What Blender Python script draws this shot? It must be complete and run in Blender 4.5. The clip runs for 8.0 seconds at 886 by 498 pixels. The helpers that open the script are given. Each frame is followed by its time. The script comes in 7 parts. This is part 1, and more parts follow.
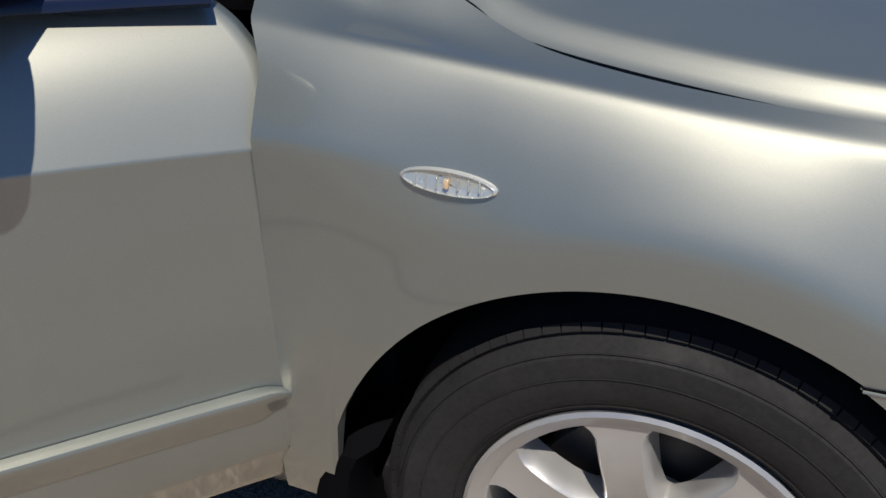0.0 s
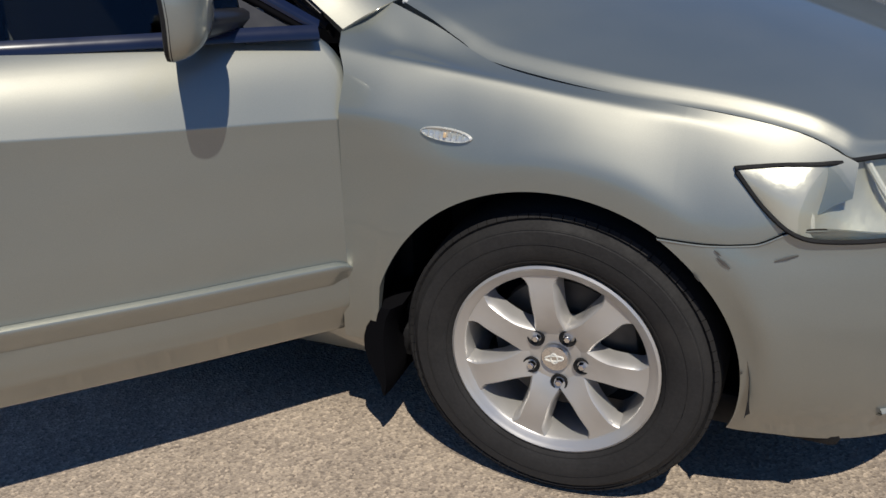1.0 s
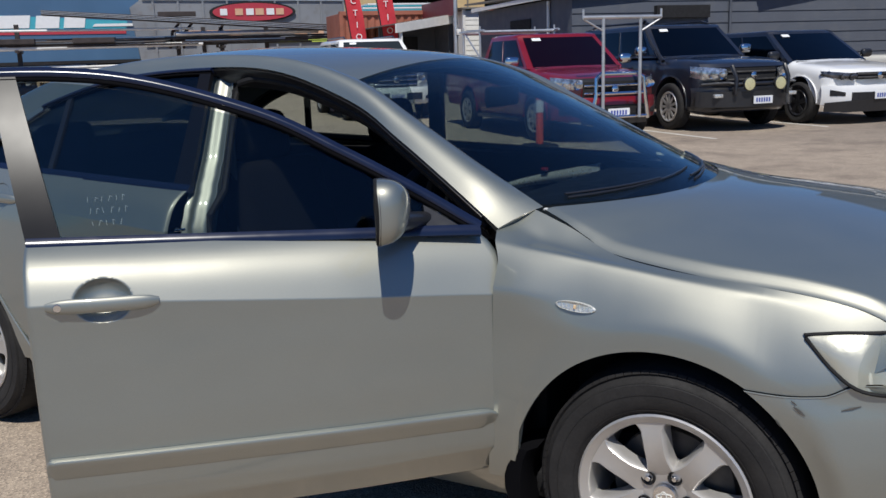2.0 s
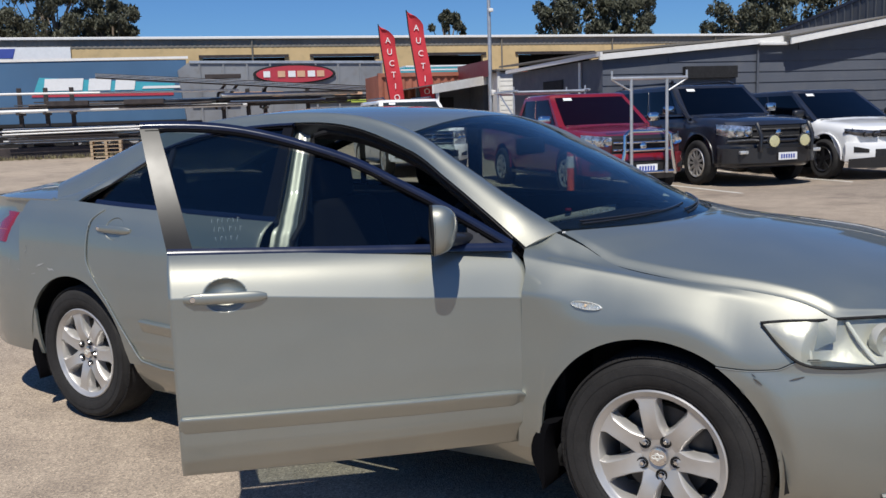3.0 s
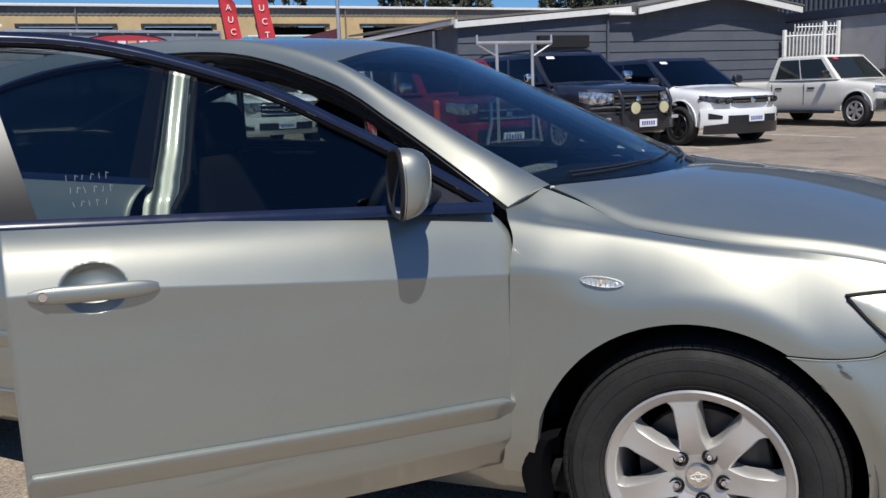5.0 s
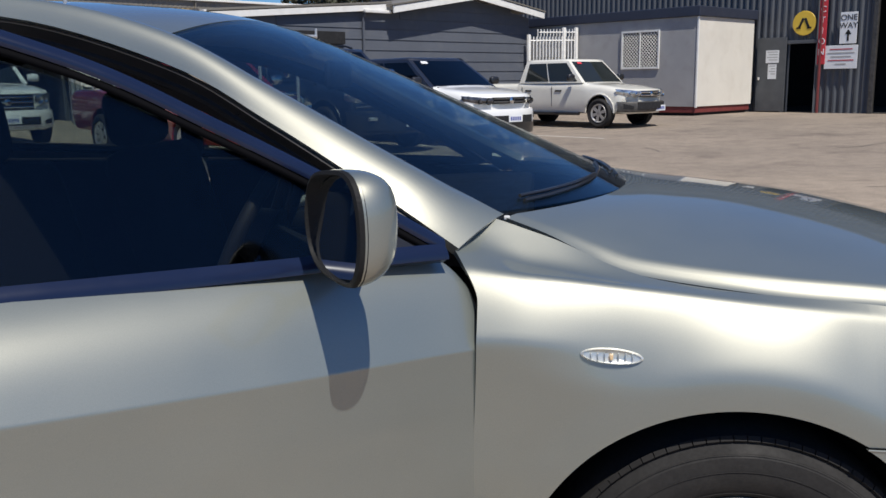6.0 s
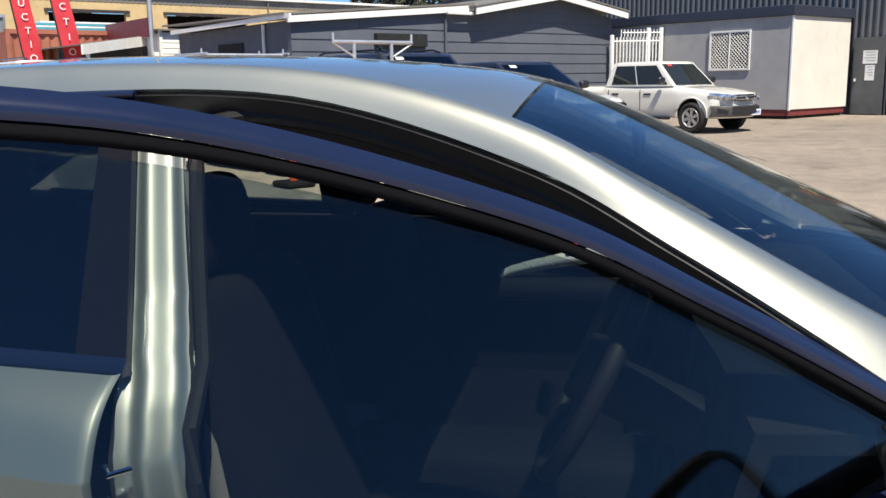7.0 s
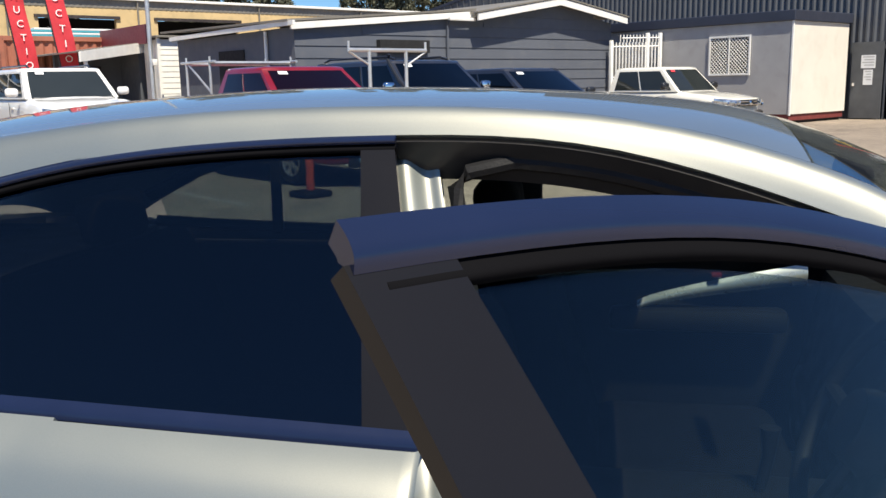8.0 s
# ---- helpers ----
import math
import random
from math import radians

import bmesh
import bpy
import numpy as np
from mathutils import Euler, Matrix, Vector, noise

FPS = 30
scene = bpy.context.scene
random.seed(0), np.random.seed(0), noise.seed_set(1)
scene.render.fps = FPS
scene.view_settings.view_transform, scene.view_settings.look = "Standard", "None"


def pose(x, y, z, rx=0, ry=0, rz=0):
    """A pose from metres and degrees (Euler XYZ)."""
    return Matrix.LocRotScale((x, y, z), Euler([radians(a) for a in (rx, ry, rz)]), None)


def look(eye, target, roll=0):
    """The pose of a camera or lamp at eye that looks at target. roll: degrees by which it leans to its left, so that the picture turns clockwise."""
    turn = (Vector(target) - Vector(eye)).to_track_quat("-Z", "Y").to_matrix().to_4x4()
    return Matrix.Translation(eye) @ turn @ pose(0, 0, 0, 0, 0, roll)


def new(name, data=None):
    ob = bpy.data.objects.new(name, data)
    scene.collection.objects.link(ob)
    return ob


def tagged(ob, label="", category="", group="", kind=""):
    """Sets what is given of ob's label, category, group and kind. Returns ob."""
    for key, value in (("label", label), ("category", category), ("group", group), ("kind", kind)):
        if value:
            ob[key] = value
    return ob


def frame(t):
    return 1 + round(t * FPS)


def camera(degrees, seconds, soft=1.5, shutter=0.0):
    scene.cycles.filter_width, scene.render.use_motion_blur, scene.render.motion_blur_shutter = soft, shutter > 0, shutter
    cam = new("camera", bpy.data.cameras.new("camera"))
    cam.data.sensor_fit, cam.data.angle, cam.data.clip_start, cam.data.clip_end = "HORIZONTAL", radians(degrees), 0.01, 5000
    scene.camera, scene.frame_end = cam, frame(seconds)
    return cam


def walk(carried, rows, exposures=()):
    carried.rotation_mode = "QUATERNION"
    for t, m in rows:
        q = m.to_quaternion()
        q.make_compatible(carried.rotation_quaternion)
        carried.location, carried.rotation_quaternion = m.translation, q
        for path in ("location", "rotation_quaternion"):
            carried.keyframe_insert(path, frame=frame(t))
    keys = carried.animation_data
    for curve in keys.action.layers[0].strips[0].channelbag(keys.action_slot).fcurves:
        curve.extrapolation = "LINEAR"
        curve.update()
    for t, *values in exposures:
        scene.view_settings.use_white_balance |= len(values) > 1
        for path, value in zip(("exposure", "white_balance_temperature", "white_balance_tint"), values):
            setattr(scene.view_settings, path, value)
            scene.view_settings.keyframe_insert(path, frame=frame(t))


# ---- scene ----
cam = camera(53.0, 8.0)
EXPOSURES = [(0.0, -0.25, 6300, 10), (1.0, -0.2, 6450, 10), (2.0, -0.13, 6150, 10), (3.5, 0.13, 6250, 10), (4.0, 0.18, 6150, 10), (4.5, 0.17, 6100, 10), (5.0, 0.08, 6150, 10), (6.5, 0.08, 6500, 10), (7.0, 0.70, 6700, 8), (7.5, 0.75, 6700, 8), (8.0, 0.70, 6900, 8)]
PATH = [
    (0, (0.083, -0.688, 1.139), (-0.594, 0.931, 0.18), -1.6),
    (0.5, (0.188, -1.031, 1.223), (-0.472, 0.602, 0.275), -1.1),
    (1, (0.38, -1.39, 1.31), (-0.318, 0.264, 0.428), -1.0),
    (1.2, (0.461, -1.504, 1.324), (-0.3, 0.16, 0.515), -1.2),
    (1.5, (0.54, -1.62, 1.337), (-0.365, 0.037, 0.678), -1.9),
    (2, (0.575, -1.862, 1.368), (-0.438, -0.189, 0.949), -1.8),
    (2.2, (0.581, -2.039, 1.368), (-0.41, -0.335, 1.031), -0.9),
    (3.5, (1.014, -2.45, 1.341), (-0.117, -0.825, 1.061), -2.4),
    (4, (0.918, -2.464, 1.312), (-0.212, -0.842, 1.013), -2.4),
    (4.5, (0.602, -2.229, 1.245), (-0.442, -0.557, 0.908), -2.4),
    (5, (0.235, -1.908, 1.222), (-0.543, -0.1, 0.87), -2.1),
    (5.2, (0.117, -1.801, 1.21), (-0.502, 0.068, 0.859), -1.9),
    (6.3, (-0.466, -1.165, 1.223), (-0.667, 0.79, 0.851), -0.6),
    (6.5, (-0.561, -1.059, 1.247), (-0.819, 0.889, 0.873), -0.7),
    (7, (-0.909, -0.949, 1.371), (-1.272, 0.982, 0.996), -0.9),
    (7.5, (-1.174, -0.945, 1.452), (-1.551, 0.983, 1.08), -0.8),
    (8, (-1.348, -0.92, 1.435), (-1.68, 1.017, 1.068), -1.1),
]
walk(cam, [(t, look(eye, target, roll)) for t, eye, target, roll in PATH], exposures=EXPOSURES)

# ---- light ----
SUN = Vector((0.516 * math.cos(radians(59)), -0.857 * math.cos(radians(59)), math.sin(radians(59))))
world = bpy.data.worlds.new("world")
scene.world = world
world.use_nodes = True
wn = world.node_tree.nodes
wn.clear()
sky = wn.new("ShaderNodeTexSky")
sky.sky_type, sky.sun_disc = "NISHITA", False
sky.sun_elevation, sky.sun_rotation = radians(59), math.atan2(0.516, -0.857)
sky.air_density, sky.dust_density, sky.ozone_density = 1.0, 0.0, 4.0
bg = wn.new("ShaderNodeBackground")
bg.inputs["Strength"].default_value = 0.074
wo = wn.new("ShaderNodeOutputWorld")
tint = wn.new("ShaderNodeMix")
tint.data_type, tint.blend_type = "RGBA", "MULTIPLY"
tint.inputs[0].default_value, tint.inputs[7].default_value = 1.0, (0.52, 0.78, 1.12, 1)
world.node_tree.links.new(sky.outputs[0], tint.inputs[6])
world.node_tree.links.new(tint.outputs[2], bg.inputs[0])
world.node_tree.links.new(bg.outputs[0], wo.inputs[0])
sun_data = bpy.data.lights.new("sun", "SUN")
sun_data.energy, sun_data.angle, sun_data.color = 4.9, radians(0.53), (1.0, 0.935, 0.82)
sun_lamp = new("sun", sun_data)
sun_lamp.matrix_world = look(SUN * 60, (0, 0, 0))
scene.view_settings.exposure = 0.0

# ---- small tools ----
def curve_of(points):
    """A smooth curve through points, by index; returns f(t), t from 0 to 1."""
    p = np.array(points, float)
    n = len(p)

    def f(t):
        s = min(max(t, 0.0), 1.0) * (n - 1)
        i = min(int(s), n - 2)
        k = s - i
        a, b = p[i], p[i + 1]
        ta = (b - p[i - 1]) / 2 if i > 0 else b - a
        tb = (p[i + 2] - a) / 2 if i < n - 2 else b - a
        return (2 * k**3 - 3 * k**2 + 1) * a + (k**3 - 2 * k**2 + k) * ta + (3 * k**2 - 2 * k**3) * b + (k**3 - k**2) * tb
    return f


def table_of(xs, ys):
    """A smooth monotone table y(x)."""
    xs, ys = np.array(xs, float), np.array(ys, float)
    d = np.diff(ys) / np.diff(xs)
    m = np.zeros(len(xs))
    m[0], m[-1] = d[0], d[-1]
    for i in range(1, len(xs) - 1):
        m[i] = 0 if d[i - 1] * d[i] <= 0 else 2 * d[i - 1] * d[i] / (d[i - 1] + d[i])

    def f(x):
        x = min(max(x, xs[0]), xs[-1])
        i = min(int(np.searchsorted(xs, x, "right")) - 1, len(xs) - 2)
        i = max(i, 0)
        h = xs[i + 1] - xs[i]
        k = (x - xs[i]) / h
        return float((2 * k**3 - 3 * k**2 + 1) * ys[i] + (k**3 - 2 * k**2 + k) * h * m[i] + (3 * k**2 - 2 * k**3) * ys[i + 1] + (k**3 - k**2) * h * m[i + 1])
    return f


def part(name, bm, material, parent=None, label="", smooth=True, angle=38):
    """Links a bmesh as one mesh object under a thing or a part."""
    mesh = bpy.data.meshes.new(name)
    bm.to_mesh(mesh)
    bm.free()
    for m in (material if isinstance(material, (list, tuple)) else [material]):
        mesh.materials.append(m)
    if smooth:
        mesh.shade_smooth()
        mesh.set_sharp_from_angle(angle=radians(angle))
    ob = new(name, mesh)
    ob.parent = parent
    if label:
        ob["label"] = label
    return ob


def thing(name, at, label, category, group="", m=None):
    ob = new(name)
    ob.empty_display_size = 0.2
    ob.matrix_basis = m if m is not None else Matrix.Translation(at)
    return tagged(ob, label, category, group)


def grid_faces(bm, rows, cyclic=False):
    vs = [[bm.verts.new(p) for p in row] for row in rows]
    n = len(vs[0])
    for i in range(len(vs) - 1):
        for j in range(n if cyclic else n - 1):
            k = (j + 1) % n
            bm.faces.new((vs[i][j], vs[i][k], vs[i + 1][k], vs[i + 1][j]))
    return vs


def sheet(fn, nu, nv, thick=0.012, inside=(-1.4, 0.91, 0.7), us=None, vs=None, bm=None):
    """A panel with thickness: fn(u, v) gives its outer face."""
    us = us if us is not None else np.linspace(0, 1, nu)
    vs = vs if vs is not None else np.linspace(0, 1, nv)
    p = np.array([[fn(u, v) for v in vs] for u in us], float)
    du, dv = np.gradient(p, axis=0), np.gradient(p, axis=1)
    nrm = np.cross(du, dv)
    nrm /= np.maximum(np.linalg.norm(nrm, axis=2, keepdims=True), 1e-9)
    mid = p[len(us) // 2, len(vs) // 2]
    if np.dot(nrm[len(us) // 2, len(vs) // 2], np.array(inside) - mid) < 0:
        nrm = -nrm
    q = p + nrm * thick
    bm = bm or bmesh.new()
    a, b = grid_faces(bm, p.tolist()), grid_faces(bm, q.tolist())
    ring = [(i, 0) for i in range(len(us))] + [(len(us) - 1, j) for j in range(1, len(vs))]
    ring += [(i, len(vs) - 1) for i in range(len(us) - 2, -1, -1)] + [(0, j) for j in range(len(vs) - 2, 0, -1)]
    for k in range(len(ring)):
        (i, j), (i2, j2) = ring[k], ring[(k + 1) % len(ring)]
        bm.faces.new((a[i][j], a[i2][j2], b[i2][j2], b[i][j]))
    bmesh.ops.recalc_face_normals(bm, faces=bm.faces)
    return bm


def flipped(bm, width=1.82):
    """The same mesh on the car's other side."""
    out = bm.copy()
    for v in out.verts:
        v.co.y = width - v.co.y
    bmesh.ops.reverse_faces(out, faces=out.faces)
    return out


def box(bm, x0, x1, y0, y1, z0, z1, bevel=0.0, seg=2, m=None):
    r = bmesh.ops.create_cube(bm, size=1.0)
    bmesh.ops.scale(bm, vec=(x1 - x0, y1 - y0, z1 - z0), verts=r["verts"])
    bmesh.ops.translate(bm, vec=((x0 + x1) / 2, (y0 + y1) / 2, (z0 + z1) / 2), verts=r["verts"])
    vs = r["verts"]
    if bevel:
        es = list({e for v in vs for e in v.link_edges})
        out = bmesh.ops.bevel(bm, geom=es, offset=bevel, segments=seg, profile=0.5, affect="EDGES")
        vs = list({v for f in out["faces"] for v in f.verts} | {v for v in vs if v.is_valid})
    if m is not None:
        bmesh.ops.transform(bm, matrix=m, verts=vs)
    return bm


def boxed(*a, **k):
    return box(bmesh.new(), *a, **k)


def revolve(bm, profile, n=48, axis="y", at=(0, 0, 0), closed=False):
    """profile: (radius, offset along the axis)."""
    rows = []
    for i in range(n):
        a = 2 * math.pi * i / n
        c, s = math.cos(a), math.sin(a)
        if axis == "y":
            rows.append([(at[0] + r * c, at[1] + o, at[2] + r * s) for r, o in profile])
        elif axis == "z":
            rows.append([(at[0] + r * c, at[1] + r * s, at[2] + o) for r, o in profile])
        else:
            rows.append([(at[0] + o, at[1] + r * c, at[2] + r * s) for r, o in profile])
    rows.append(rows[0])
    if closed:
        rows = [row + [row[0]] for row in rows]
    grid_faces(bm, rows)
    bmesh.ops.remove_doubles(bm, verts=bm.verts, dist=1e-5)
    bmesh.ops.recalc_face_normals(bm, faces=bm.faces)
    return bm


def tube(bm, points, r, n=10, cap=True, flat=1.0):
    """A pipe along points; r is a number or a list."""
    pts = [Vector(p) for p in points]
    rows = []
    up = Vector((0, 0, 1))
    for i, p in enumerate(pts):
        d = (pts[min(i + 1, len(pts) - 1)] - pts[max(i - 1, 0)]).normalized()
        ref = up if abs(d.z) < 0.95 else Vector((1, 0, 0))
        a = d.cross(ref).normalized()
        b = a.cross(d).normalized()
        rr = r[i] if isinstance(r, (list, tuple)) else r
        rows.append([tuple(p + rr * (math.cos(t) * a + flat * math.sin(t) * b)) for t in [2 * math.pi * k / n for k in range(n)]])
    vs = grid_faces(bm, rows, cyclic=True)
    if cap:
        bm.faces.new(vs[0])
        bm.faces.new(vs[-1])
    bmesh.ops.recalc_face_normals(bm, faces=bm.faces)
    return bm


def slab(bm, pts, d):
    """A flat polygon pushed along d."""
    d = Vector(d)
    a = [bm.verts.new(p) for p in pts]
    b = [bm.verts.new(Vector(p) + d) for p in pts]
    bm.faces.new(a)
    bm.faces.new(list(reversed(b)))
    for i in range(len(a)):
        j = (i + 1) % len(a)
        bm.faces.new((a[i], b[i], b[j], a[j]))
    bmesh.ops.recalc_face_normals(bm, faces=bm.faces)
    return bm


# ---- materials ----
def material(name, color, rough=0.5, metal=0.0, coat=0.0, vary=0.12, scale=6.0, fine=0.0, fine_scale=120.0, bump=0.0, bump_scale=60.0,
             dirt=None, dirt_amount=0.0, dirt_scale=2.5, island=0.0, stretch=(1, 1, 1), coat_rough=0.03, spec=0.5, rvar=0.15, coat_ior=1.5):
    m = bpy.data.materials.new(name)
    m.use_nodes = True
    t = m.node_tree
    p = t.nodes["Principled BSDF"]
    p.inputs["Roughness"].default_value = rough
    p.inputs["Metallic"].default_value = metal
    p.inputs["Coat Weight"].default_value = coat
    p.inputs["Coat Roughness"].default_value = coat_rough
    p.inputs["Coat IOR"].default_value = coat_ior
    p.inputs["Specular IOR Level"].default_value = spec
    co = t.nodes.new("ShaderNodeTexCoord")
    mp = t.nodes.new("ShaderNodeMapping")
    mp.inputs["Scale"].default_value = stretch
    t.links.new(co.outputs["Object"], mp.inputs[0])

    def noise_node(sc, detail=5.0):
        n = t.nodes.new("ShaderNodeTexNoise")
        n.inputs["Scale"].default_value, n.inputs["Detail"].default_value = sc, detail
        t.links.new(mp.outputs[0], n.inputs["Vector"])
        return n.outputs["Fac"]

    def mix(kind, fac, a, b):
        n = t.nodes.new("ShaderNodeMix")
        n.data_type, n.blend_type = "RGBA", kind
        for s, v in ((n.inputs[0], fac), (n.inputs[6], a), (n.inputs[7], b)):
            if hasattr(v, "is_linked"):
                t.links.new(v, s)
            else:
                s.default_value = v
        return n.outputs[2]

    def ramp(src, lo, hi, a=0.0, b=1.0):
        n = t.nodes.new("ShaderNodeMapRange")
        for i, v in enumerate((lo, hi, a, b)):
            n.inputs[1 + i].default_value = v
        t.links.new(src, n.inputs[0])
        return n.outputs[0]

    dark, light = tuple(c * (1 - vary) for c in color) + (1,), tuple(min(1, c * (1 + vary)) for c in color) + (1,)
    out = mix("MIX", ramp(noise_node(scale), 0.3, 0.7), dark, light)
    if fine:
        f = ramp(noise_node(fine_scale, 2.0), 0.3, 0.7, 1 - fine, 1 + fine)
        g = t.nodes.new("ShaderNodeCombineColor")
        for i in range(3):
            t.links.new(f, g.inputs[i])
        out = mix("MULTIPLY", 1.0, out, g.outputs[0])
    if island:
        ob = t.nodes.new("ShaderNodeObjectInfo")
        f = ramp(ob.outputs["Random"], 0, 1, 1 - island, 1 + island)
        g = t.nodes.new("ShaderNodeCombineColor")
        for i in range(3):
            t.links.new(f, g.inputs[i])
        out = mix("MULTIPLY", 1.0, out, g.outputs[0])
    if dirt:
        out = mix("MIX", ramp(noise_node(dirt_scale, 8.0), 0.52, 0.75, 0, dirt_amount), out, (*dirt, 1))
    t.links.new(out, p.inputs["Base Color"])
    t.links.new(ramp(noise_node(scale * 3), 0.3, 0.7, max(0.02, rough * (1 - rvar)), min(1, rough * (1 + rvar))), p.inputs["Roughness"])
    if bump:
        b = t.nodes.new("ShaderNodeBump")
        b.inputs["Strength"].default_value, b.inputs["Distance"].default_value = bump, 0.01
        t.links.new(noise_node(bump_scale, 4.0), b.inputs["Height"])
        t.links.new(b.outputs[0], p.inputs["Normal"])
    return m


def glass(name, tint, rough=0.0, ior=1.5):
    m = bpy.data.materials.new(name)
    m.use_nodes = True
    t = m.node_tree
    t.nodes.clear()
    o = t.nodes.new("ShaderNodeOutputMaterial")
    mx = t.nodes.new("ShaderNodeMixShader")
    tr = t.nodes.new("ShaderNodeBsdfTransparent")
    gl = t.nodes.new("ShaderNodeBsdfGlossy")
    lw = t.nodes.new("ShaderNodeLayerWeight")
    lw.inputs[0].default_value = 0.5
    pw = t.nodes.new("ShaderNodeMath")
    pw.operation, pw.inputs[1].default_value = "POWER", 4.0
    fr = t.nodes.new("ShaderNodeMapRange")
    fr.inputs[3].default_value, fr.inputs[4].default_value = ((ior - 1) / (ior + 1)) ** 2, 0.7
    t.links.new(lw.outputs["Facing"], pw.inputs[0])
    t.links.new(pw.outputs[0], fr.inputs[0])
    tr.inputs[0].default_value = (*tint, 1)
    gl.inputs["Roughness"].default_value = rough
    gl.inputs["Color"].default_value = (1, 1, 1, 1)
    for a, b in ((fr.outputs[0], mx.inputs[0]), (tr.outputs[0], mx.inputs[1]), (gl.outputs[0], mx.inputs[2]), (mx.outputs[0], o.inputs[0])):
        t.links.new(a, b)
    return m


PAINT = material("champagne silver metallic paint", (0.381, 0.369, 0.315), 0.50, 1.0, 1.0, rvar=0.05, vary=0.03, scale=2.0, dirt=(0.285, 0.29, 0.272), dirt_amount=0.14, dirt_scale=3.0, fine=0.06, fine_scale=900, bump=0.004, bump_scale=700, coat_rough=0.05, coat_ior=1.6)


def pigment_under(m, color, share):
    """Let a plain pigment show between the metal flakes of a paint."""
    t = m.node_tree
    flakes, out = t.nodes["Principled BSDF"], t.nodes["Material Output"]
    base = t.nodes.new("ShaderNodeBsdfPrincipled")
    base.inputs["Base Color"].default_value = (*color, 1)
    base.inputs["Roughness"].default_value = 0.6
    base.inputs["Specular IOR Level"].default_value = 0.1
    for k in ("Coat Weight", "Coat Roughness", "Coat IOR"):
        base.inputs[k].default_value = flakes.inputs[k].default_value
    mx = t.nodes.new("ShaderNodeMixShader")
    mx.inputs[0].default_value = share
    t.links.new(flakes.outputs[0], mx.inputs[1])
    t.links.new(base.outputs[0], mx.inputs[2])
    t.links.new(mx.outputs[0], out.inputs[0])


pigment_under(PAINT, (0.148, 0.193, 0.206), 0.33)
BLACK_TRIM = material("satin black trim", (0.018, 0.018, 0.02), 0.32, vary=0.1, coat=0.3)
# Black trim; the mirrored sky's blue is put into its base colour.
SKY_TINTED_TRIM = material("gloss black trim, sky blue in its colour", (0.009, 0.015, 0.042), 0.22, 0.0, 0.0, vary=0.1, spec=0.4)
RUBBER = material("black rubber", (0.010, 0.010, 0.011), 0.7, vary=0.15, bump=0.15, bump_scale=200, spec=0.25)
TYRE = material("worn tyre rubber", (0.022, 0.021, 0.021), 0.82, vary=0.15, scale=9, fine=0.15, fine_scale=180, dirt=(0.06, 0.055, 0.048), dirt_amount=0.25, dirt_scale=6, bump=0.1, spec=0.3)
# Darker than the sidewall: wheel-arch shade is put into the tread colour.
TREAD = material("tyre tread rubber", (0.019, 0.018, 0.018), 0.85, vary=0.15, scale=9, spec=0.25)
ALLOY = material("silver painted alloy", (0.50, 0.485, 0.465), 0.40, 0.55, 0.4, vary=0.06, scale=8, dirt=(0.2, 0.17, 0.13), dirt_amount=0.25, dirt_scale=9)
DARK_METAL = material("dark brake metal", (0.09, 0.085, 0.08), 0.55, 0.6, vary=0.3, scale=12)
CHROME = material("chrome", (0.75, 0.75, 0.76), 0.12, 1.0, vary=0.03)
INTERIOR = material("dark grey interior plastic", (0.011, 0.011, 0.012), 0.6, vary=0.15, bump=0.1, bump_scale=300, spec=0.2)
FABRIC = material("charcoal seat cloth", (0.007, 0.007, 0.008), 0.95, vary=0.2, fine=0.2, fine_scale=260, bump=0.3, bump_scale=350, spec=0.1)
HEADLINER = material("grey headliner", (0.14, 0.135, 0.125), 0.95, vary=0.06)
GLASS_FRONT = glass("lightly tinted car glass", (0.66, 0.71, 0.70), 0.0, 1.42)
GLASS_REAR = glass("dark tinted car glass", (0.42, 0.46, 0.47))
GLASS_SCREEN = glass("windscreen glass", (0.74, 0.79, 0.78))
LENS = glass("clear lamp plastic", (0.93, 0.94, 0.93), 0.05, 1.45)
MIRROR = material("mirror glass", (0.8, 0.82, 0.84), 0.02, 1.0, vary=0.0)
LAMP_SILVER = material("lamp reflector", (0.70, 0.70, 0.67), 0.28, 0.6, vary=0.08)
LAMP_DISH = material("pale hazed lamp dish", (0.56, 0.545, 0.475), 0.38, 0.42, vary=0.08, bump=0.1, bump_scale=45)
LAMP_PALE = material("pale lamp bezel", (0.72, 0.70, 0.63), 0.35, 0.0, 0.5, vary=0.08)
AMBER = material("pale amber bulb", (0.75, 0.52, 0.30), 0.25, vary=0.05)
RED_LENS = material("red lamp lens", (0.20, 0.014, 0.02), 0.12, 0.0, 1.0, vary=0.1)
ROSE_LENS = material("pale rose lamp lens", (0.42, 0.16, 0.17), 0.2, 0.0, 1.0, vary=0.1)
RUB = material("pale rubbed paint", (0.33, 0.33, 0.32), 0.6, 0.2, vary=0.2, scale=60)
PILLAR = material("satin black pillar film", (0.009, 0.009, 0.011), 0.30, 0.0, 0.0, vary=0.08, scale=5, spec=0.18, rvar=0.05)
SEAL = material("soft black seal", (0.006, 0.006, 0.007), 0.95, vary=0.1, spec=0.0)
WHITE_MARK = material("white paint pen", (0.55, 0.56, 0.55), 0.8, vary=0.1)
SCRATCH = material("bare scratched plastic", (0.06, 0.055, 0.05), 0.7, vary=0.3, scale=40)

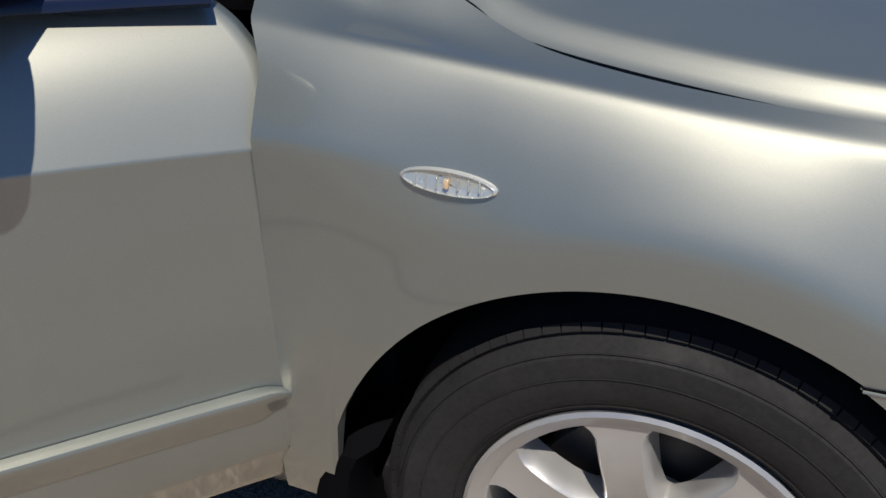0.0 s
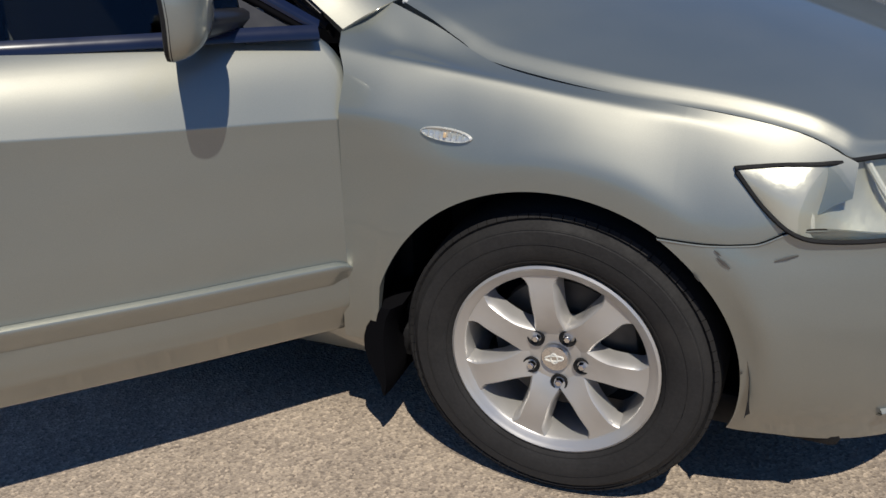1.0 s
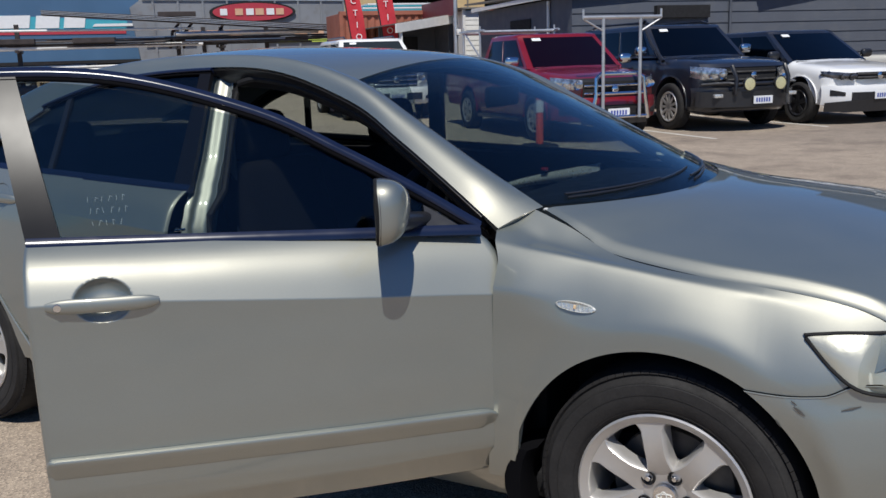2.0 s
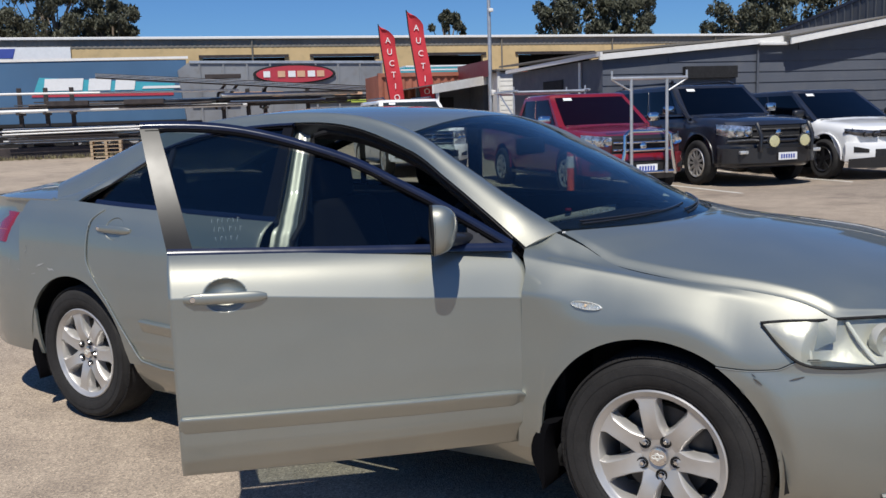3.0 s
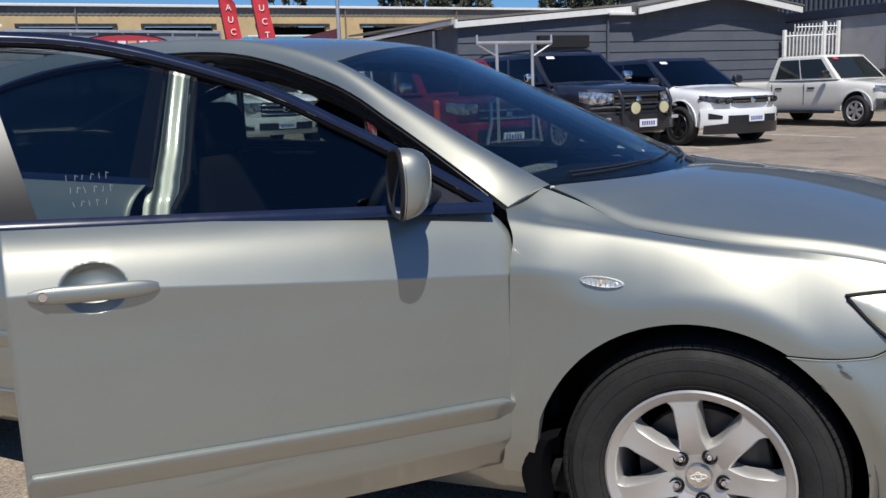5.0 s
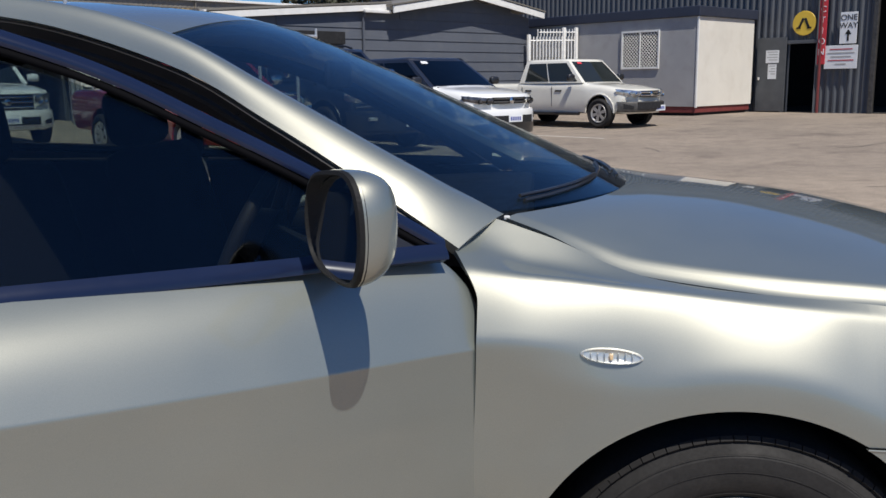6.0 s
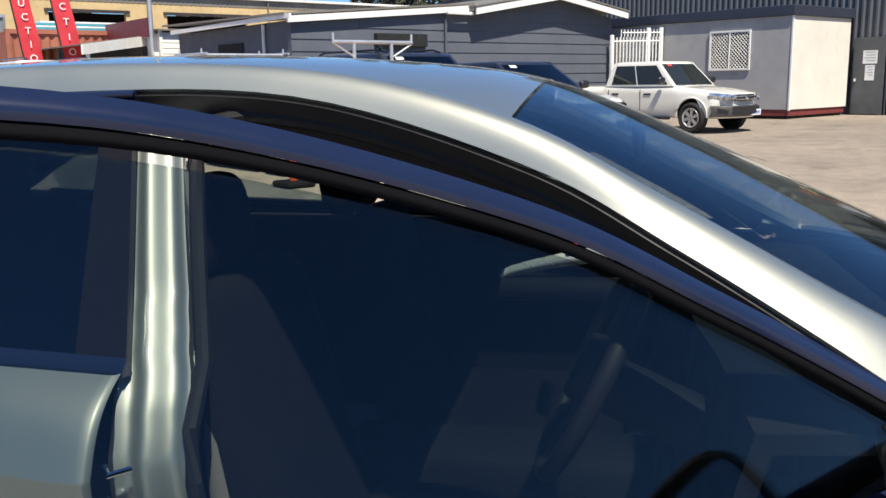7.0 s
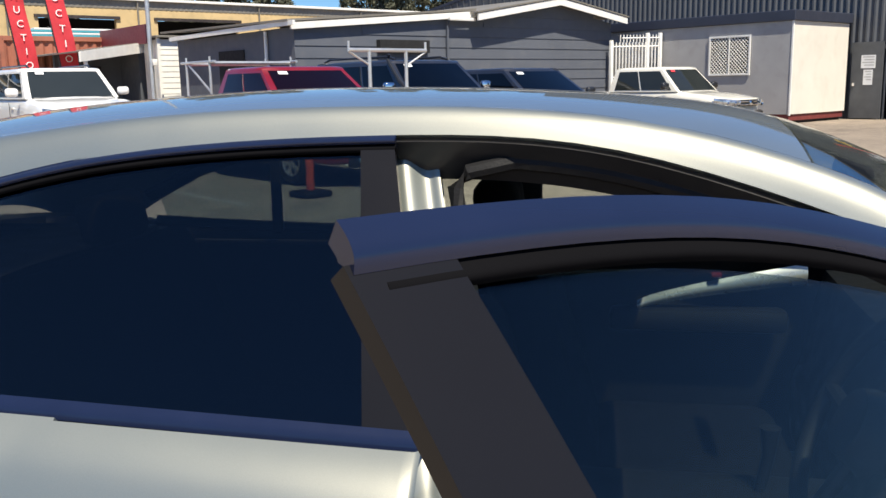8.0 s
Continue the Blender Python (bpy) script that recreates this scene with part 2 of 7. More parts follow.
# ---- the sedan: x forward, y from its driver's side (0) to its far side (1.82) ----
W, MID = 1.82, 0.91
AX, RX, AZ, AR = 0.0, -2.775, 0.325, 0.372
base_y = table_of([-3.8, -3.65, -3.55, -3.4, -3.15, -2.775, -2.2, -1.5, -0.9, -0.46, 0.0, 0.3, 0.4, 0.5, 0.6, 0.7],
                  [0.30, 0.13, 0.09, 0.05, 0.028, 0.016, 0.004, 0.0, 0.012, 0.034, 0.036, 0.045, 0.063, 0.098, 0.153, 0.24])
tuck_low = table_of([0.15, 0.2, 0.25, 0.3, 0.38, 0.48, 0.6, 0.7, 0.8, 1.1], [0.125, 0.08, 0.048, 0.028, 0.013, 0.005, 0.0005, 0.001, 0.003, 0.003])
tuck_soft = table_of([0.15, 0.6, 0.7, 0.76, 0.81, 0.87, 0.92, 0.965], [0.0, 0.0, 0.004, 0.010, 0.019, 0.040, 0.067, 0.105])


def tuck(z, x=0.5):
    """How far the flank leans in at height z: a crease through the doors that fades out on the wing."""
    kz = 0.80 + 0.0625 * min(max(-0.45 - x, 0), 0.9)
    if x < -1.6:
        kz = 0.856 + 0.02 * (-1.6 - x)
    t = max(0.0, z - kz)
    w = 0.968 - kz
    hard = 0.43 * t + (0.102 - 0.43 * w) / w ** 4 * t ** 4
    hard += 0.0035 * math.sin(math.pi * min(max((kz - z) / 0.33, 0.0), 1.0))
    soft = tuck_soft(z)
    k = min(max((x + 0.44) / 0.20, 0), 1)
    if x < -1.6:
        k = min(1.0, (-1.6 - x) / 0.5) * 0.6
    return tuck_low(z) + hard * (1 - k) + soft * k
top_z = table_of([-3.8, -3.4, -3.0, -2.5, -2.0, -1.55, -0.85, -0.5, -0.4, -0.3, -0.2, -0.1, 0.055, 0.26, 0.39, 0.455, 0.52],
                 [1.03, 1.04, 1.04, 1.018, 1.0, 0.984, 0.955, 0.94, 0.930, 0.912, 0.887, 0.864, 0.841, 0.820, 0.802, 0.783, 0.765])
lip_z = table_of([-0.5, -0.4, -0.32, -0.25, -0.2, -0.15, -0.1, 0.0, 0.15, 0.28, 0.36, 0.42, 0.47, 0.52], [0.995, 0.978, 0.949, 0.917, 0.898, 0.885, 0.877, 0.866, 0.855, 0.843, 0.831, 0.813, 0.788, 0.772])


def flare(x, z):
    out = 0.0
    for cx in (AX, RX):
        r = math.hypot(x - cx, z - AZ)
        k = min(max(1 - (r - AR) / 0.085, 0), 1)
        out += 0.003 * k * k * (3 - 2 * k)
    return out


def side_y(x, z):
    s = top_z(x)
    zz = z if z < 0.6 else 0.6 + (z - 0.6) * 0.365 / (s - 0.6)
    return base_y(x) + tuck(zz, x) - flare(x, z)


def arch_z(x, cx):
    d = AR * AR - (x - cx + 0.011) ** 2
    return AZ + math.sqrt(d) if d > 0 else 0.0


def pane_y(z):
    return 0.112 + 0.56 * (z - 0.96)


car = thing("sedan_car", (0, 0, 0), "champagne silver four-door sedan with its driver's door open on bitumen", "car")

# the wings over the front wheels
rear_edge = table_of([0.27, 0.456, 0.86, 0.9, 0.95], [-0.472, -0.449, -0.432, -0.448, -0.498])
joint = table_of([0.15, 0.25, 0.34, 0.404, 0.46, 0.52], [0.640, 0.637, 0.646, 0.683, 0.72, 0.74])


def wing_low(x):
    if x < -0.37:
        return 0.282
    if x < 0.198:
        return max(arch_z(x, AX), 0.30)
    return joint(x)


def fade(a):
    a = min(max(a, 0.0), 1.0)
    return a * a * (3 - 2 * a)


inner_y = table_of([-0.5, -0.4, -0.32, -0.25, -0.2, -0.15, 0.0, 0.15, 0.3, 0.5], [0.305, 0.262, 0.231, 0.205, 0.185, 0.168, 0.146, 0.138, 0.137, 0.138])


def wing_inner(x):
    return inner_y(x)


def front_y(x, z):
    """The wing's flank by the headlight: one even curve up to the bonnet edge."""
    k = min(max((z - lip_z(x)) / 0.198 + 1, 0.0), 1.0)
    y0 = base_y(x) + tuck_low(min(z, 0.6)) - flare(x, z)
    return y0 + (wing_inner(x) - 0.005 - y0) * k ** 1.9


crease_z = table_of([-0.5, -0.40, -0.30, -0.20, -0.10, 0.0, 0.1, 0.2, 0.3], [0.802, 0.802, 0.794, 0.772, 0.750, 0.745, 0.728, 0.694, 0.65])


arc_back = table_of([-0.5, -0.4, -0.3, -0.2, -0.1, 0.0], [0.80, 0.78, 0.742, 0.726, 0.738, 0.70])


def arc_z(x):
    """Where the swelling over the wheel ends."""
    d = 0.425 ** 2 - (x + 0.011) ** 2
    return max(AZ + (math.sqrt(d) if d > 0 else 0.0), wing_low(x) + 0.03, arc_back(x) if x < 0 else 0.5)



ridge_y = table_of([-0.5, -0.42, -0.30, -0.20, -0.10, 0.0, 0.1, 0.2, 0.5], [0.096, 0.096, 0.098, 0.101, 0.103, 0.105, 0.107, 0.109, 0.119])
ridge_z = table_of([-0.5, -0.42, -0.30, -0.20, -0.10, 0.0, 0.1, 0.2, 0.3, 0.5], [0.917, 0.907, 0.895, 0.883, 0.871, 0.859, 0.848, 0.836, 0.819, 0.762])
wing_cache = {}


def wing_section(x):
    if x not in wing_cache:
        wing_cache[x] = wing_shape(x)
    return wing_cache[x]


def wing_shape(x):
    """Half section of the wing from the sill or arch to the bonnet edge, as arrays of y, z and share of length."""
    lo, zc, top, inner = wing_low(x), crease_z(x), lip_z(x) - 0.001, wing_inner(x) - 0.005
    pr = Vector((min(ridge_y(x), inner - 0.014), min(ridge_z(x), top - 0.004)))

    def face(z_fold, s0, s1, dish):
        """The side from the sill or arch to the ridge: upright below the fold, leaning in above it."""
        side = [(base_y(x) + tuck_low(min(z, 0.62)) + dish * math.sin(math.pi * min(max((z_fold - z) / 0.33, 0), 1)) - flare(x, z), z) for z in np.linspace(min(lo, z_fold - 0.02), z_fold, 50)]
        p0 = Vector(side[-1])
        h = pr[1] - z_fold
        mean = (pr[0] - p0[0]) / h
        s0, s1 = min(s0, 0.95 * mean), max(s1, 1.1 * mean)
        q = (s1 - mean) / (s1 - s0)
        c = Vector((p0[0] + s0 * q * h, z_fold + q * h))
        p1, p2 = p0.lerp(c, 0.7), pr.lerp(c, 0.7)
        for i in range(1, 81):
            k = i / 80
            p = p0 * (1 - k) ** 3 + p1 * (3 * k * (1 - k) ** 2) + p2 * (3 * k * k * (1 - k)) + pr * k ** 3
            side.append((p[0], p[1]))
        return np.array(side)

    near, far = fade((-0.12 - x) / 0.32), fade((x + 0.20) / 0.2)
    hard = face(crease_z(min(x, -0.40)) - 0.02 * fade((x + 0.42) / 0.3), 0.44, 0.95, 0.0035)
    soft = face(arc_z(x), 0.28 + 0.22 * far, 0.95, 0.0)
    zs = np.concatenate([np.linspace(lo, pr[1] - 0.012, 110), np.linspace(pr[1] - 0.012, pr[1], 24)[1:]])
    ys = np.interp(zs, hard[:, 1], hard[:, 0]) * near + np.interp(zs, soft[:, 1], soft[:, 0]) * (1 - near)
    line = list(zip(ys, zs))
    p3 = Vector((inner, top))
    # a narrow valley behind the ridge, then a rise to the bonnet edge
    bent = fade((-0.04 - x) / 0.18) * fade((x + 0.47) / 0.13)
    ramp_at = lambda k: (k - 0.52 + math.sqrt((k - 0.52) ** 2 + 0.012)) / 2
    for i in range(1, 31):
        k = i / 30
        lift = (ramp_at(k) - ramp_at(0)) / (ramp_at(1) - ramp_at(0))
        line.append((pr[0] + (p3[0] - pr[0]) * k, pr[1] + (p3[1] - pr[1]) * (k + (lift - k) * bent)))
    line = np.array(line)
    run = np.concatenate([[0], np.cumsum(np.hypot(*np.diff(line, axis=0).T))])
    n, total = 240, run[-1]
    even = np.linspace(0, total, n)
    yz = [np.interp(even, run, line[:, j]) for j in (0, 1)]

    def soften(a, width):
        spread = width / (total / (n - 1))
        half = max(1, int(3 * spread))
        bell = np.exp(-0.5 * (np.arange(-half, half + 1) / spread) ** 2)
        bell /= bell.sum()
        wide = np.concatenate([2 * a[0] - a[half:0:-1], a, 2 * a[-1] - a[-2:-half - 2:-1]])
        return np.convolve(wide, bell, mode="valid")
    near_end = np.clip(np.minimum(even, total - even) / 0.03, 0, 1)
    at_ridge = np.clip(1.6 - np.abs(even - float(np.interp(len(zs) - 1, np.arange(len(run)), run))) / 0.03, 0, 1)
    out = []
    for a in yz:
        wide = soften(a, 0.0035 + 0.012 * (1 - near))
        fine_ = soften(a, 0.005)
        out.append((fine_ * at_ridge + wide * (1 - at_ridge)) * near_end + a * (1 - near_end))
    g = fade((x - 0.10) / 0.34)
    if g > 0:
        out[0] = out[0] * (1 - g) + np.array([front_y(x, z) for z in out[1]]) * g
    # the crease lies at the same share of every section
    cut = max(0.04, float(np.interp(zc, out[1], even)) / total)
    share = even / total
    return out[0], out[1], np.where(share < cut, share / cut * 0.55, 0.55 + (share - cut) / (1 - cut) * 0.45)


def wing_y(x, z):
    y, zz, s = wing_section(round(x, 4))
    return float(np.interp(z, zz, y))


def wing(u, v):
    x = u
    ya, za, s = wing_section(round(x, 4))
    y, z = float(np.interp(v, s, ya)), float(np.interp(v, s, za))
    w = fade(1 - (x + 0.45) / 0.22)
    return (x + w * (rear_edge(z) + 0.45), y, z)


ux = [-0.45, -0.44, -0.425, -0.41, -0.395, -0.385, -0.376, -0.366, -0.358] + list(np.linspace(-0.35, 0.15, 36)) + [0.165, 0.18, 0.1975, 0.1985, 0.215, 0.23, 0.26, 0.3, 0.34, 0.38, 0.404, 0.43, 0.455, 0.48]
wing_bm = sheet(wing, 0, 0, 0.010, us=ux, vs=list(np.linspace(0, 1.0, 72)), inside=(-0.2, 0.5, 0.6))
wing_left = flipped(wing_bm)
right_wing = part("front_wing", wing_bm, PAINT, car)
part("front_wing", wing_left, PAINT, car)

# inner wheel housings
for cx in (AX, RX):
    for mirror in (0, 1):
        bm = bmesh.new()
        prof = [(AR + 0.010, 0.056), (AR + 0.012, 0.07), (AR + 0.03, 0.10), (AR + 0.03, 0.42), (0.10, 0.44)]
        rows = []
        for i in range(29):
            a = math.pi * (-0.03 + 1.06 * i / 28)
            rows.append([(cx - 0.011 + r * math.cos(a), o, AZ + r * math.sin(a)) for r, o in prof])
        grid_faces(bm, rows)
        part("wheel_housing", flipped(bm) if mirror else bm, RUBBER, car)

# side indicator repeater
bm = bmesh.new()
ic = Vector((-0.216, wing(-0.216, 0.50)[1], 0.780))
for v_ in np.linspace(0.4, 0.9, 60):
    p_ = wing(-0.216, v_)
    if p_[2] <= 0.780:
        ic.y = p_[1]
        lean_z = (wing(-0.216, v_ + 0.02)[1] - wing(-0.216, v_ - 0.02)[1]) / (wing(-0.216, v_ + 0.02)[2] - wing(-0.216, v_ - 0.02)[2])
        lean_x = (wing(-0.196, v_)[1] - wing(-0.236, v_)[1] - lean_z * (wing(-0.196, v_)[2] - wing(-0.236, v_)[2])) / 0.04


def settle(bm):
    """Lean a piece of the indicator with the wing."""
    for v in bm.verts:
        v.co.y += lean_x * (v.co.x - ic.x) + lean_z * (v.co.z - ic.z)
    return bm


rows = []
for i in range(9):
    k = i / 8 * math.pi / 2
    rows.append([(ic.x + 0.0475 * math.cos(k) * math.cos(a), ic.y - 0.004 - 0.009 * math.sin(k), ic.z - 0.004 * math.cos(a) + 0.0098 * math.cos(k) * math.sin(a)) for a in [2 * math.pi * j / 32 for j in range(32)]])
grid_faces(bm, rows, cyclic=True)
part("side_indicator", settle(bm), LENS, right_wing, "clear oval side indicator")
bm = bmesh.new()
rows = [[(ic.x + f * 0.0500 * math.cos(a), ic.y - d, ic.z - 0.004 * math.cos(a) + f * 0.0116 * math.sin(a)) for a in [2 * math.pi * j / 32 for j in range(32)]] for f, d in ((1.0, -0.004), (1.0, 0.004), (0.94, 0.006), (0.90, 0.0035), (0.3, 0.001), (0.02, 0.001))]
grid_faces(bm, rows, cyclic=True)
part("indicator_base", settle(bm), LAMP_SILVER, right_wing)
part("bulb", settle(boxed(ic.x - 0.004, ic.x + 0.002, ic.y - 0.008, ic.y - 0.003, ic.z - 0.005, ic.z + 0.005, 0.002)), AMBER, right_wing)
for k in range(7):
    part("lens_rib", settle(boxed(ic.x - 0.034 + k * 0.011, ic.x - 0.0325 + k * 0.011, ic.y - 0.0075, ic.y - 0.002, ic.z - 0.006, ic.z + 0.006, 0.001)), LAMP_SILVER, right_wing)

# bonnet, closed
edge = curve_of([(-0.395, 0.266, 0.974), (-0.32, 0.234, 0.950), (-0.25, 0.208, 0.919), (-0.17, 0.178, 0.890), (0.055, 0.145, 0.863), (0.26, 0.142, 0.847), (0.38, 0.142, 0.828), (0.44, 0.144, 0.806), (0.475, 0.152, 0.790), (0.55, 0.215, 0.788), (0.63, 0.285, 0.786), (0.70, 0.375, 0.782)])
spine = curve_of([(-0.13, MID, 0.974), (-0.08, MID, 0.972), (-0.01, MID, 0.965), (0.08, MID, 0.957), (0.2, MID, 0.942), (0.33, MID, 0.922), (0.43, MID, 0.902), (0.53, MID, 0.879), (0.62, MID, 0.854), (0.70, MID, 0.828), (0.77, MID, 0.80), (0.83, MID, 0.765)])


def hood(u, v):
    a, c = edge(u), spine(u)
    k = abs(2 * v - 1)
    t = 1 - k
    y = a[1] + (MID - a[1]) * t
    f = 1 - (1 - t) ** 2.2
    top = 0.018 * (1 - 0.6 * fade((u - 0.55) / 0.4)) * fade((u - 0.06) / 0.36)
    rise = top * fade((t - 0.004) / 0.040)
    x = a[0] + (c[0] - a[0]) * f
    z = a[2] + (c[2] - a[2] - top) * (1 - (1 - t) ** 2.0) + rise - 0.0045 * max(0.0, 1 - t / 0.03)
    return (x, y if v <= 0.5 else W - y, z)


half_v = [0, 0.004, 0.008, 0.012, 0.016, 0.020, 0.024, 0.028, 0.033, 0.038, 0.044, 0.05, 0.06, 0.07, 0.085, 0.10] + list(np.linspace(0.12, 0.5, 20))
part("bonnet", sheet(hood, 60, 0, 0.012, inside=(0, MID, 0.3), vs=half_v + [1 - v for v in half_v[-2::-1]]), PAINT, car)

# greenhouse lines: door top, glass edge, centre
L0 = curve_of([(-0.47, 0.142, 0.935), (-0.64, 0.176, 1.045), (-0.82, 0.222, 1.150), (-1.02, 0.276, 1.252), (-1.35, 0.322, 1.347), (-1.7, 0.333, 1.362), (-2.1, 0.322, 1.333), (-2.45, 0.285, 1.245), (-2.68, 0.232, 1.150), (-2.86, 0.185, 1.080), (-3.0, 0.145, 1.043)])
L1 = curve_of([(-0.40, 0.268, 0.976), (-0.61, 0.300, 1.082), (-0.83, 0.333, 1.200), (-1.052, 0.364, 1.314), (-1.3, 0.398, 1.365), (-1.7, 0.415, 1.390), (-2.1, 0.41, 1.380), (-2.5, 0.39, 1.335), (-2.75, 0.37, 1.262), (-3.0, 0.345, 1.172), (-3.2, 0.33, 1.10)])
L2 = curve_of([(-0.11, MID, 0.966), (-0.44, MID, 1.118), (-0.76, MID, 1.262), (-1.03, MID, 1.368), (-1.3, MID, 1.408), (-1.7, MID, 1.428), (-2.1, MID, 1.424), (-2.56, MID, 1.384), (-2.85, MID, 1.290), (-3.13, MID, 1.190), (-3.36, MID, 1.10)])


def shell_top(u, v):
    """u along the car, v across the whole width between the two glass edges."""
    a, c = L1(u), L2(u)
    t = 1 - abs(2 * v - 1)
    y = a[1] + (MID - a[1]) * t
    f = 1 - (1 - t) ** 2
    return (a[0] + (c[0] - a[0]) * f, y if v <= 0.5 else W - y, a[2] + (c[2] - a[2]) * f)


def between(fn, u0, u1):
    return lambda u, v: fn(u0 + (u1 - u0) * u, v)


part("windscreen", sheet(between(shell_top, 0.004, 0.298), 22, 41, 0.005), GLASS_SCREEN, car, "tinted laminated windscreen")
part("roof", sheet(between(shell_top, 0.3, 0.7), 34, 49, 0.010), PAINT, car)
part("rear_window", sheet(between(shell_top, 0.703, 0.985), 20, 35, 0.005), GLASS_REAR, car)


def rail(u, v):
    a, b = L0(u), L1(u)
    p = a + (b - a) * v
    bulge = 0.030 * math.sin(math.pi * v ** 1.12) ** 0.9 * min(1.0, 0.15 + u / 0.07)
    n = np.array([0.0, -(b[2] - a[2]) - 0.02, b[1] - a[1] + 0.0])
    n = n / max(np.linalg.norm(n), 1e-6)
    if n[2] < 0:
        n = -n
    return (p[0], p[1] + n[1] * bulge * 0.9, p[2] + n[2] * bulge)


rail_bm = sheet(rail, 60, 12, 0.02)
rail_left = flipped(rail_bm)
part("pillar_and_roof_rail", rail_bm, PAINT, car)
part("pillar_and_roof_rail", rail_left, PAINT, car)

def quarter_line(x):
    """Top edge of the rear quarter glass, down to its point."""
    return 1.030 + 0.525 * (x + 2.80)


def pillar_foot(u, v):
    a = L0(0.69 + 0.31 * u)
    x = a[0]
    k = fade((-2.62 - x) / 0.18)
    zl = max(quarter_line(x), top_z(x) - 0.004)
    x_low = x - 0.02 * k
    lo = np.array((x_low, (pane_y(zl) - 0.004) * (1 - k) + (side_y(x_low, top_z(x_low)) + 0.006) * k, min(zl, a[2] - 0.004)))
    p = a + (lo - a) * v
    return (p[0], p[1] - 0.012 * math.sin(math.pi * v) * fade((-2.5 - x) / 0.2), p[2])


foot_bm = sheet(pillar_foot, 26, 10, 0.010)
foot_left = flipped(foot_bm)
part("pillar_foot", foot_bm, PAINT, car)
part("pillar_foot", foot_left, PAINT, car)

# windscreen foot: cowl, wipers, black border of the glass
bm = sheet(lambda u, v: (-0.105 - 0.295 * abs(2 * v - 1) ** 2.0 + 0.10 * u - 0.03, 0.285 + 1.25 * v, 0.948 + 0.018 * (1 - abs(2 * v - 1) ** 2) - 0.012 * u), 4, 30, 0.02, inside=(0, MID, 0))
part("cowl", bm, BLACK_TRIM, car)
for va, vb in ((0.06, 0.50), (0.44, 0.86)):
    on_glass = lambda v, up, lift: tuple(np.array(shell_top(0.012 + up, v)) + np.array((0.0, 0.0, lift)))
    bm = tube(bmesh.new(), [on_glass(va + (vb - va) * k, 0.016 * k, 0.003) for k in np.linspace(0, 1, 9)], 0.004, 6)
    tube(bm, [on_glass(va + (vb - va) * k, 0.004 + 0.010 * k, 0.007) for k in np.linspace(0.0, 0.6, 6)], 0.004, 6)
    part("wiper", bm, BLACK_TRIM, car)
part("wing_clip", boxed(-0.399, -0.388, 0.266, 0.279, 0.965, 0.972, 0.002), WHITE_MARK, car, "small broken white clip")

# front bumper
nose = curve_of([(0.02, 0.036), (0.16, 0.038), (0.3, 0.045), (0.4, 0.063), (0.5, 0.098), (0.6, 0.153), (0.7, 0.24), (0.79, 0.38), (0.86, 0.6), (0.9, 0.91)])


def nose_at(z):
    xa = AX - 0.018 + math.sqrt(max(AR * AR - (z - AZ) ** 2, 0.02))
    lo, hi = 0.0, 0.6
    for _ in range(24):
        m = (lo + hi) / 2
        if nose(m)[0] < xa:
            lo = m
        else:
            hi = m
    return lo


bump_top = table_of([0.0, 0.123, 0.243, 0.328, 0.39, 0.5, 0.7, 1.0], [0.640, 0.638, 0.647, 0.676, 0.680, 0.672, 0.655, 0.645])
bump_low = table_of([0.0, 0.1, 0.3, 0.6, 1.0], [0.225, 0.225, 0.215, 0.205, 0.20])


def bumper(u, v):
    zr = 0.22 + 0.42 * v
    s0 = nose_at(zr)
    s = s0 + (1 - s0) * u
    p = nose(s)
    z = bump_low(u) + (bump_top(max(0, (p[0] - 0.158) / 0.75 if u < 0.9 else u)) - bump_low(u)) * v
    inn = tuck(z) * (1 - 0.4 * u) - flare(p[0], z) * (1 - u)
    inn -= 0.026 * max(0.0, 1 - ((z - 0.45) / 0.19) ** 2) * fade(u / 0.10)
    crease = 0.004 * math.exp(-((z - 0.50) / 0.04) ** 2)
    return (p[0] - inn * 0.9 * u + crease * u, p[1] + inn * (1 - u) - crease * 0.4 * (1 - u), z)


bm = sheet(bumper, 44, 30, 0.006, inside=(0.3, MID, 0.4))
left = flipped(bm)
bumper_ob = part("front_bumper", bm, PAINT, car, "silver bumper with dark scuffs on its corner")
part("front_bumper", left, PAINT, car)
# seam against the wing, with a paint bead added below it to catch the edge's highlight
bm = tube(bmesh.new(), [tuple(np.array(bumper(u, 1.0)) + np.array((0, -0.0006, 0.0016))) for u in np.linspace(0.002, 0.30, 26)], 0.0013, 6)
part("seam", bm, SEAL, bumper_ob)
bm = tube(bmesh.new(), [tuple(np.array(bumper(u, 1.0)) + np.array((0, -0.0006, -0.0016))) for u in np.linspace(0.002, 0.30, 26)], 0.0020, 8)
part("bumper_edge", bm, PAINT, bumper_ob)


def bumper_y(x, z):
    """The bumper's flank at x and height z."""
    lo, hi, v = 0.0, 0.7, 0.9
    for _ in range(24):
        m = (lo + hi) / 2
        for _ in range(3):
            v = min(1.0, max(0.0, v + (z - bumper(m, v)[2]) / 0.42))
        if bumper(m, v)[0] < x:
            lo = m
        else:
            hi = m
    return bumper(lo, v)[1]


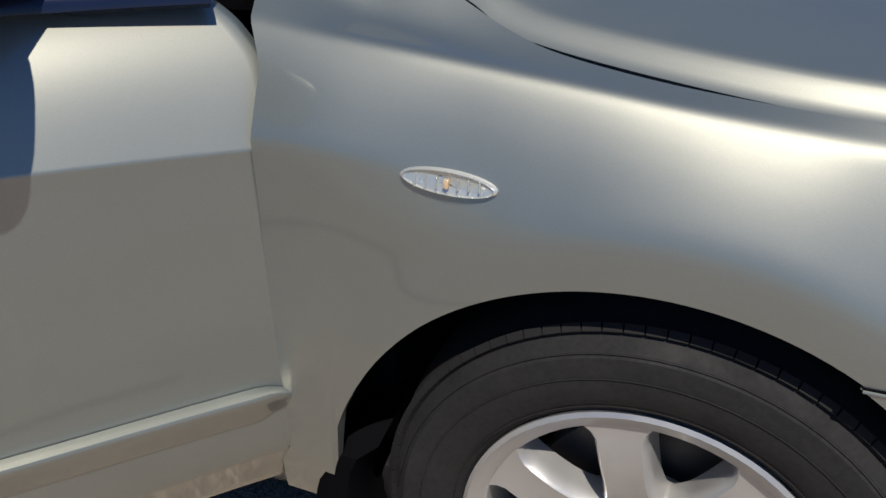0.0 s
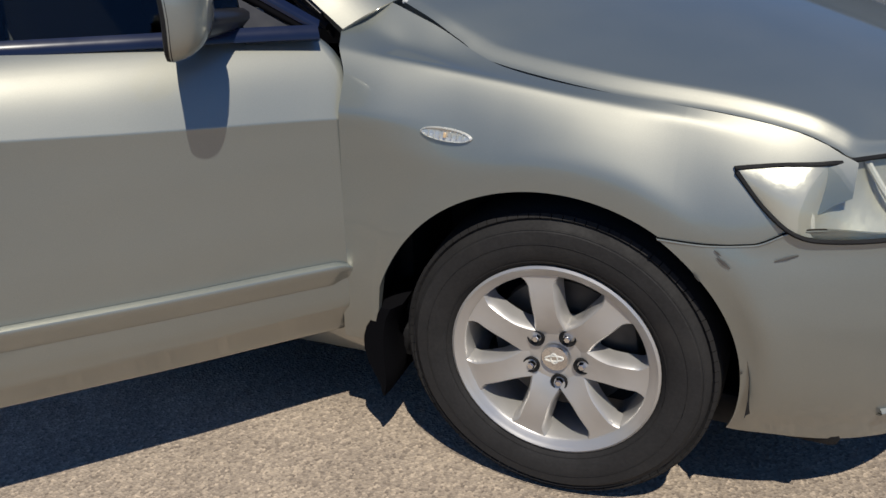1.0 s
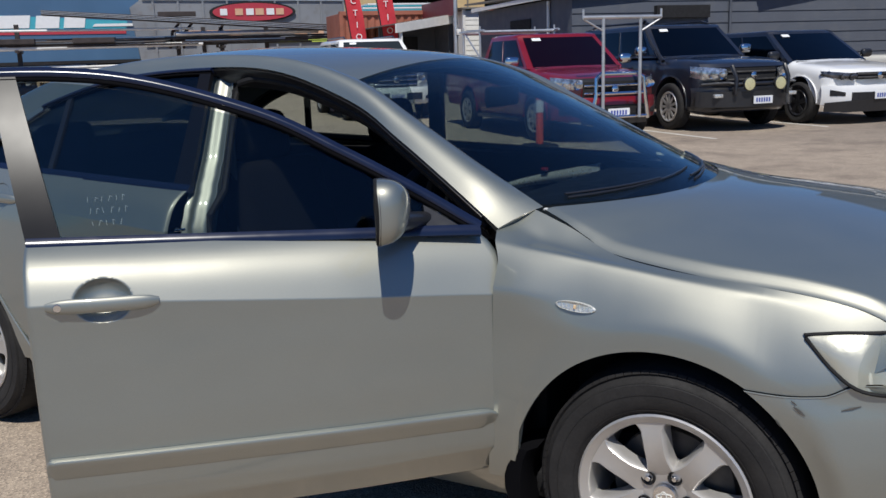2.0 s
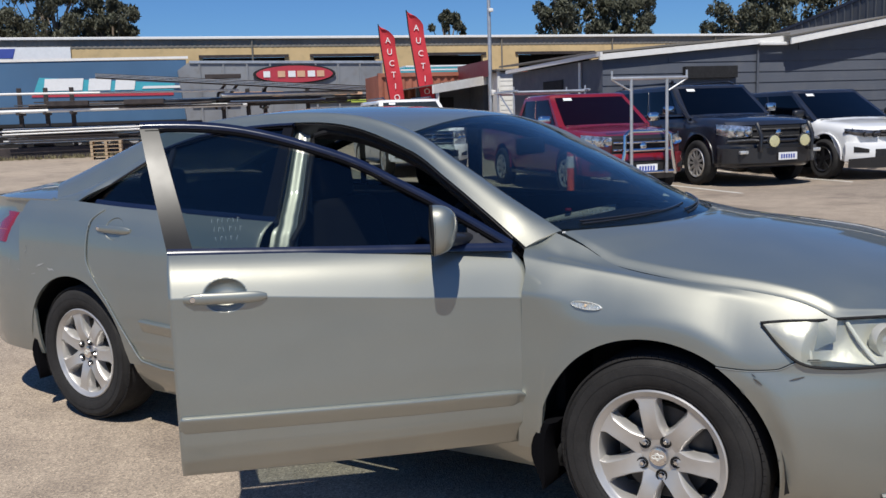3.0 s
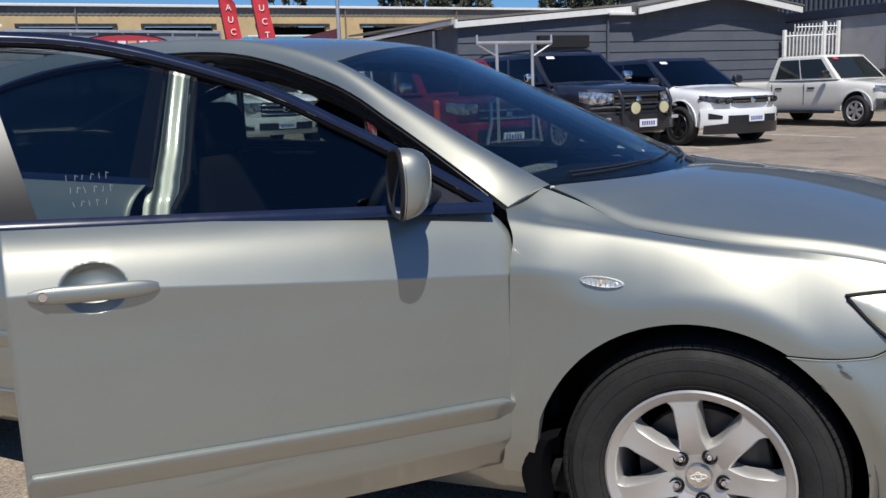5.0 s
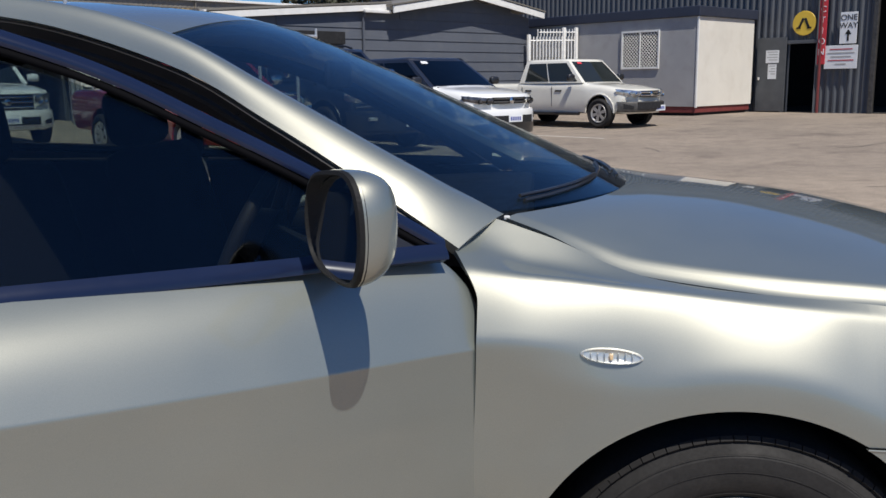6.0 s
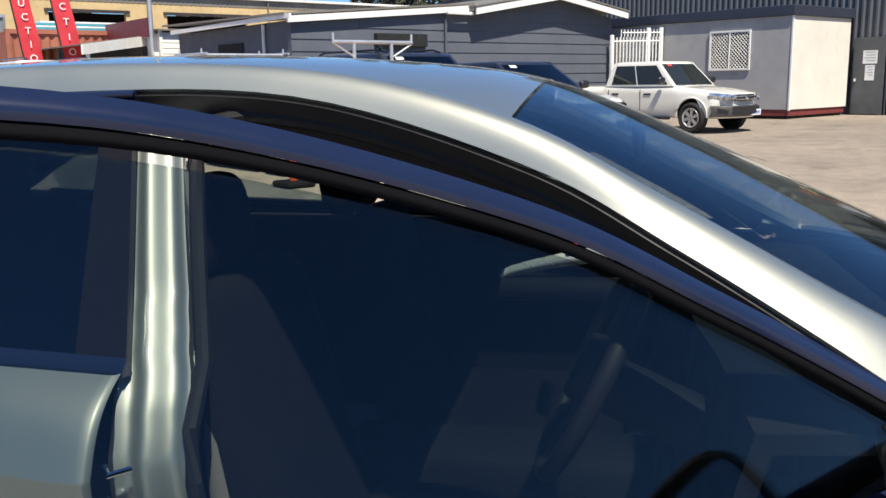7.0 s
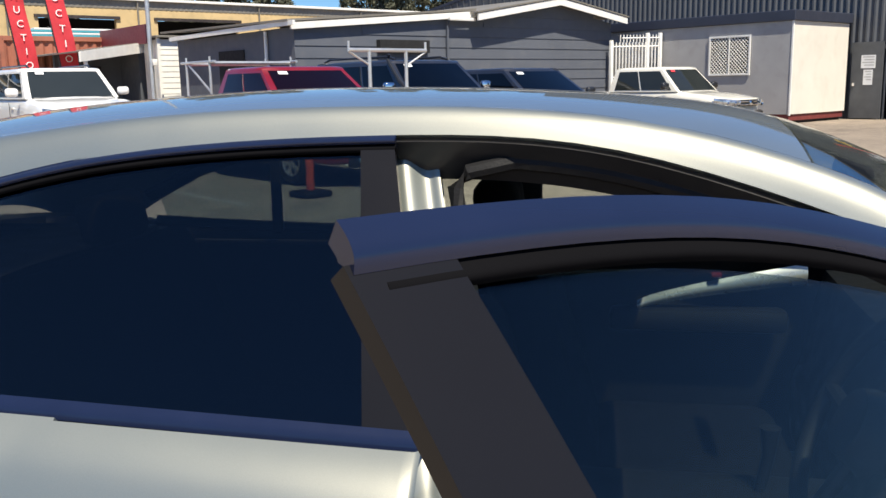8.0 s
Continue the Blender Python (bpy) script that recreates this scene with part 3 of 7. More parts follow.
# scuffs and chips
for x, z, dx, dz, r in ((0.297, 0.612, 0.012, -0.008, 0.0035), (0.285, 0.628, 0.006, -0.004, 0.002), (0.395, 0.628, 0.018, 0.006, 0.0028), (0.255, 0.577, 0.006, -0.008, 0.002), (0.352, 0.387, 0.002, 0.0, 0.004)):
    bm = bmesh.new()
    y = bumper_y(x, z) - 0.0012
    tube(bm, [(x - dx, bumper_y(x - dx, z - dz) - 0.0005, z - dz), (x, y - 0.0005, z), (x + dx, bumper_y(x + dx, z + dz) - 0.0005, z + dz)], [r * 0.3, r, r * 0.35], 6, flat=1.0)
    for v in bm.verts:
        v.co.y = bumper_y(v.co.x, v.co.z) - 0.0026 + (v.co.y - bumper_y(v.co.x, v.co.z)) * 0.12
    part("scuff", bm, SCRATCH, bumper_ob)
# dark sheet on the surface in place of the shaded lamp recess, with its pale lip, low on the corner
def on_nose(x, z, out):
    lo, hi = 0.0, 1.0
    for _ in range(24):
        m = (lo + hi) / 2
        lo, hi = (m, hi) if nose(m)[0] < x else (lo, m)
    p, q = nose(lo), nose(min(1, lo + 0.01))
    d = (q - p) / np.linalg.norm(q - p)
    inn = tuck_low(z) * 0.5
    return (p[0] + d[1] * (out - inn), p[1] - d[0] * (out - inn), z)


part("lamp_recess", sheet(lambda p, q: on_nose(0.612 + 0.15 * p, 0.302 + (0.004 + 0.082 * min(1, p / 0.4) ** 0.6) * q, 0.004 - 0.0 * q), 14, 6, 0.012, inside=(0.2, MID, 0.3)), BLACK_TRIM, bumper_ob)
part("recess_lip", sheet(lambda p, q: on_nose(0.606 + 0.155 * p, 0.284 + 0.018 * q, 0.012 * math.sin(math.pi * q) ** 0.7 + 0.002), 14, 6, 0.01, inside=(0.2, MID, 0.3)), PAINT, bumper_ob)
part("grille", sheet(lambda u, v: (0.80 + 0.05 * math.sin(math.pi * u), 0.42 + 0.98 * u, 0.64 + 0.12 * v), 14, 4, 0.03, inside=(0.3, MID, 0.6)), BLACK_TRIM, car)

# headlamps: silver dish behind a clear cover
hl_top = curve_of([(0.292, wing_y(0.292, 0.769), 0.769), (0.36, wing_y(0.36, 0.778), 0.778), (0.43, wing_y(0.43, 0.782), 0.782), (0.50, 0.172, 0.783), (0.58, 0.240, 0.782), (0.66, 0.325, 0.779), (0.735, 0.43, 0.774)])
hl_low = curve_of([(0.296, wing_y(0.296, 0.763), 0.763), (0.35, wing_y(0.35, 0.708) + 0.002, 0.708), (0.405, 0.062, 0.671), (0.47, 0.084, 0.661), (0.57, 0.132, 0.664), (0.68, 0.218, 0.672), (0.77, 0.345, 0.675)])


def cover(u, v):
    a, b = hl_low(u), hl_top(u)
    p = a + (b - a) * v
    bul = 0.016 * math.sin(math.pi * v) * min(1, u * 6)
    return (p[0] + bul * (0.3 + 0.5 * u), p[1] - bul * (1 - 0.5 * u) - 0.004, p[2])


bm = sheet(cover, 26, 9, 0.003, inside=(0.2, MID, 0.6))
left = flipped(bm)
hl = part("headlamp", bm, LENS, car, "slightly hazed clear headlamp")
part("headlamp", left, LENS, car)
bm = bmesh.new()
grid_faces(bm, [[tuple(np.array(cover(u, v)) + np.array((-0.028 - 0.003 * math.sin(u * 9), 0.030 + 0.003 * math.sin(u * 9), 0.0)) * (0.07 + 0.93 * fade((u - 0.28) / 0.25)) * (0.35 + 0.65 * math.sin(math.pi * v))) for v in np.linspace(0.02, 0.98, 9)] for u in np.linspace(0.01, 0.99, 26)])
part("reflector", bm, LAMP_DISH, hl)
for u, r in ((0.70, 0.043), (0.90, 0.036)):
    c = np.array(cover(u, 0.5)) + np.array((-0.016, 0.018, 0.0))
    bm = bmesh.new()
    revolve(bm, [(0.001, 0.002), (r * 0.5, 0.004), (r * 0.85, 0.010), (r, 0.016), (r * 1.06, 0.010), (r * 1.06, -0.01)], 24, "x")
    bmesh.ops.transform(bm, matrix=Matrix.Translation(c) @ Matrix.Rotation(radians(-38), 4, "Z"), verts=bm.verts)
    part("lamp_bowl", bm, LAMP_DISH, hl)
    bm = bmesh.new()
    revolve(bm, [(0.001, 0.006), (0.011, 0.003), (0.013, -0.006), (0.011, -0.03)], 14, "x")
    bmesh.ops.transform(bm, matrix=Matrix.Translation(c) @ Matrix.Rotation(radians(-38), 4, "Z"), verts=bm.verts)
    part("bulb", bm, LAMP_SILVER, hl)
for u in (0.33, 0.60, 0.81):
    bm = bmesh.new()
    tube(bm, [tuple(np.array(cover(u + 0.10 - 0.2 * v, v)) + np.array((-0.012, 0.012, 0))) for v in np.linspace(0.06, 0.94, 9)], 0.0060, 8)
    part("lamp_divider", bm, LAMP_PALE, hl)
bm = bmesh.new()
ring = [cover(u, 0) for u in np.linspace(0, 1, 26)] + [cover(u, 1) for u in np.linspace(1, 0, 26)]
tube(bm, ring + ring[:2], 0.0042, 6)
part("gasket", bm, RUBBER, hl)

# sills
def sill(u, v):
    x = -2.40 + 1.97 * u
    z = 0.175 + 0.15 * v
    return (x, base_y(x) + tuck(z) + 0.016 + 0.02 * (1 - v), z)


bm = sheet(sill, 30, 8, 0.02)
left = flipped(bm)
part("sill", bm, PAINT, car)
part("sill", left, PAINT, car)
part("floor_pan", boxed(-3.3, 0.55, 0.16, 1.66, 0.19, 0.27, 0.02), RUBBER, car)
part("exhaust_pipe", tube(bmesh.new(), [(-3.5, 1.2, 0.24), (-2.2, 1.15, 0.2), (-0.6, 0.95, 0.18)], 0.035, 10), DARK_METAL, car)
part("engine_bulkhead", boxed(-0.42, -0.36, 0.2, 1.62, 0.27, 0.93, 0.02), RUBBER, car)
part("engine", boxed(-0.1, 0.5, 0.48, 1.34, 0.27, 0.78, 0.05), DARK_METAL, car)

# quarter panels, with the rear bumper and boot
def quarter_low(x):
    z = arch_z(x, RX)
    if x > RX and z == 0:
        return 0.33
    return max(z, 0.285 if x < RX else 0.33)


gap = table_of([0.327, 0.349, 0.426, 0.574, 0.802, 0.949, 1.03], [-2.09, -2.299, -2.361, -2.472, -2.642, -2.630, -2.53])
tail = curve_of([(-3.1, 0.027), (-3.3, 0.038), (-3.45, 0.058), (-3.55, 0.088), (-3.65, 0.13), (-3.74, 0.2), (-3.81, 0.34), (-3.85, 0.56), (-3.87, 0.91)])


def quarter(u, v):
    """u: x along the flank."""
    x = u
    lo, hi = quarter_low(x), top_z(x)
    z = lo + (hi - lo) * v
    return (x, side_y(x, z) + 0.005, z)


qx = list(np.linspace(-2.06, -2.38, 12)) + [-2.402, -2.404] + list(np.linspace(-2.42, -3.13, 44)) + [-3.146, -3.148, -3.2]
bm = sheet(quarter, 0, 30, 0.012, us=qx)
left = flipped(bm)
quarter_ob = part("quarter_panel", bm, PAINT, car)
part("quarter_panel", left, PAINT, car)


def rear_wrap(u, v):
    p = tail(u)
    z = 0.285 + (1.04 - 0.285) * v
    inn = tuck(z)
    f = u * u
    bulge = 0.035 * math.exp(-((z - 0.55) / 0.16) ** 2) * f
    return (p[0] + inn * f - bulge, p[1] + inn * (1 - f) + 0.005 * (1 - u), z)


bm = sheet(rear_wrap, 34, 22, 0.012, inside=(-2.6, MID, 0.6))
left = flipped(bm)
part("rear_bumper", bm, PAINT, car, "silver rear corner and bumper")
part("rear_bumper", left, PAINT, car)


def deck(u, v):
    t = 1 - abs(2 * v - 1)
    x = -2.97 - 0.86 * u + 0.05 * (1 - (1 - t) ** 2) * 0 
    y0 = side_y(max(x, -3.75), 1.035) + 0.004 + max(0, -3.62 - x) * 1.2
    y = y0 + (MID - y0) * t
    z = 1.04 + (0.065 - 0.03 * u) * (1 - (1 - t) ** 2.6) - 0.02 * max(0, u - 0.85) / 0.15 + 0.012 * math.exp(-((u - 0.88) / 0.06) ** 2) * min(1, 3 * t)
    return (x, y if v <= 0.5 else W - y, z)


part("boot_lid", sheet(deck, 24, 41, 0.012, inside=(-3.4, MID, 0.5)), PAINT, car)


def tail_lamp(u, v):
    x = -3.31 - 0.24 * u - 0.03 * (1 - v)
    z = 0.825 + 0.14 * v + 0.01 * u
    return (x, base_y(x) + tuck(z) - 0.006 + (0.004 if 0 < u < 1 else 0.012), z)


bm = sheet(tail_lamp, 10, 8, 0.02)
left = flipped(bm)
tl = part("tail_lamp", bm, RED_LENS, car, "red wrap-round tail lamp")
part("tail_lamp", left, RED_LENS, car)
part("reverse_lens", sheet(lambda u, v: (-3.36 - 0.12 * u, base_y(-3.36 - 0.12 * u) + tuck(0.9) - 0.010, 0.868 + 0.018 * v), 6, 3, 0.006), ROSE_LENS, tl)

# pale rubs on the quarter panel
rnd = random.Random(8)
for x, z, dx, dz, r in ((-3.02, 0.735, 0.035, 0.012, 0.005), (-2.93, 0.72, 0.03, -0.006, 0.006), (-3.14, 0.80, 0.008, 0.022, 0.003), (-3.21, 0.70, 0.02, 0.004, 0.003), (-3.30, 0.74, 0.006, 0.03, 0.002), (-3.08, 0.69, 0.018, 0.006, 0.003)):
    bm = bmesh.new()
    tube(bm, [(x - dx, 0, z - dz), (x - dx * 0.3, 0, z + rnd.uniform(-0.004, 0.004)), (x + dx * 0.4, 0, z + rnd.uniform(-0.004, 0.004)), (x + dx, 0, z + dz)], [r * 0.2, r, r * 0.8, r * 0.2], 6)
    for v in bm.verts:
        v.co.y = side_y(v.co.x, v.co.z) + 0.0035 + v.co.y * 0.08
    part("scuff", bm, RUB, quarter_ob, "pale rubbed scuff")

# doors: skin, frame, glass and trim on the closed body, swung open by their hinge
def door_skin(front, back, low0, low1, grip=None):
    def f(u, v):
        x = front(0.6) + (back(0.6) - front(0.6)) * u
        lo = low0 + (low1 - low0) * u
        hi = top_z(x)
        z = lo + (hi - lo) * v
        xa, xb = front(z), back(z)
        x = xa + (xb - xa) * u
        # rolled edges
        e = min(u, 1 - u, v * 0.6) 
        roll = 0.010 * max(0, 1 - e / 0.008) ** 2
        hol = 0.0
        if v < 0.16:
            hol = 0.004 * math.sin(math.pi * v / 0.16)
        y = side_y(x, min(z, top_z(x))) + roll + hol + 0.38 * max(0.0, 0.372 - z)
        if grip:
            d = math.hypot((x - grip[0]) / 0.062, (z - grip[1]) / 0.048)
            if d < 1:
                y += 0.026 * (1 - d ** 2.6) ** 0.9
        return (x, y, z)
    return f


fd_front = table_of([0.27, 0.456, 0.86, 0.9, 0.95], [-0.480, -0.457, -0.441, -0.457, -0.508])
fd_back = table_of([0.3, 0.5, 0.95, 1.0], [-1.55, -1.548, -1.55, -1.551])
rd_front = table_of([0.3, 0.5, 0.95, 1.0], [-1.556, -1.554, -1.556, -1.557])
du = [0, 0.004, 0.008] + list(np.linspace(0.02, 0.755, 70)) + list(np.linspace(0.765, 0.935, 54)) + list(np.linspace(0.945, 0.985, 5)) + [0.992, 0.996, 1]
dv = [0, 0.005, 0.012] + list(np.linspace(0.03, 0.12, 8)) + [0.125, 0.130, 0.135] + list(np.linspace(0.145, 0.72, 40)) + list(np.linspace(0.73, 0.95, 62)) + list(np.linspace(0.96, 1, 6))
OPEN = radians(45.5)
HINGE = Vector((-0.46, 0.09, 0))
swing = Matrix.Translation(HINGE) @ Matrix.Rotation(OPEN, 4, "Z") @ Matrix.Translation(-HINGE)


def frame_strip(t0, t1, w0, w1, off, thick, n=40):
    """A band that follows the door's top line, w wide below it."""
    def f(u, v):
        t = t0 + (t1 - t0) * u
        p, q = L0(t), L0(min(t + 0.004, 1))
        d = np.array((q[0] - p[0], q[2] - p[2]))
        d /= np.linalg.norm(d)
        nrm = np.array((-d[1], d[0]))
        if nrm[1] > 0:
            nrm = -nrm
        w = w0 + (w1 - w0) * v
        x, z = p[0] + nrm[0] * w, p[2] + nrm[1] * w
        return (x, pane_y(z) + off - 0.006 * math.sin(math.pi * v), z)
    return sheet(f, n, 9, thick)


def t_of_x(x):
    lo, hi = 0.0, 1.0
    for _ in range(30):
        m = (lo + hi) / 2
        if L0(m)[0] > x:
            lo = m
        else:
            hi = m
    return lo


def pane(x0, x1, margin, off, thick, n=30, tilt=0.0, cut=False):
    def f(u, v):
        x = x0 + (x1 - x0) * u
        zt = L0(t_of_x(x))[2] - margin
        if cut:
            zt = min(zt, quarter_line(x) + 0.004)
        zb = top_z(x) - 0.01
        z = zb + (max(zt, zb + 0.002) - zb) * v
        x = x + tilt * u * (z - 0.97)
        return (x, pane_y(z) + off, z)
    return sheet(f, n, 14, thick)


def belt(x0, x1, z_off, h, off, thick):
    def f(u, v):
        x = x0 + (x1 - x0) * u
        z = top_z(x) + z_off + h * v
        return (x, pane_y(z) + off + 0.004 * math.sin(math.pi * v) * -1, z)
    return sheet(f, 30, 5, thick)


def moulding(x0, x1, z0, z1):
    def f(u, v):
        x = x0 + (x1 - x0) * u
        z = z0 + (z1 - z0) * u
        end = min(1.0, min((1 - u) / 0.012, u / 0.045))
        out = np.interp(v, [0, 0.10, 0.16, 0.24, 0.34, 0.80, 0.92, 1.0], [0.0, 0.009, 0.0155, 0.0170, 0.0160, 0.0042, 0.0015, 0.0])
        drop = np.interp(v, [0, 0.10, 0.16, 0.24, 0.34, 0.80, 0.92, 1.0], [0.0, 0.001, 0.003, 0.007, 0.013, 0.043, 0.050, 0.053])
        z = z + 0.027 - 0.018 * (1 - end) ** 2 - float(drop) * (0.45 + 0.55 * end)
        return (x, side_y(x, z) - 0.0012 - float(out) * (0.15 + 0.85 * end ** 0.5), z)
    return sheet(f, 0, 0, 0.006, us=[0, 0.005, 0.012, 0.02, 0.03, 0.045] + list(np.linspace(0.06, 0.985, 40)) + [0.99, 0.995, 1], vs=[0, 0.05, 0.10, 0.13, 0.16, 0.20, 0.24, 0.29, 0.34, 0.5, 0.65, 0.80, 0.86, 0.92, 1])


def handle(door, cx, cz):
    y = side_y(cx, cz)
    bm = bmesh.new()
    pts, rad = [], []
    for i in range(15):
        k = i / 14
        x = cx - 0.118 + 0.236 * k
        pts.append((x, side_y(x, cz) - 0.003 - 0.006 * math.sin(math.pi * k) ** 0.5, cz + 0.004 - 0.006 * k))
        rad.append(0.0085 * (0.5, 0.82, 0.94)[min(i, 14 - i)] if min(i, 14 - i) < 3 else 0.0085)
    tube(bm, pts, rad, 16, flat=2.0)
    part("door_handle", bm, PAINT, door)
    for sgn in (-1, 1):
        bm = tube(bmesh.new(), [(cx + sgn * 0.088, side_y(cx, cz) + 0.004, cz), (cx + sgn * 0.088, side_y(cx, cz) - 0.003, cz)], [0.0075, 0.0065], 14)
        part("handle_mount", bm, BLACK_TRIM, door)
    bm = revolve(bmesh.new(), [(0.0, -0.003), (0.008, -0.003), (0.010, 0.0), (0.010, 0.006)], 16, "y", (cx - 0.092, side_y(cx - 0.092, cz) - 0.0125, cz + 0.003))
    part("key_lock", bm, CHROME, door)


front_door = part("driver_door", sheet(door_skin(fd_front, fd_back, 0.285, 0.315, (-1.388, 0.868)), 0, 0, 0.010, us=du, vs=dv), PAINT, car, "open front door with side mirror and tinted glass")
front_door.matrix_basis = swing
t_rear, t_front = t_of_x(-1.622), 0.012
part("window_frame", frame_strip(t_front, t_rear, -0.016, 0.006, -0.004, 0.014, 50), SKY_TINTED_TRIM, front_door)
part("window_seal", frame_strip(t_front + 0.01, t_rear - 0.004, 0.0062, 0.019, 0.001, 0.010, 50), SEAL, front_door)
part("pillar_trim", sheet(lambda u, v: (-1.474 - 0.095 * v - (0.076 - 0.020 * v) * u, pane_y(top_z(-1.5) + (1.366 - top_z(-1.5)) * v) - 0.006 - 0.055 * v * (1 - v), top_z(-1.5) - 0.005 + (1.366 - top_z(-1.5)) * v), 5, 12, 0.014), PILLAR, front_door)
part("window_glass", pane(-0.615, -1.52, 0.015, 0.006, 0.005, tilt=-0.22), GLASS_FRONT, front_door)
part("belt_trim", belt(-0.49, -1.551, -0.008, 0.024, -0.010, 0.02), SKY_TINTED_TRIM, front_door)
part("sail_trim", pane(-0.49, -0.625, 0.026, -0.002, 0.012, 12), BLACK_TRIM, front_door)
part("moulding", moulding(-0.465, -1.546, 0.459, 0.490), PAINT, front_door)
handle(front_door, -1.388, 0.862)
# inner card
part("door_card", sheet(lambda u, v: (-0.50 - 1.0 * u, side_y(-0.50 - 1.0 * u, 0.33 + 0.60 * v) + 0.035 + 0.045 * math.sin(math.pi * v), 0.33 + 0.60 * v), 20, 12, 0.03), INTERIOR, front_door)
part("arm_rest", boxed(-1.35, -0.85, 0.08, 0.17, 0.66, 0.73, 0.02), INTERIOR, front_door)
part("hinge", boxed(-0.50, -0.43, 0.07, 0.12, 0.42, 0.47, 0.008), PAINT, front_door)
part("hinge", boxed(-0.50, -0.43, 0.08, 0.13, 0.72, 0.77, 0.008), PAINT, front_door)

# wing mirror on the open door
def mirror_shell(u, v):
    """u from the glass rim forward to the nose, v round."""
    a = 2 * math.pi * v
    k = math.cos(u * math.pi / 2) ** 0.55 if u < 1 else 0.0
    ca, sa = math.cos(a), math.sin(a)
    sq = (abs(ca) ** 3.4 + abs(sa) ** 3.4) ** (-1 / 3.4)
    w = 0.091 * sq * ca * k
    h = 0.074 * sq * sa * k
    return (-0.715 - 0.020 * (1 - u) + 0.055 * math.sin(u * math.pi / 2) - 0.02 * ca * (1 - u), -0.015 + w, 1.022 + h * (1 + 0.10 * -ca) + 0.008 * u)


bm = bmesh.new()
rows = [[mirror_shell(u, v) for v in np.linspace(0, 1, 37)[:-1]] for u in list(np.linspace(0, 0.96, 14)) + [0.999]]
rows = [[tuple(np.array((-0.735, -0.015, 1.022)) + (np.array(p) - np.array((-0.735, -0.015, 1.022))) * 0.93 + np.array((0.012, 0, 0))) for p in rows[0]]] + rows
grid_faces(bm, rows, cyclic=True)
bmesh.ops.recalc_face_normals(bm, faces=bm.faces)
part("mirror_housing", bm, PAINT, front_door, "silver wing mirror housing")
bm = bmesh.new()
r0 = [np.array(mirror_shell(0.0, v)) for v in np.linspace(0, 1, 37)[:-1]]
c0 = np.array((-0.735, -0.015, 1.022))
rows = [[tuple(c0 + (p - c0) * 0.975 + np.array((dx, 0, 0))) if f is None else tuple(c0 + (p - c0) * f + np.array((dx, 0, 0))) for p in r0] for f, dx in ((1.0, 0.004), (0.985, -0.006), (0.925, -0.008), (0.895, 0.010))]
grid_faces(bm, rows, cyclic=True)
part("mirror_rim", bm, RUBBER, front_door)
bm = bmesh.new()
bm.faces.new([bm.verts.new(tuple(c0 + (p - c0) * 0.91 + np.array((0.005 + 0.11 * (p[2] - c0[2]), 0, 0)))) for p in r0])
part("mirror_glass", bm, MIRROR, front_door)
part("mirror_foot", tube(bmesh.new(), [(-0.585, 0.16, 0.972), (-0.64, 0.12, 0.977), (-0.715, 0.03, 0.990)], [0.016, 0.02, 0.026], 10), BLACK_TRIM, front_door)
# the housing is turned towards the driver
face_in = Matrix.Translation((-0.021, -0.021, 0.008)) @ Matrix.Translation((-0.70, 0.03, 0)) @ Matrix.Rotation(radians(-21), 4, "Z") @ Matrix.Translation((0.70, -0.03, 0))
for ob in front_door.children:
    if ob.name.split(".")[0] in ("mirror_housing", "mirror_rim", "mirror_glass"):
        ob.matrix_basis = face_in
# pen marks on the glass: plain thin bars
rnd = random.Random(3)
for r, (zz, n) in enumerate(((1.066, 6), (1.040, 6), (1.014, 5))):
    for k in range(n):
        x = -1.418 + 0.0155 * k + 0.004 * r + rnd.uniform(-0.002, 0.002)
        a, h = rnd.uniform(-0.3, 0.3), rnd.uniform(0.011, 0.017)
        d = 0.0055 if k % 2 else 0.0
        h *= 0.8
        bm = tube(bmesh.new(), [(x, pane_y(zz) + 0.0072, zz), (x + a * h, pane_y(zz + h) + 0.0072, zz + h)], 0.0005, 5)
        if d:
            tube(bm, [(x + a * h, pane_y(zz + h) + 0.0072, zz + h), (x + a * h + d, pane_y(zz + h * 0.8) + 0.0072, zz + h * 0.8)], 0.0005, 5)
        part("pen_mark", bm, WHITE_MARK, front_door)

rear_door = part("rear_door", sheet(door_skin(rd_front, gap, 0.33, 0.335, (-2.455, 0.927)), 0, 0, 0.010, us=du, vs=dv), PAINT, car, "closed rear door with dark tinted glass")
t0, t1 = t_of_x(-1.628), t_of_x(-2.45)
part("window_frame", frame_strip(t0, t1, 0.0, 0.012, -0.005, 0.02, 50), SKY_TINTED_TRIM, rear_door)
part("window_seal", frame_strip(t0, t1, 0.0122, 0.024, 0.003, 0.02, 50), SEAL, rear_door)
part("pillar_trim", sheet(lambda u, v: (-1.557 - (0.080 - 0.030 * v) * u - 0.072 * v, pane_y(top_z(-1.6) + (1.352 - top_z(-1.6)) * v) - 0.006, top_z(-1.6) - 0.005 + (1.350 - top_z(-1.6)) * v), 5, 12, 0.014), PILLAR, rear_door)
part("window_glass", pane(-1.63, -2.80, 0.020, 0.008, 0.005, 40, cut=True), GLASS_REAR, rear_door)
part("quarter_trim", tube(bmesh.new(), [(x, pane_y(quarter_line(x)) - 0.002, quarter_line(x)) for x in np.linspace(-2.43, -2.79, 12)], 0.005, 8), BLACK_TRIM, rear_door)
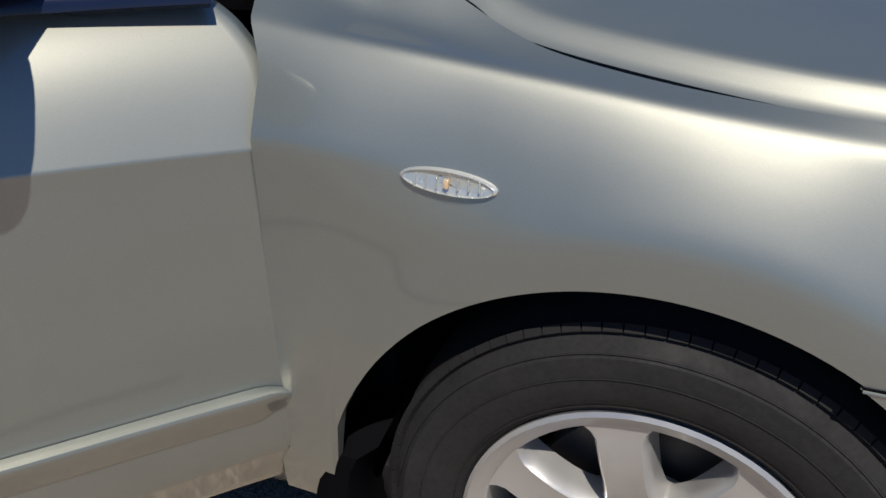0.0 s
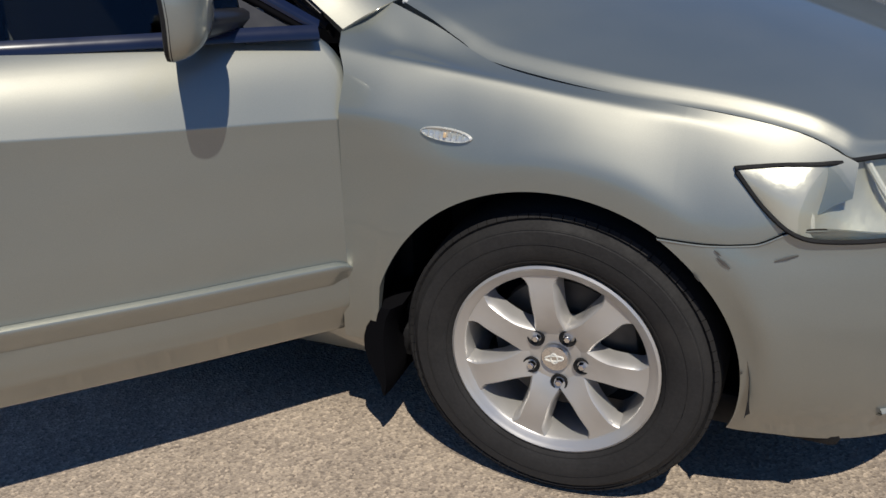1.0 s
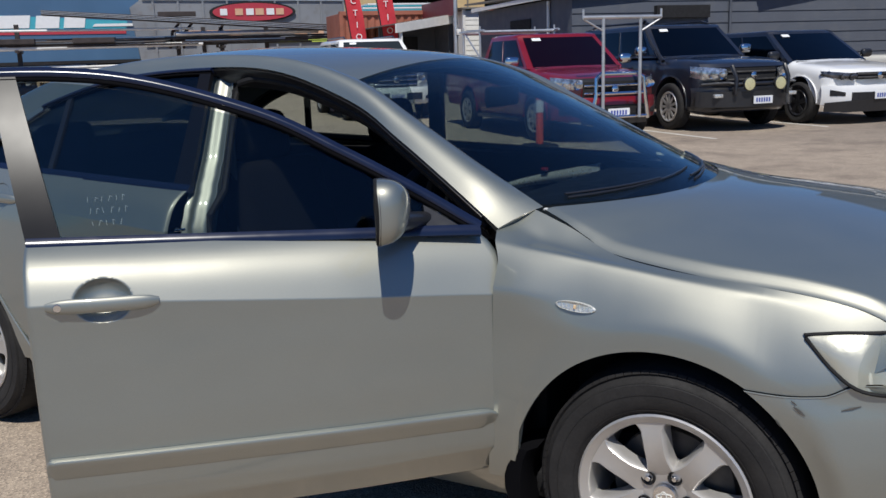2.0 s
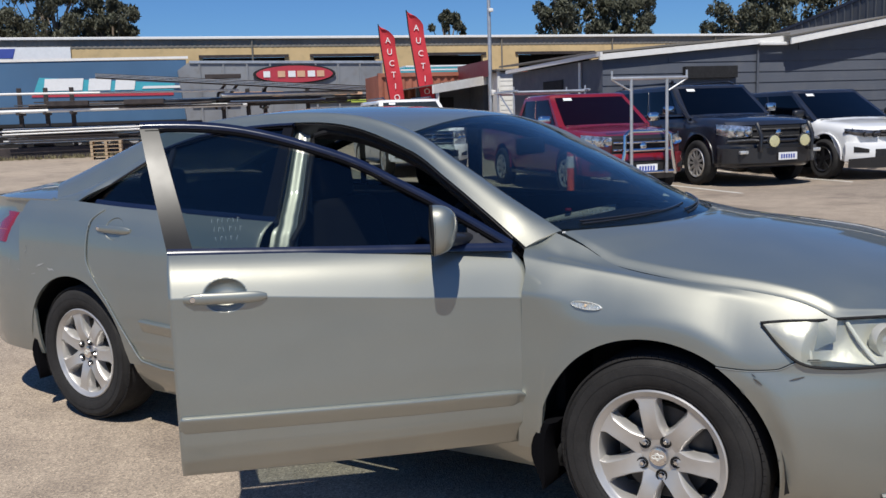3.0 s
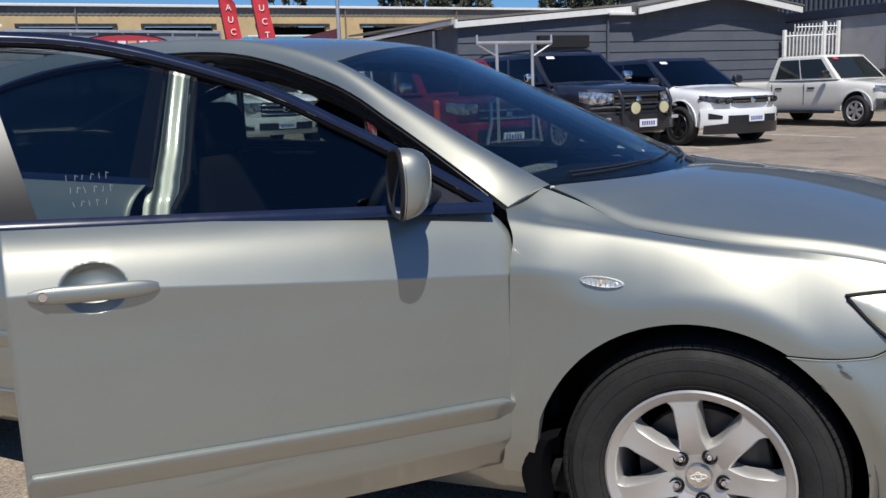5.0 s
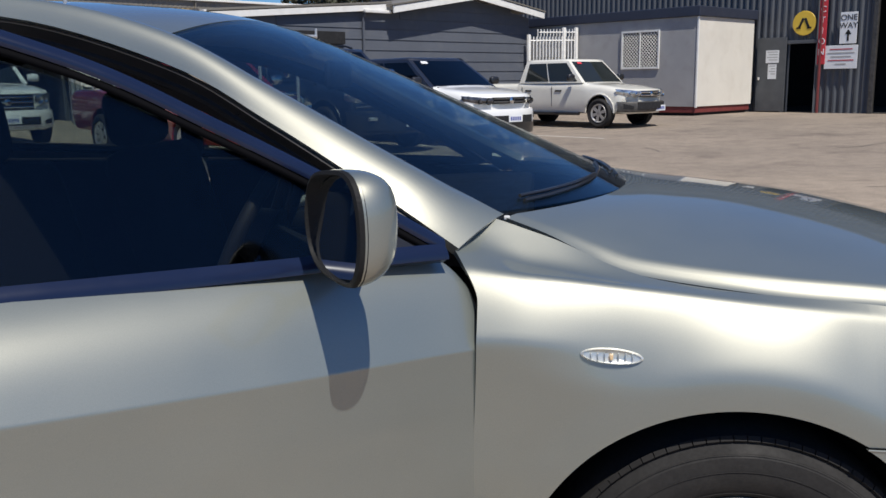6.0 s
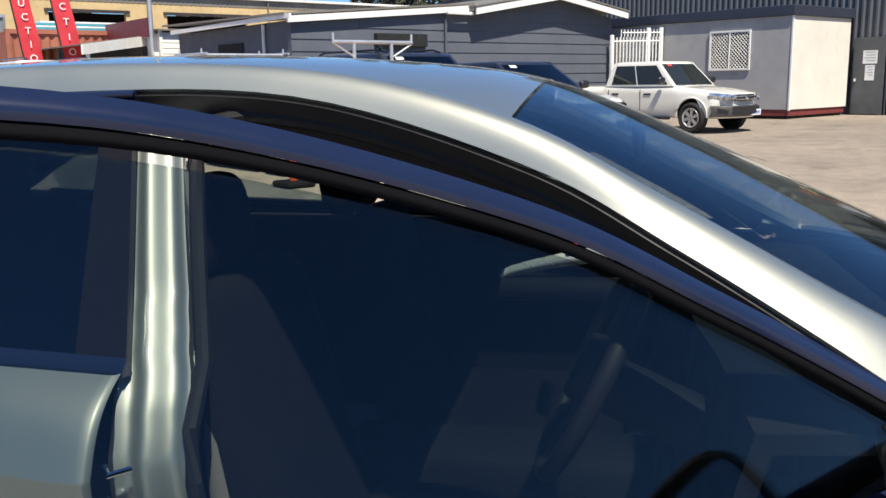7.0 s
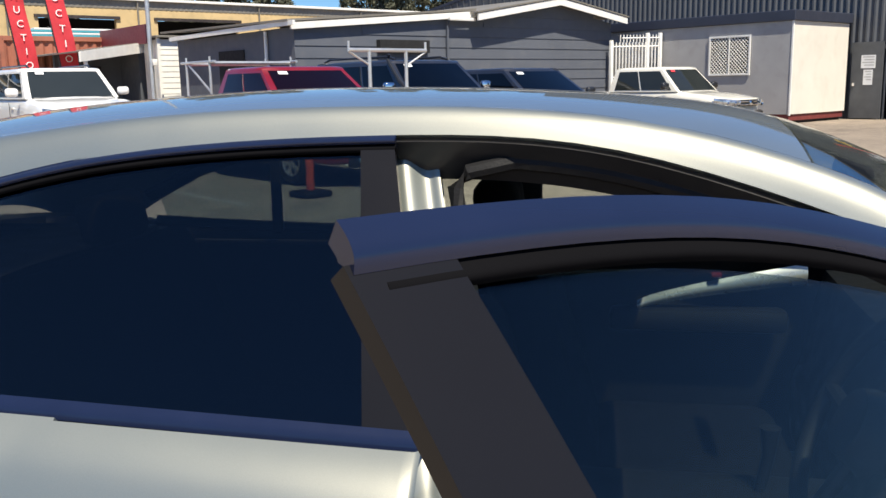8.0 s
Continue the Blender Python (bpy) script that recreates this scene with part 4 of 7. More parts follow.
part("window_divider", sheet(lambda u, v: (-2.27 - 0.025 * u - 0.03 * v, pane_y(1.0 + 0.27 * v) - 0.001, 1.0 + 0.27 * v), 3, 8, 0.015), BLACK_TRIM, rear_door)
part("belt_trim", belt(-1.557, -2.70, -0.008, 0.024, -0.010, 0.02), SKY_TINTED_TRIM, rear_door)
part("moulding", moulding(-1.565, -2.28, 0.490, 0.520), PAINT, rear_door)
handle(rear_door, -2.455, 0.925)
for nm, fr, bk, x0, x1, lo in (("passenger_door", fd_front, fd_back, -0.50, -1.551, 0.285), ("rear_door", rd_front, gap, -1.557, -2.70, 0.33)):
    d = part(nm, flipped(sheet(door_skin(fr, bk, lo, lo + 0.03), 24, 16, 0.01)), PAINT, car, "closed door on the far side")
    part("door_card", flipped(sheet(lambda u, v: (x0 - 0.03 + (x1 - x0 + 0.06) * u, side_y(-1.0, 0.33 + 0.60 * v) + 0.03 + 0.045 * math.sin(math.pi * v), 0.33 + 0.63 * v), 10, 12, 0.03)), INTERIOR, d)
    part("belt_trim", flipped(belt(x0, x1, -0.012, 0.028, 0.0, 0.03)), RUBBER, d)
    part("window_frame", flipped(frame_strip(max(t_of_x(x0), 0.01), t_of_x(x1), 0.0, 0.046, 0.0, 0.03)), RUBBER, d)
    if nm == "passenger_door":
        part("window_glass", flipped(pane(-0.60, -1.53, 0.04, 0.008, 0.005)), GLASS_FRONT, d)
        part("pillar_trim", flipped(boxed(-1.555, -1.49, 0.24, 0.29, 0.98, 1.34, 0.01, m=Matrix.Translation((0, -0.03, 0)))), RUBBER, d)
        part("arm_rest", boxed(-1.30, -0.80, 1.60, 1.68, 0.72, 0.79, 0.025), INTERIOR, d)
        bm = sheet(lambda u, v: (-1.22 + 0.46 * u, 1.625 - 0.012 * math.sin(math.pi * v), 0.80 + 0.085 * u ** 0.7 - 0.02 + (0.03 + 0.03 * u) * v), 14, 6, 0.012, inside=(-1, 2.2, 0.8))
        part("door_pull", bm, LAMP_SILVER, d)
        part("lock_button", boxed(-1.02, -0.99, 1.60, 1.62, 0.885, 0.90, 0.004), RED_LENS, d)
    else:
        part("window_glass", flipped(pane(-1.63, -2.66, 0.04, 0.008, 0.005)), GLASS_FRONT, d)
        part("window_divider", flipped(boxed(-2.30, -2.27, 0.2, 0.22, 1.0, 1.28, 0.004)), RUBBER, d)

# door aperture: silver pillar with pressed ribs, rubber seal
def jamb(u, v):
    z = 0.30 + 1.035 * v
    g = sum(pane_y(q) if q > 0.97 else side_y(-1.5, q) + 0.012 for q in (z - 0.08, z - 0.04, z, z + 0.04, z + 0.08)) / 5
    wide = 0.062 + 0.10 * (1 - v) ** 1.6
    inner = fade((1.10 - z) / 0.35)
    x = -1.582 - 0.075 * max(0, (z - 0.95) / 0.4) + 0.034 * inner + (wide - 0.020 * inner) * u * 1.25
    rib = 0.0055 * math.sin(u * 3 * math.pi * 1.15) + 0.035 * u + 0.016 * inner
    return (x, g + 0.030 + rib, z)


part("door_pillar", sheet(jamb, 40, 44, 0.03), PAINT, car, "silver door pillar with pressed ribs")
seal = [tuple(np.array(L0(t)) + np.array((0.0, 0.028, -0.038))) for t in np.linspace(t_of_x(-1.46), 0.03, 26)]
foot = []
for i in range(15):
    z = 0.32 + 0.92 * i / 14
    foot.append((-1.475 + 0.10 * (1 - i / 14) ** 1.5 - 0.065 * max(0, (z - 0.9) / 0.36), (pane_y(z) if z > 0.97 else side_y(-1.5, z) + 0.012) + 0.065, z))
corner = [(-1.545, pane_y(1.28) + 0.055, 1.285), (-1.525, pane_y(1.30) + 0.045, 1.308), (-1.48, pane_y(1.31) + 0.038, 1.318)]
part("door_seal", tube(bmesh.new(), foot + corner + seal, 0.012, 8), RUBBER, car)
part("door_aperture_rim", sheet(lambda u, v: tuple(np.array(L0(0.03 + (t_of_x(-1.63) - 0.03) * u)) + np.array((0, 0.010 + 0.045 * v, -0.004 - 0.058 * v))), 40, 5, 0.01), BLACK_TRIM, car)
for z in (0.872, 0.826):
    bm = tube(bmesh.new(), [(-1.560, side_y(-1.5, z) + 0.050, z), (-1.540, side_y(-1.5, z) + 0.026, z), (-1.522, side_y(-1.5, z) + 0.050, z)], 0.0045, 8)
    part("door_striker", bm, CHROME, car)
zs = np.linspace(0.335, 1.005, 40)
# Body-colour bead added along the gap to draw the door edge's highlight.
part("door_gap_seal", tube(bmesh.new(), [(-1.60, side_y(-1.6, 0.331) + 0.002, 0.331)] + [(gap(z) - 0.004, side_y(gap(z), z) - 0.0005, z) for z in zs], 0.0048, 6), PAINT, rear_door)

part("seat_belt", tube(bmesh.new(), [(-1.565, 0.335, 1.235), (-1.552, 0.315, 1.10), (-1.540, 0.300, 0.95), (-1.50, 0.285, 0.60)], 0.0055, 8, flat=3.0), HEADLINER, car, "grey seat belt webbing")

# mudflaps, chips
for cx, x0 in ((AX, -0.36), (RX, -0.35)):
    for mirror in (0, 1):
        bm = bmesh.new()
        rows = []
        for i in range(9):
            k = i / 8
            z = 0.38 - 0.225 * k
            xo = cx + x0 - 0.050 * math.sin(math.pi * min(1, k * 1.05)) ** 0.8 - 0.01
            rows.append([(xo + 0.0, 0.05, z), (xo - 0.012, 0.075, z), (xo - 0.01, 0.26, z), (xo + 0.02, 0.262, z), (xo + 0.035 + 0.03 * math.sin(math.pi * k), 0.08, z), (xo + 0.02 + 0.03 * math.sin(math.pi * k), 0.05, z)])
        for i, row in enumerate(rows):
            s_ = 1 - 0.8 * (i / 8) ** 3
            rows[i] = [(cx + x0 - 0.02 + (p[0] - cx - x0 + 0.02) * s_, p[1], p[2]) for p in row]
        vs = grid_faces(bm, rows, cyclic=True)
        bm.faces.new(vs[0])
        bm.faces.new(vs[-1])
        bmesh.ops.recalc_face_normals(bm, faces=bm.faces)
        part("mudflap", flipped(bm) if mirror else bm, SEAL, car)

# wheels: seven-spoke alloy, tyre, nuts
def build_wheel(car_ob, cx, y, turn, mirror):
    def put(name, bm, mat, parent, label=""):
        bmesh.ops.transform(bm, matrix=Matrix.Translation((cx, y, AZ)) @ Matrix.Rotation(turn, 4, "Y"), verts=bm.verts)
        return part(name, flipped(bm) if mirror else bm, mat, parent, label)
    R = 0.213
    bm = bmesh.new()
    revolve(bm, [(R, 0.004), (R + 0.001, -0.004), (R - 0.004, -0.007), (R - 0.008, -0.004), (R - 0.012, 0.0), (R - 0.021, 0.003), (R - 0.025, 0.009), (R - 0.030, 0.05), (R - 0.034, 0.17), (R, 0.19), (R + 0.004, 0.19)], 72)
    wheel = put("wheel", bm, ALLOY, car_ob, "seven-spoke silver alloy wheel with black tyre")
    for s in range(7):
        bm = bmesh.new()
        a0 = math.pi / 2 + 2 * math.pi * s / 7
        rows = []
        for i in range(17):
            k = i / 16
            r = 0.035 + (R - 0.049) * k
            half = 0.0200 + 0.006 * k + 0.55 * max(0, k - 0.80) ** 1.8 + 0.06 * max(0, 0.46 - k) ** 1.5
            dish = 0.026 - 0.014 * math.sin(math.pi * min(1, k * 1.1)) - 0.022 * k
            ca, sa = math.cos(a0), math.sin(a0)
            row = []
            for w, e, d in ((-1, 0.010, 0.040), (-1, 0.007, 0.020), (-1, 0.003, 0.004), (-0.97, 0.0, 0.0), (-0.4, 0, 0.0015), (0.4, 0, 0.0015), (0.97, 0.0, 0.0), (1, 0.003, 0.004), (1, 0.007, 0.020), (1, 0.010, 0.040)):
                hw = half * w + math.copysign(e, w)
                row.append((r * ca - hw * sa, dish + d, r * sa + hw * ca))
            rows.append(row)
        grid_faces(bm, rows)
        bmesh.ops.recalc_face_normals(bm, faces=bm.faces)
        put("spoke", bm, ALLOY, wheel)
    bm = bmesh.new()
    revolve(bm, [(0.0, 0.022), (0.031, 0.022), (0.034, 0.020), (0.070, 0.021), (0.082, 0.027), (0.086, 0.038), (0.086, 0.06), (0.0, 0.06)], 40)
    put("hub", bm, ALLOY, wheel)
    bm = bmesh.new()
    revolve(bm, [(0.0, 0.010), (0.018, 0.011), (0.027, 0.013), (0.029, 0.020)], 32)
    put("centre_cap", bm, CHROME, wheel)
    bm = bmesh.new()
    for rx, rz in ((0.019, 0.006), (0.007, 0.011)):
        tube(bm, [(rx * math.cos(a), 0.0095, 0.002 + rz * math.sin(a)) for a in [2 * math.pi * k / 20 for k in range(21)]], 0.0016, 6)
    put("cap_emblem", bm, LAMP_PALE, wheel)
    for k in range(5):
        a = -math.pi / 2 + 2 * math.pi * k / 5
        bm = bmesh.new()
        revolve(bm, [(0.0, 0.009), (0.006, 0.009), (0.0085, 0.012), (0.009, 0.03)], 6, "y", (0.056 * math.cos(a), 0, 0.056 * math.sin(a)))
        put("wheel_nut", bm, CHROME, wheel)
        # Black ring round each nut paints the shade of its hole.
        bm = bmesh.new()
        revolve(bm, [(0.010, 0.020), (0.0150, 0.0145), (0.0175, 0.0135), (0.018, 0.016), (0.017, 0.031)], 18, "y", (0.056 * math.cos(a), 0, 0.056 * math.sin(a)))
        put("nut_seat", bm, RUBBER, wheel)
    bm = bmesh.new()
    revolve(bm, [(0.03, 0.075), (0.145, 0.075), (0.148, 0.08), (0.148, 0.098), (0.03, 0.10)], 48)
    put("brake_disc", bm, DARK_METAL, wheel)
    bm = bmesh.new()
    box(bm, 0.07, 0.16, 0.06, 0.115, -0.05, 0.07, 0.012)
    put("brake_caliper", bm, DARK_METAL, wheel)
    bm = bmesh.new()
    T = 0.325
    revolve(bm, [(R - 0.004, 0.012), (R + 0.004, -0.002), (R + 0.020, -0.012), (R + 0.045, -0.017), (R + 0.075, -0.014), (T - 0.030, -0.006), (T - 0.022, 0.002), (T - 0.013, 0.016), (T - 0.005, 0.038), (T, 0.075), (T, 0.14), (T - 0.004, 0.175), (T - 0.02, 0.20), (R + 0.04, 0.215), (R, 0.20)], 96)
    put("tyre", bm, TYRE, wheel, "dusty black road tyre")
    bm = bmesh.new()
    for k in range(90):
        a = 2 * math.pi * k / 90
        m = Matrix.Rotation(-a, 4, "Y") @ Matrix.Translation((T - 0.016, 0.018, 0)) @ Matrix.Rotation(radians(42), 4, "Z")
        box(bm, -0.010, -0.0003, -0.014, 0.016, -0.0100, 0.0100, m=m)
    tb = put("tread_block", bm, TREAD, wheel)
    tb["kind"] = "stuff"
    bm = bmesh.new()
    for rr, dd in ((R + 0.012, -0.0085), (R + 0.052, -0.0175), (R + 0.082, -0.0135)):
        tube(bm, [(rr * math.cos(a), dd, rr * math.sin(a)) for a in [2 * math.pi * k / 64 for k in range(65)]], 0.0006, 5, cap=False)
    put("sidewall_ring", bm, TYRE, wheel)


FACE = 0.062
build_wheel(car, AX, FACE, radians(-11), 0)
build_wheel(car, RX, FACE, radians(-14), 0)
build_wheel(car, AX, FACE, radians(17), 1)
build_wheel(car, RX, FACE, radians(9), 1)

# cabin
part("headliner", sheet(lambda u, v: tuple(np.array(shell_top(0.31 + 0.38 * u, 0.02 + 0.96 * v)) - np.array((0, 0, 0.03))), 16, 20, 0.01), HEADLINER, car)
part("dashboard", sheet(lambda u, v: (-0.36 - 0.42 * u - 0.03 * math.sin(math.pi * v), 0.2 + 1.42 * v, 0.925 - 0.02 * u + 0.04 * math.exp(-((v - 0.2) / 0.12) ** 2) * math.sin(math.pi * u) - 0.32 * max(0, u - 0.86) / 0.14), 20, 24, 0.03, inside=(-0.5, MID, 0)), INTERIOR, car)
part("dash_front", boxed(-0.80, -0.55, 0.22, 1.60, 0.42, 0.66, 0.04), INTERIOR, car)
part("centre_console", boxed(-1.5, -0.7, 0.80, 1.02, 0.28, 0.58, 0.04), INTERIOR, car)
part("gear_lever", tube(bmesh.new(), [(-1.0, 0.91, 0.56), (-0.98, 0.91, 0.66), (-0.98, 0.91, 0.72)], [0.012, 0.014, 0.022], 10), INTERIOR, car)
SW = Matrix.Translation((-0.93, 0.48, 0.895)) @ Matrix.Rotation(radians(-65), 4, "Y")
bm = bmesh.new()
bmesh.ops.create_cone(bm, cap_ends=True, segments=24, radius1=0.075, radius2=0.055, depth=0.05)
tube(bm, [(0.185 * math.cos(a), 0.185 * math.sin(a), 0) for a in [2 * math.pi * k / 40 for k in range(41)]], 0.0155, 10, cap=False)
for a in (0, math.pi / 2 * 1.0, math.pi, ):
    tube(bm, [(0.05 * math.cos(a + 0.2), 0.05 * math.sin(a + 0.2), -0.01), (0.18 * math.cos(a), 0.18 * math.sin(a), 0)], 0.014, 8)
bmesh.ops.transform(bm, matrix=SW, verts=bm.verts)
part("steering_wheel", bm, INTERIOR, car)
part("steering_column", tube(bmesh.new(), [(-0.92, 0.48, 0.88), (-0.65, 0.48, 0.76)], 0.05, 12), INTERIOR, car)


def seat(y0, y1, x_back, front):
    bm = bmesh.new()
    box(bm, x_back + 0.02, x_back + 0.52, y0, y1, 0.36, 0.55, 0.06, 3)
    part("seat_cushion", bm, FABRIC, car)
    bm = bmesh.new()
    box(bm, -0.07, 0.07, y0 + 0.02, y1 - 0.02, 0, 0.62, 0.055, 3, m=Matrix.Translation((x_back, 0, 0.44)) @ Matrix.Rotation(radians(-16), 4, "Y"))
    part("seat_back", bm, FABRIC, car)
    m = (y0 + y1) / 2
    bm = bmesh.new()
    box(bm, -0.055, 0.055, m - 0.13, m + 0.13, 0, 0.175, 0.045, 3, m=Matrix.Translation((x_back - 0.195, 0, 1.035)) @ Matrix.Rotation(radians(-8), 4, "Y"))
    part("head_rest", bm, FABRIC, car)
    bm = bmesh.new()
    for dy in (-0.05, 0.05):
        tube(bm, [(x_back - 0.19, m + dy, 0.98), (x_back - 0.195, m + dy, 1.06)], 0.006, 6)
    part("head_rest_post", bm, CHROME, car)


seat(0.27, 0.78, -1.42, True)
seat(1.04, 1.55, -1.37, True)
bm = boxed(-2.45, -1.92, 0.22, 1.60, 0.36, 0.55, 0.06, 3)
part("rear_bench", bm, FABRIC, car)
part("rear_backrest", box(bmesh.new(), -0.08, 0.08, 0.22, 1.60, 0, 0.62, 0.05, 3, m=Matrix.Translation((-2.40, 0, 0.44)) @ Matrix.Rotation(radians(-22), 4, "Y")), FABRIC, car)
for m in (0.5, 1.32):
    part("head_rest", box(bmesh.new(), -0.05, 0.05, m - 0.12, m + 0.12, 0, 0.14, 0.04, 3, m=Matrix.Translation((-2.64, 0, 1.02)) @ Matrix.Rotation(radians(-10), 4, "Y")), FABRIC, car)
part("parcel_shelf", boxed(-3.35, -2.65, 0.25, 1.57, 1.0, 1.03, 0.008), INTERIOR, car)
part("rear_view_mirror", boxed(-0.86, -0.84, 0.80, 1.04, 1.20, 1.27, 0.012), INTERIOR, car)

# ---- the yard: u along the far buildings, b away from the car, z up ----
YARD = Matrix(((0.644, -0.766, 0, 0), (0.766, 0.644, 0, 0), (0, 0, 1, 0), (0, 0, 0, 1)))


def lie(u, b):
    rise = 0.02 * min(max(0.0, u - 11.0), 10.0) if b < 18 else 0.02 * min(max(0.0, u - 11.0), 10.0) * max(0.0, 1 - (b - 18) / 20)
    return rise + 0.0165 * min(max(0.0, b - 14.0), 60.0)


def ground_material():
    m = bpy.data.materials.new("worn pale bitumen")
    m.use_nodes = True
    t = m.node_tree
    p = t.nodes["Principled BSDF"]
    p.inputs["Roughness"].default_value = 0.9
    co = t.nodes.new("ShaderNodeTexCoord")

    def tex(kind, sc, detail=6.0):
        n = t.nodes.new(kind)
        n.inputs["Scale"].default_value = sc
        if kind == "ShaderNodeTexNoise":
            n.inputs["Detail"].default_value = detail
        t.links.new(co.outputs["Object"], n.inputs["Vector"])
        return n

    def ramp(src, stops):
        r = t.nodes.new("ShaderNodeValToRGB")
        while len(r.color_ramp.elements) < len(stops):
            r.color_ramp.elements.new(0.5)
        for e, (pos, c) in zip(r.color_ramp.elements, stops):
            e.position, e.color = pos, (*c, 1)
        t.links.new(src, r.inputs[0])
        return r.outputs[0]

    def mix(kind, fac, a, b):
        n = t.nodes.new("ShaderNodeMix")
        n.data_type, n.blend_type = "RGBA", kind
        if isinstance(fac, float):
            n.inputs[0].default_value = fac
        else:
            t.links.new(fac, n.inputs[0])
        t.links.new(a, n.inputs[6])
        t.links.new(b, n.inputs[7])
        return n.outputs[2]
    big = ramp(tex("ShaderNodeTexNoise", 0.35).outputs["Fac"], [(0.25, (0.298, 0.252, 0.206)), (0.5, (0.372, 0.314, 0.254)), (0.75, (0.428, 0.360, 0.288))])
    vor = tex("ShaderNodeTexVoronoi", 150.0)
    stones = ramp(vor.outputs["Color"], [(0.1, (0.55, 0.53, 0.52)), (0.38, (0.88, 0.86, 0.84)), (0.65, (1.05, 1.02, 0.98)), (0.95, (1.55, 1.50, 1.42))])
    out = mix("MULTIPLY", 1.0, big, stones)
    mid = ramp(tex("ShaderNodeTexNoise", 4.0).outputs["Fac"], [(0.3, (0.84, 0.83, 0.82)), (0.6, (1.05, 1.04, 1.02))])
    out = mix("MULTIPLY", 1.0, out, mid)
    stain = ramp(tex("ShaderNodeTexNoise", 1.1, 9.0).outputs["Fac"], [(0.54, (1, 1, 1)), (0.68, (0.66, 0.65, 0.66))])
    out = mix("MULTIPLY", 0.8, out, stain)
    # bitumen grades greyer and darker towards the hut
    along = t.nodes.new("ShaderNodeVectorMath")
    along.operation = "DOT_PRODUCT"
    along.inputs[1].default_value = (0.644, 0.766, 0.0)
    t.links.new(co.outputs["Object"], along.inputs[0])
    ragged = t.nodes.new("ShaderNodeMath")
    ragged.operation, ragged.inputs[1].default_value = "MULTIPLY_ADD", 4.0
    t.links.new(tex("ShaderNodeTexNoise", 0.5).outputs["Fac"], ragged.inputs[0])
    t.links.new(along.outputs["Value"], ragged.inputs[2])
    span = t.nodes.new("ShaderNodeMapRange")
    span.inputs["From Min"].default_value, span.inputs["From Max"].default_value = 7.0, 13.0
    t.links.new(ragged.outputs[0], span.inputs["Value"])
    grey = ramp(span.outputs["Result"], [(0.0, (1, 1, 1)), (1.0, (0.70, 0.71, 0.74))])
    out = mix("MULTIPLY", 1.0, out, grey)
    t.links.new(out, p.inputs["Base Color"])
    b = t.nodes.new("ShaderNodeBump")
    b.inputs["Strength"].default_value, b.inputs["Distance"].default_value = 0.6, 0.004
    t.links.new(vor.outputs["Distance"], b.inputs["Height"])
    t.links.new(b.outputs[0], p.inputs["Normal"])
    return m


GROUND = ground_material()
bm = bmesh.new()
ax = [-900, -300, -120, -80] + list(np.arange(-60, 61, 2.0)) + [80, 120, 300, 900]
inv = YARD.inverted()
rows = []
for y in ax:
    row = []
    for x in ax:
        q = inv @ Vector((x, y, 0))
        row.append((x, y, lie(q.x, q.y)))
    rows.append(row)
grid_faces(bm, rows)
ground = tagged(part("ground", bm, GROUND), "sunlit worn bitumen yard with pale aggregate", "ground", kind="structure")

# ---- materials of the yard ----
DARK_WALL = material("dark grey painted wall sheeting", (0.075, 0.082, 0.095), 0.6, vary=0.08, scale=1.2, dirt=(0.12, 0.115, 0.11), dirt_amount=0.25)
BOARD_GREY = material("blue-grey painted weatherboard", (0.088, 0.098, 0.122), 0.65, vary=0.06, scale=1.2, dirt=(0.16, 0.155, 0.15), dirt_amount=0.25)
NAVY = material("navy painted fascia", (0.028, 0.034, 0.055), 0.5, vary=0.1, scale=1.5)
GREY_WALL = material("mid grey painted hut wall", (0.34, 0.335, 0.335), 0.7, vary=0.06, scale=1.5, dirt=(0.2, 0.18, 0.16), dirt_amount=0.3)
CREAM = material("cream painted hut end", (0.68, 0.645, 0.58), 0.7, vary=0.04, scale=1.2, dirt=(0.5, 0.45, 0.38), dirt_amount=0.25)
WHITE_TRIM = material("white painted trim", (0.76, 0.75, 0.72), 0.5, vary=0.05, dirt=(0.5, 0.45, 0.38), dirt_amount=0.2)
RED_PLINTH = material("dark red plinth", (0.16, 0.03, 0.03), 0.6, vary=0.15)
RED_PAINT = material("red signboard paint", (0.22, 0.022, 0.034), 0.5, vary=0.12, dirt=(0.3, 0.1, 0.08), dirt_amount=0.3)
FLAG_RED = material("red flag cloth", (0.55, 0.035, 0.05), 0.8, vary=0.12, scale=3, bump=0.05)
FLAG_WHITE = material("white print", (0.82, 0.82, 0.82), 0.7, vary=0.03)
YELLOW = material("faded yellow wall", (0.56, 0.41, 0.21), 0.75, vary=0.08, scale=0.8, dirt=(0.3, 0.23, 0.12), dirt_amount=0.4)
CORR_GREY = material("weathered corrugated roof edge", (0.20, 0.185, 0.16), 0.6, 0.2, vary=0.15, scale=0.7)
# Near black for dark parts; in openings it paints their shade.
BLACKISH = material("near black, also painted shade", (0.012, 0.012, 0.014), 0.9, vary=0.2)
CONTAINER = material("rust red container steel", (0.34, 0.12, 0.075), 0.65, vary=0.15, scale=0.8, dirt=(0.2, 0.08, 0.05), dirt_amount=0.5)
STEEL = material("galvanised steel", (0.55, 0.56, 0.57), 0.4, 0.7, vary=0.12, scale=5)
RUST = material("dark stored steel", (0.05, 0.04, 0.038), 0.6, 0.3, vary=0.3, scale=4)
CURTAIN = material("blue trailer curtain", (0.055, 0.125, 0.23), 0.55, vary=0.08, scale=0.6)
CYAN = material("cyan panel print", (0.06, 0.36, 0.45), 0.5, vary=0.05)
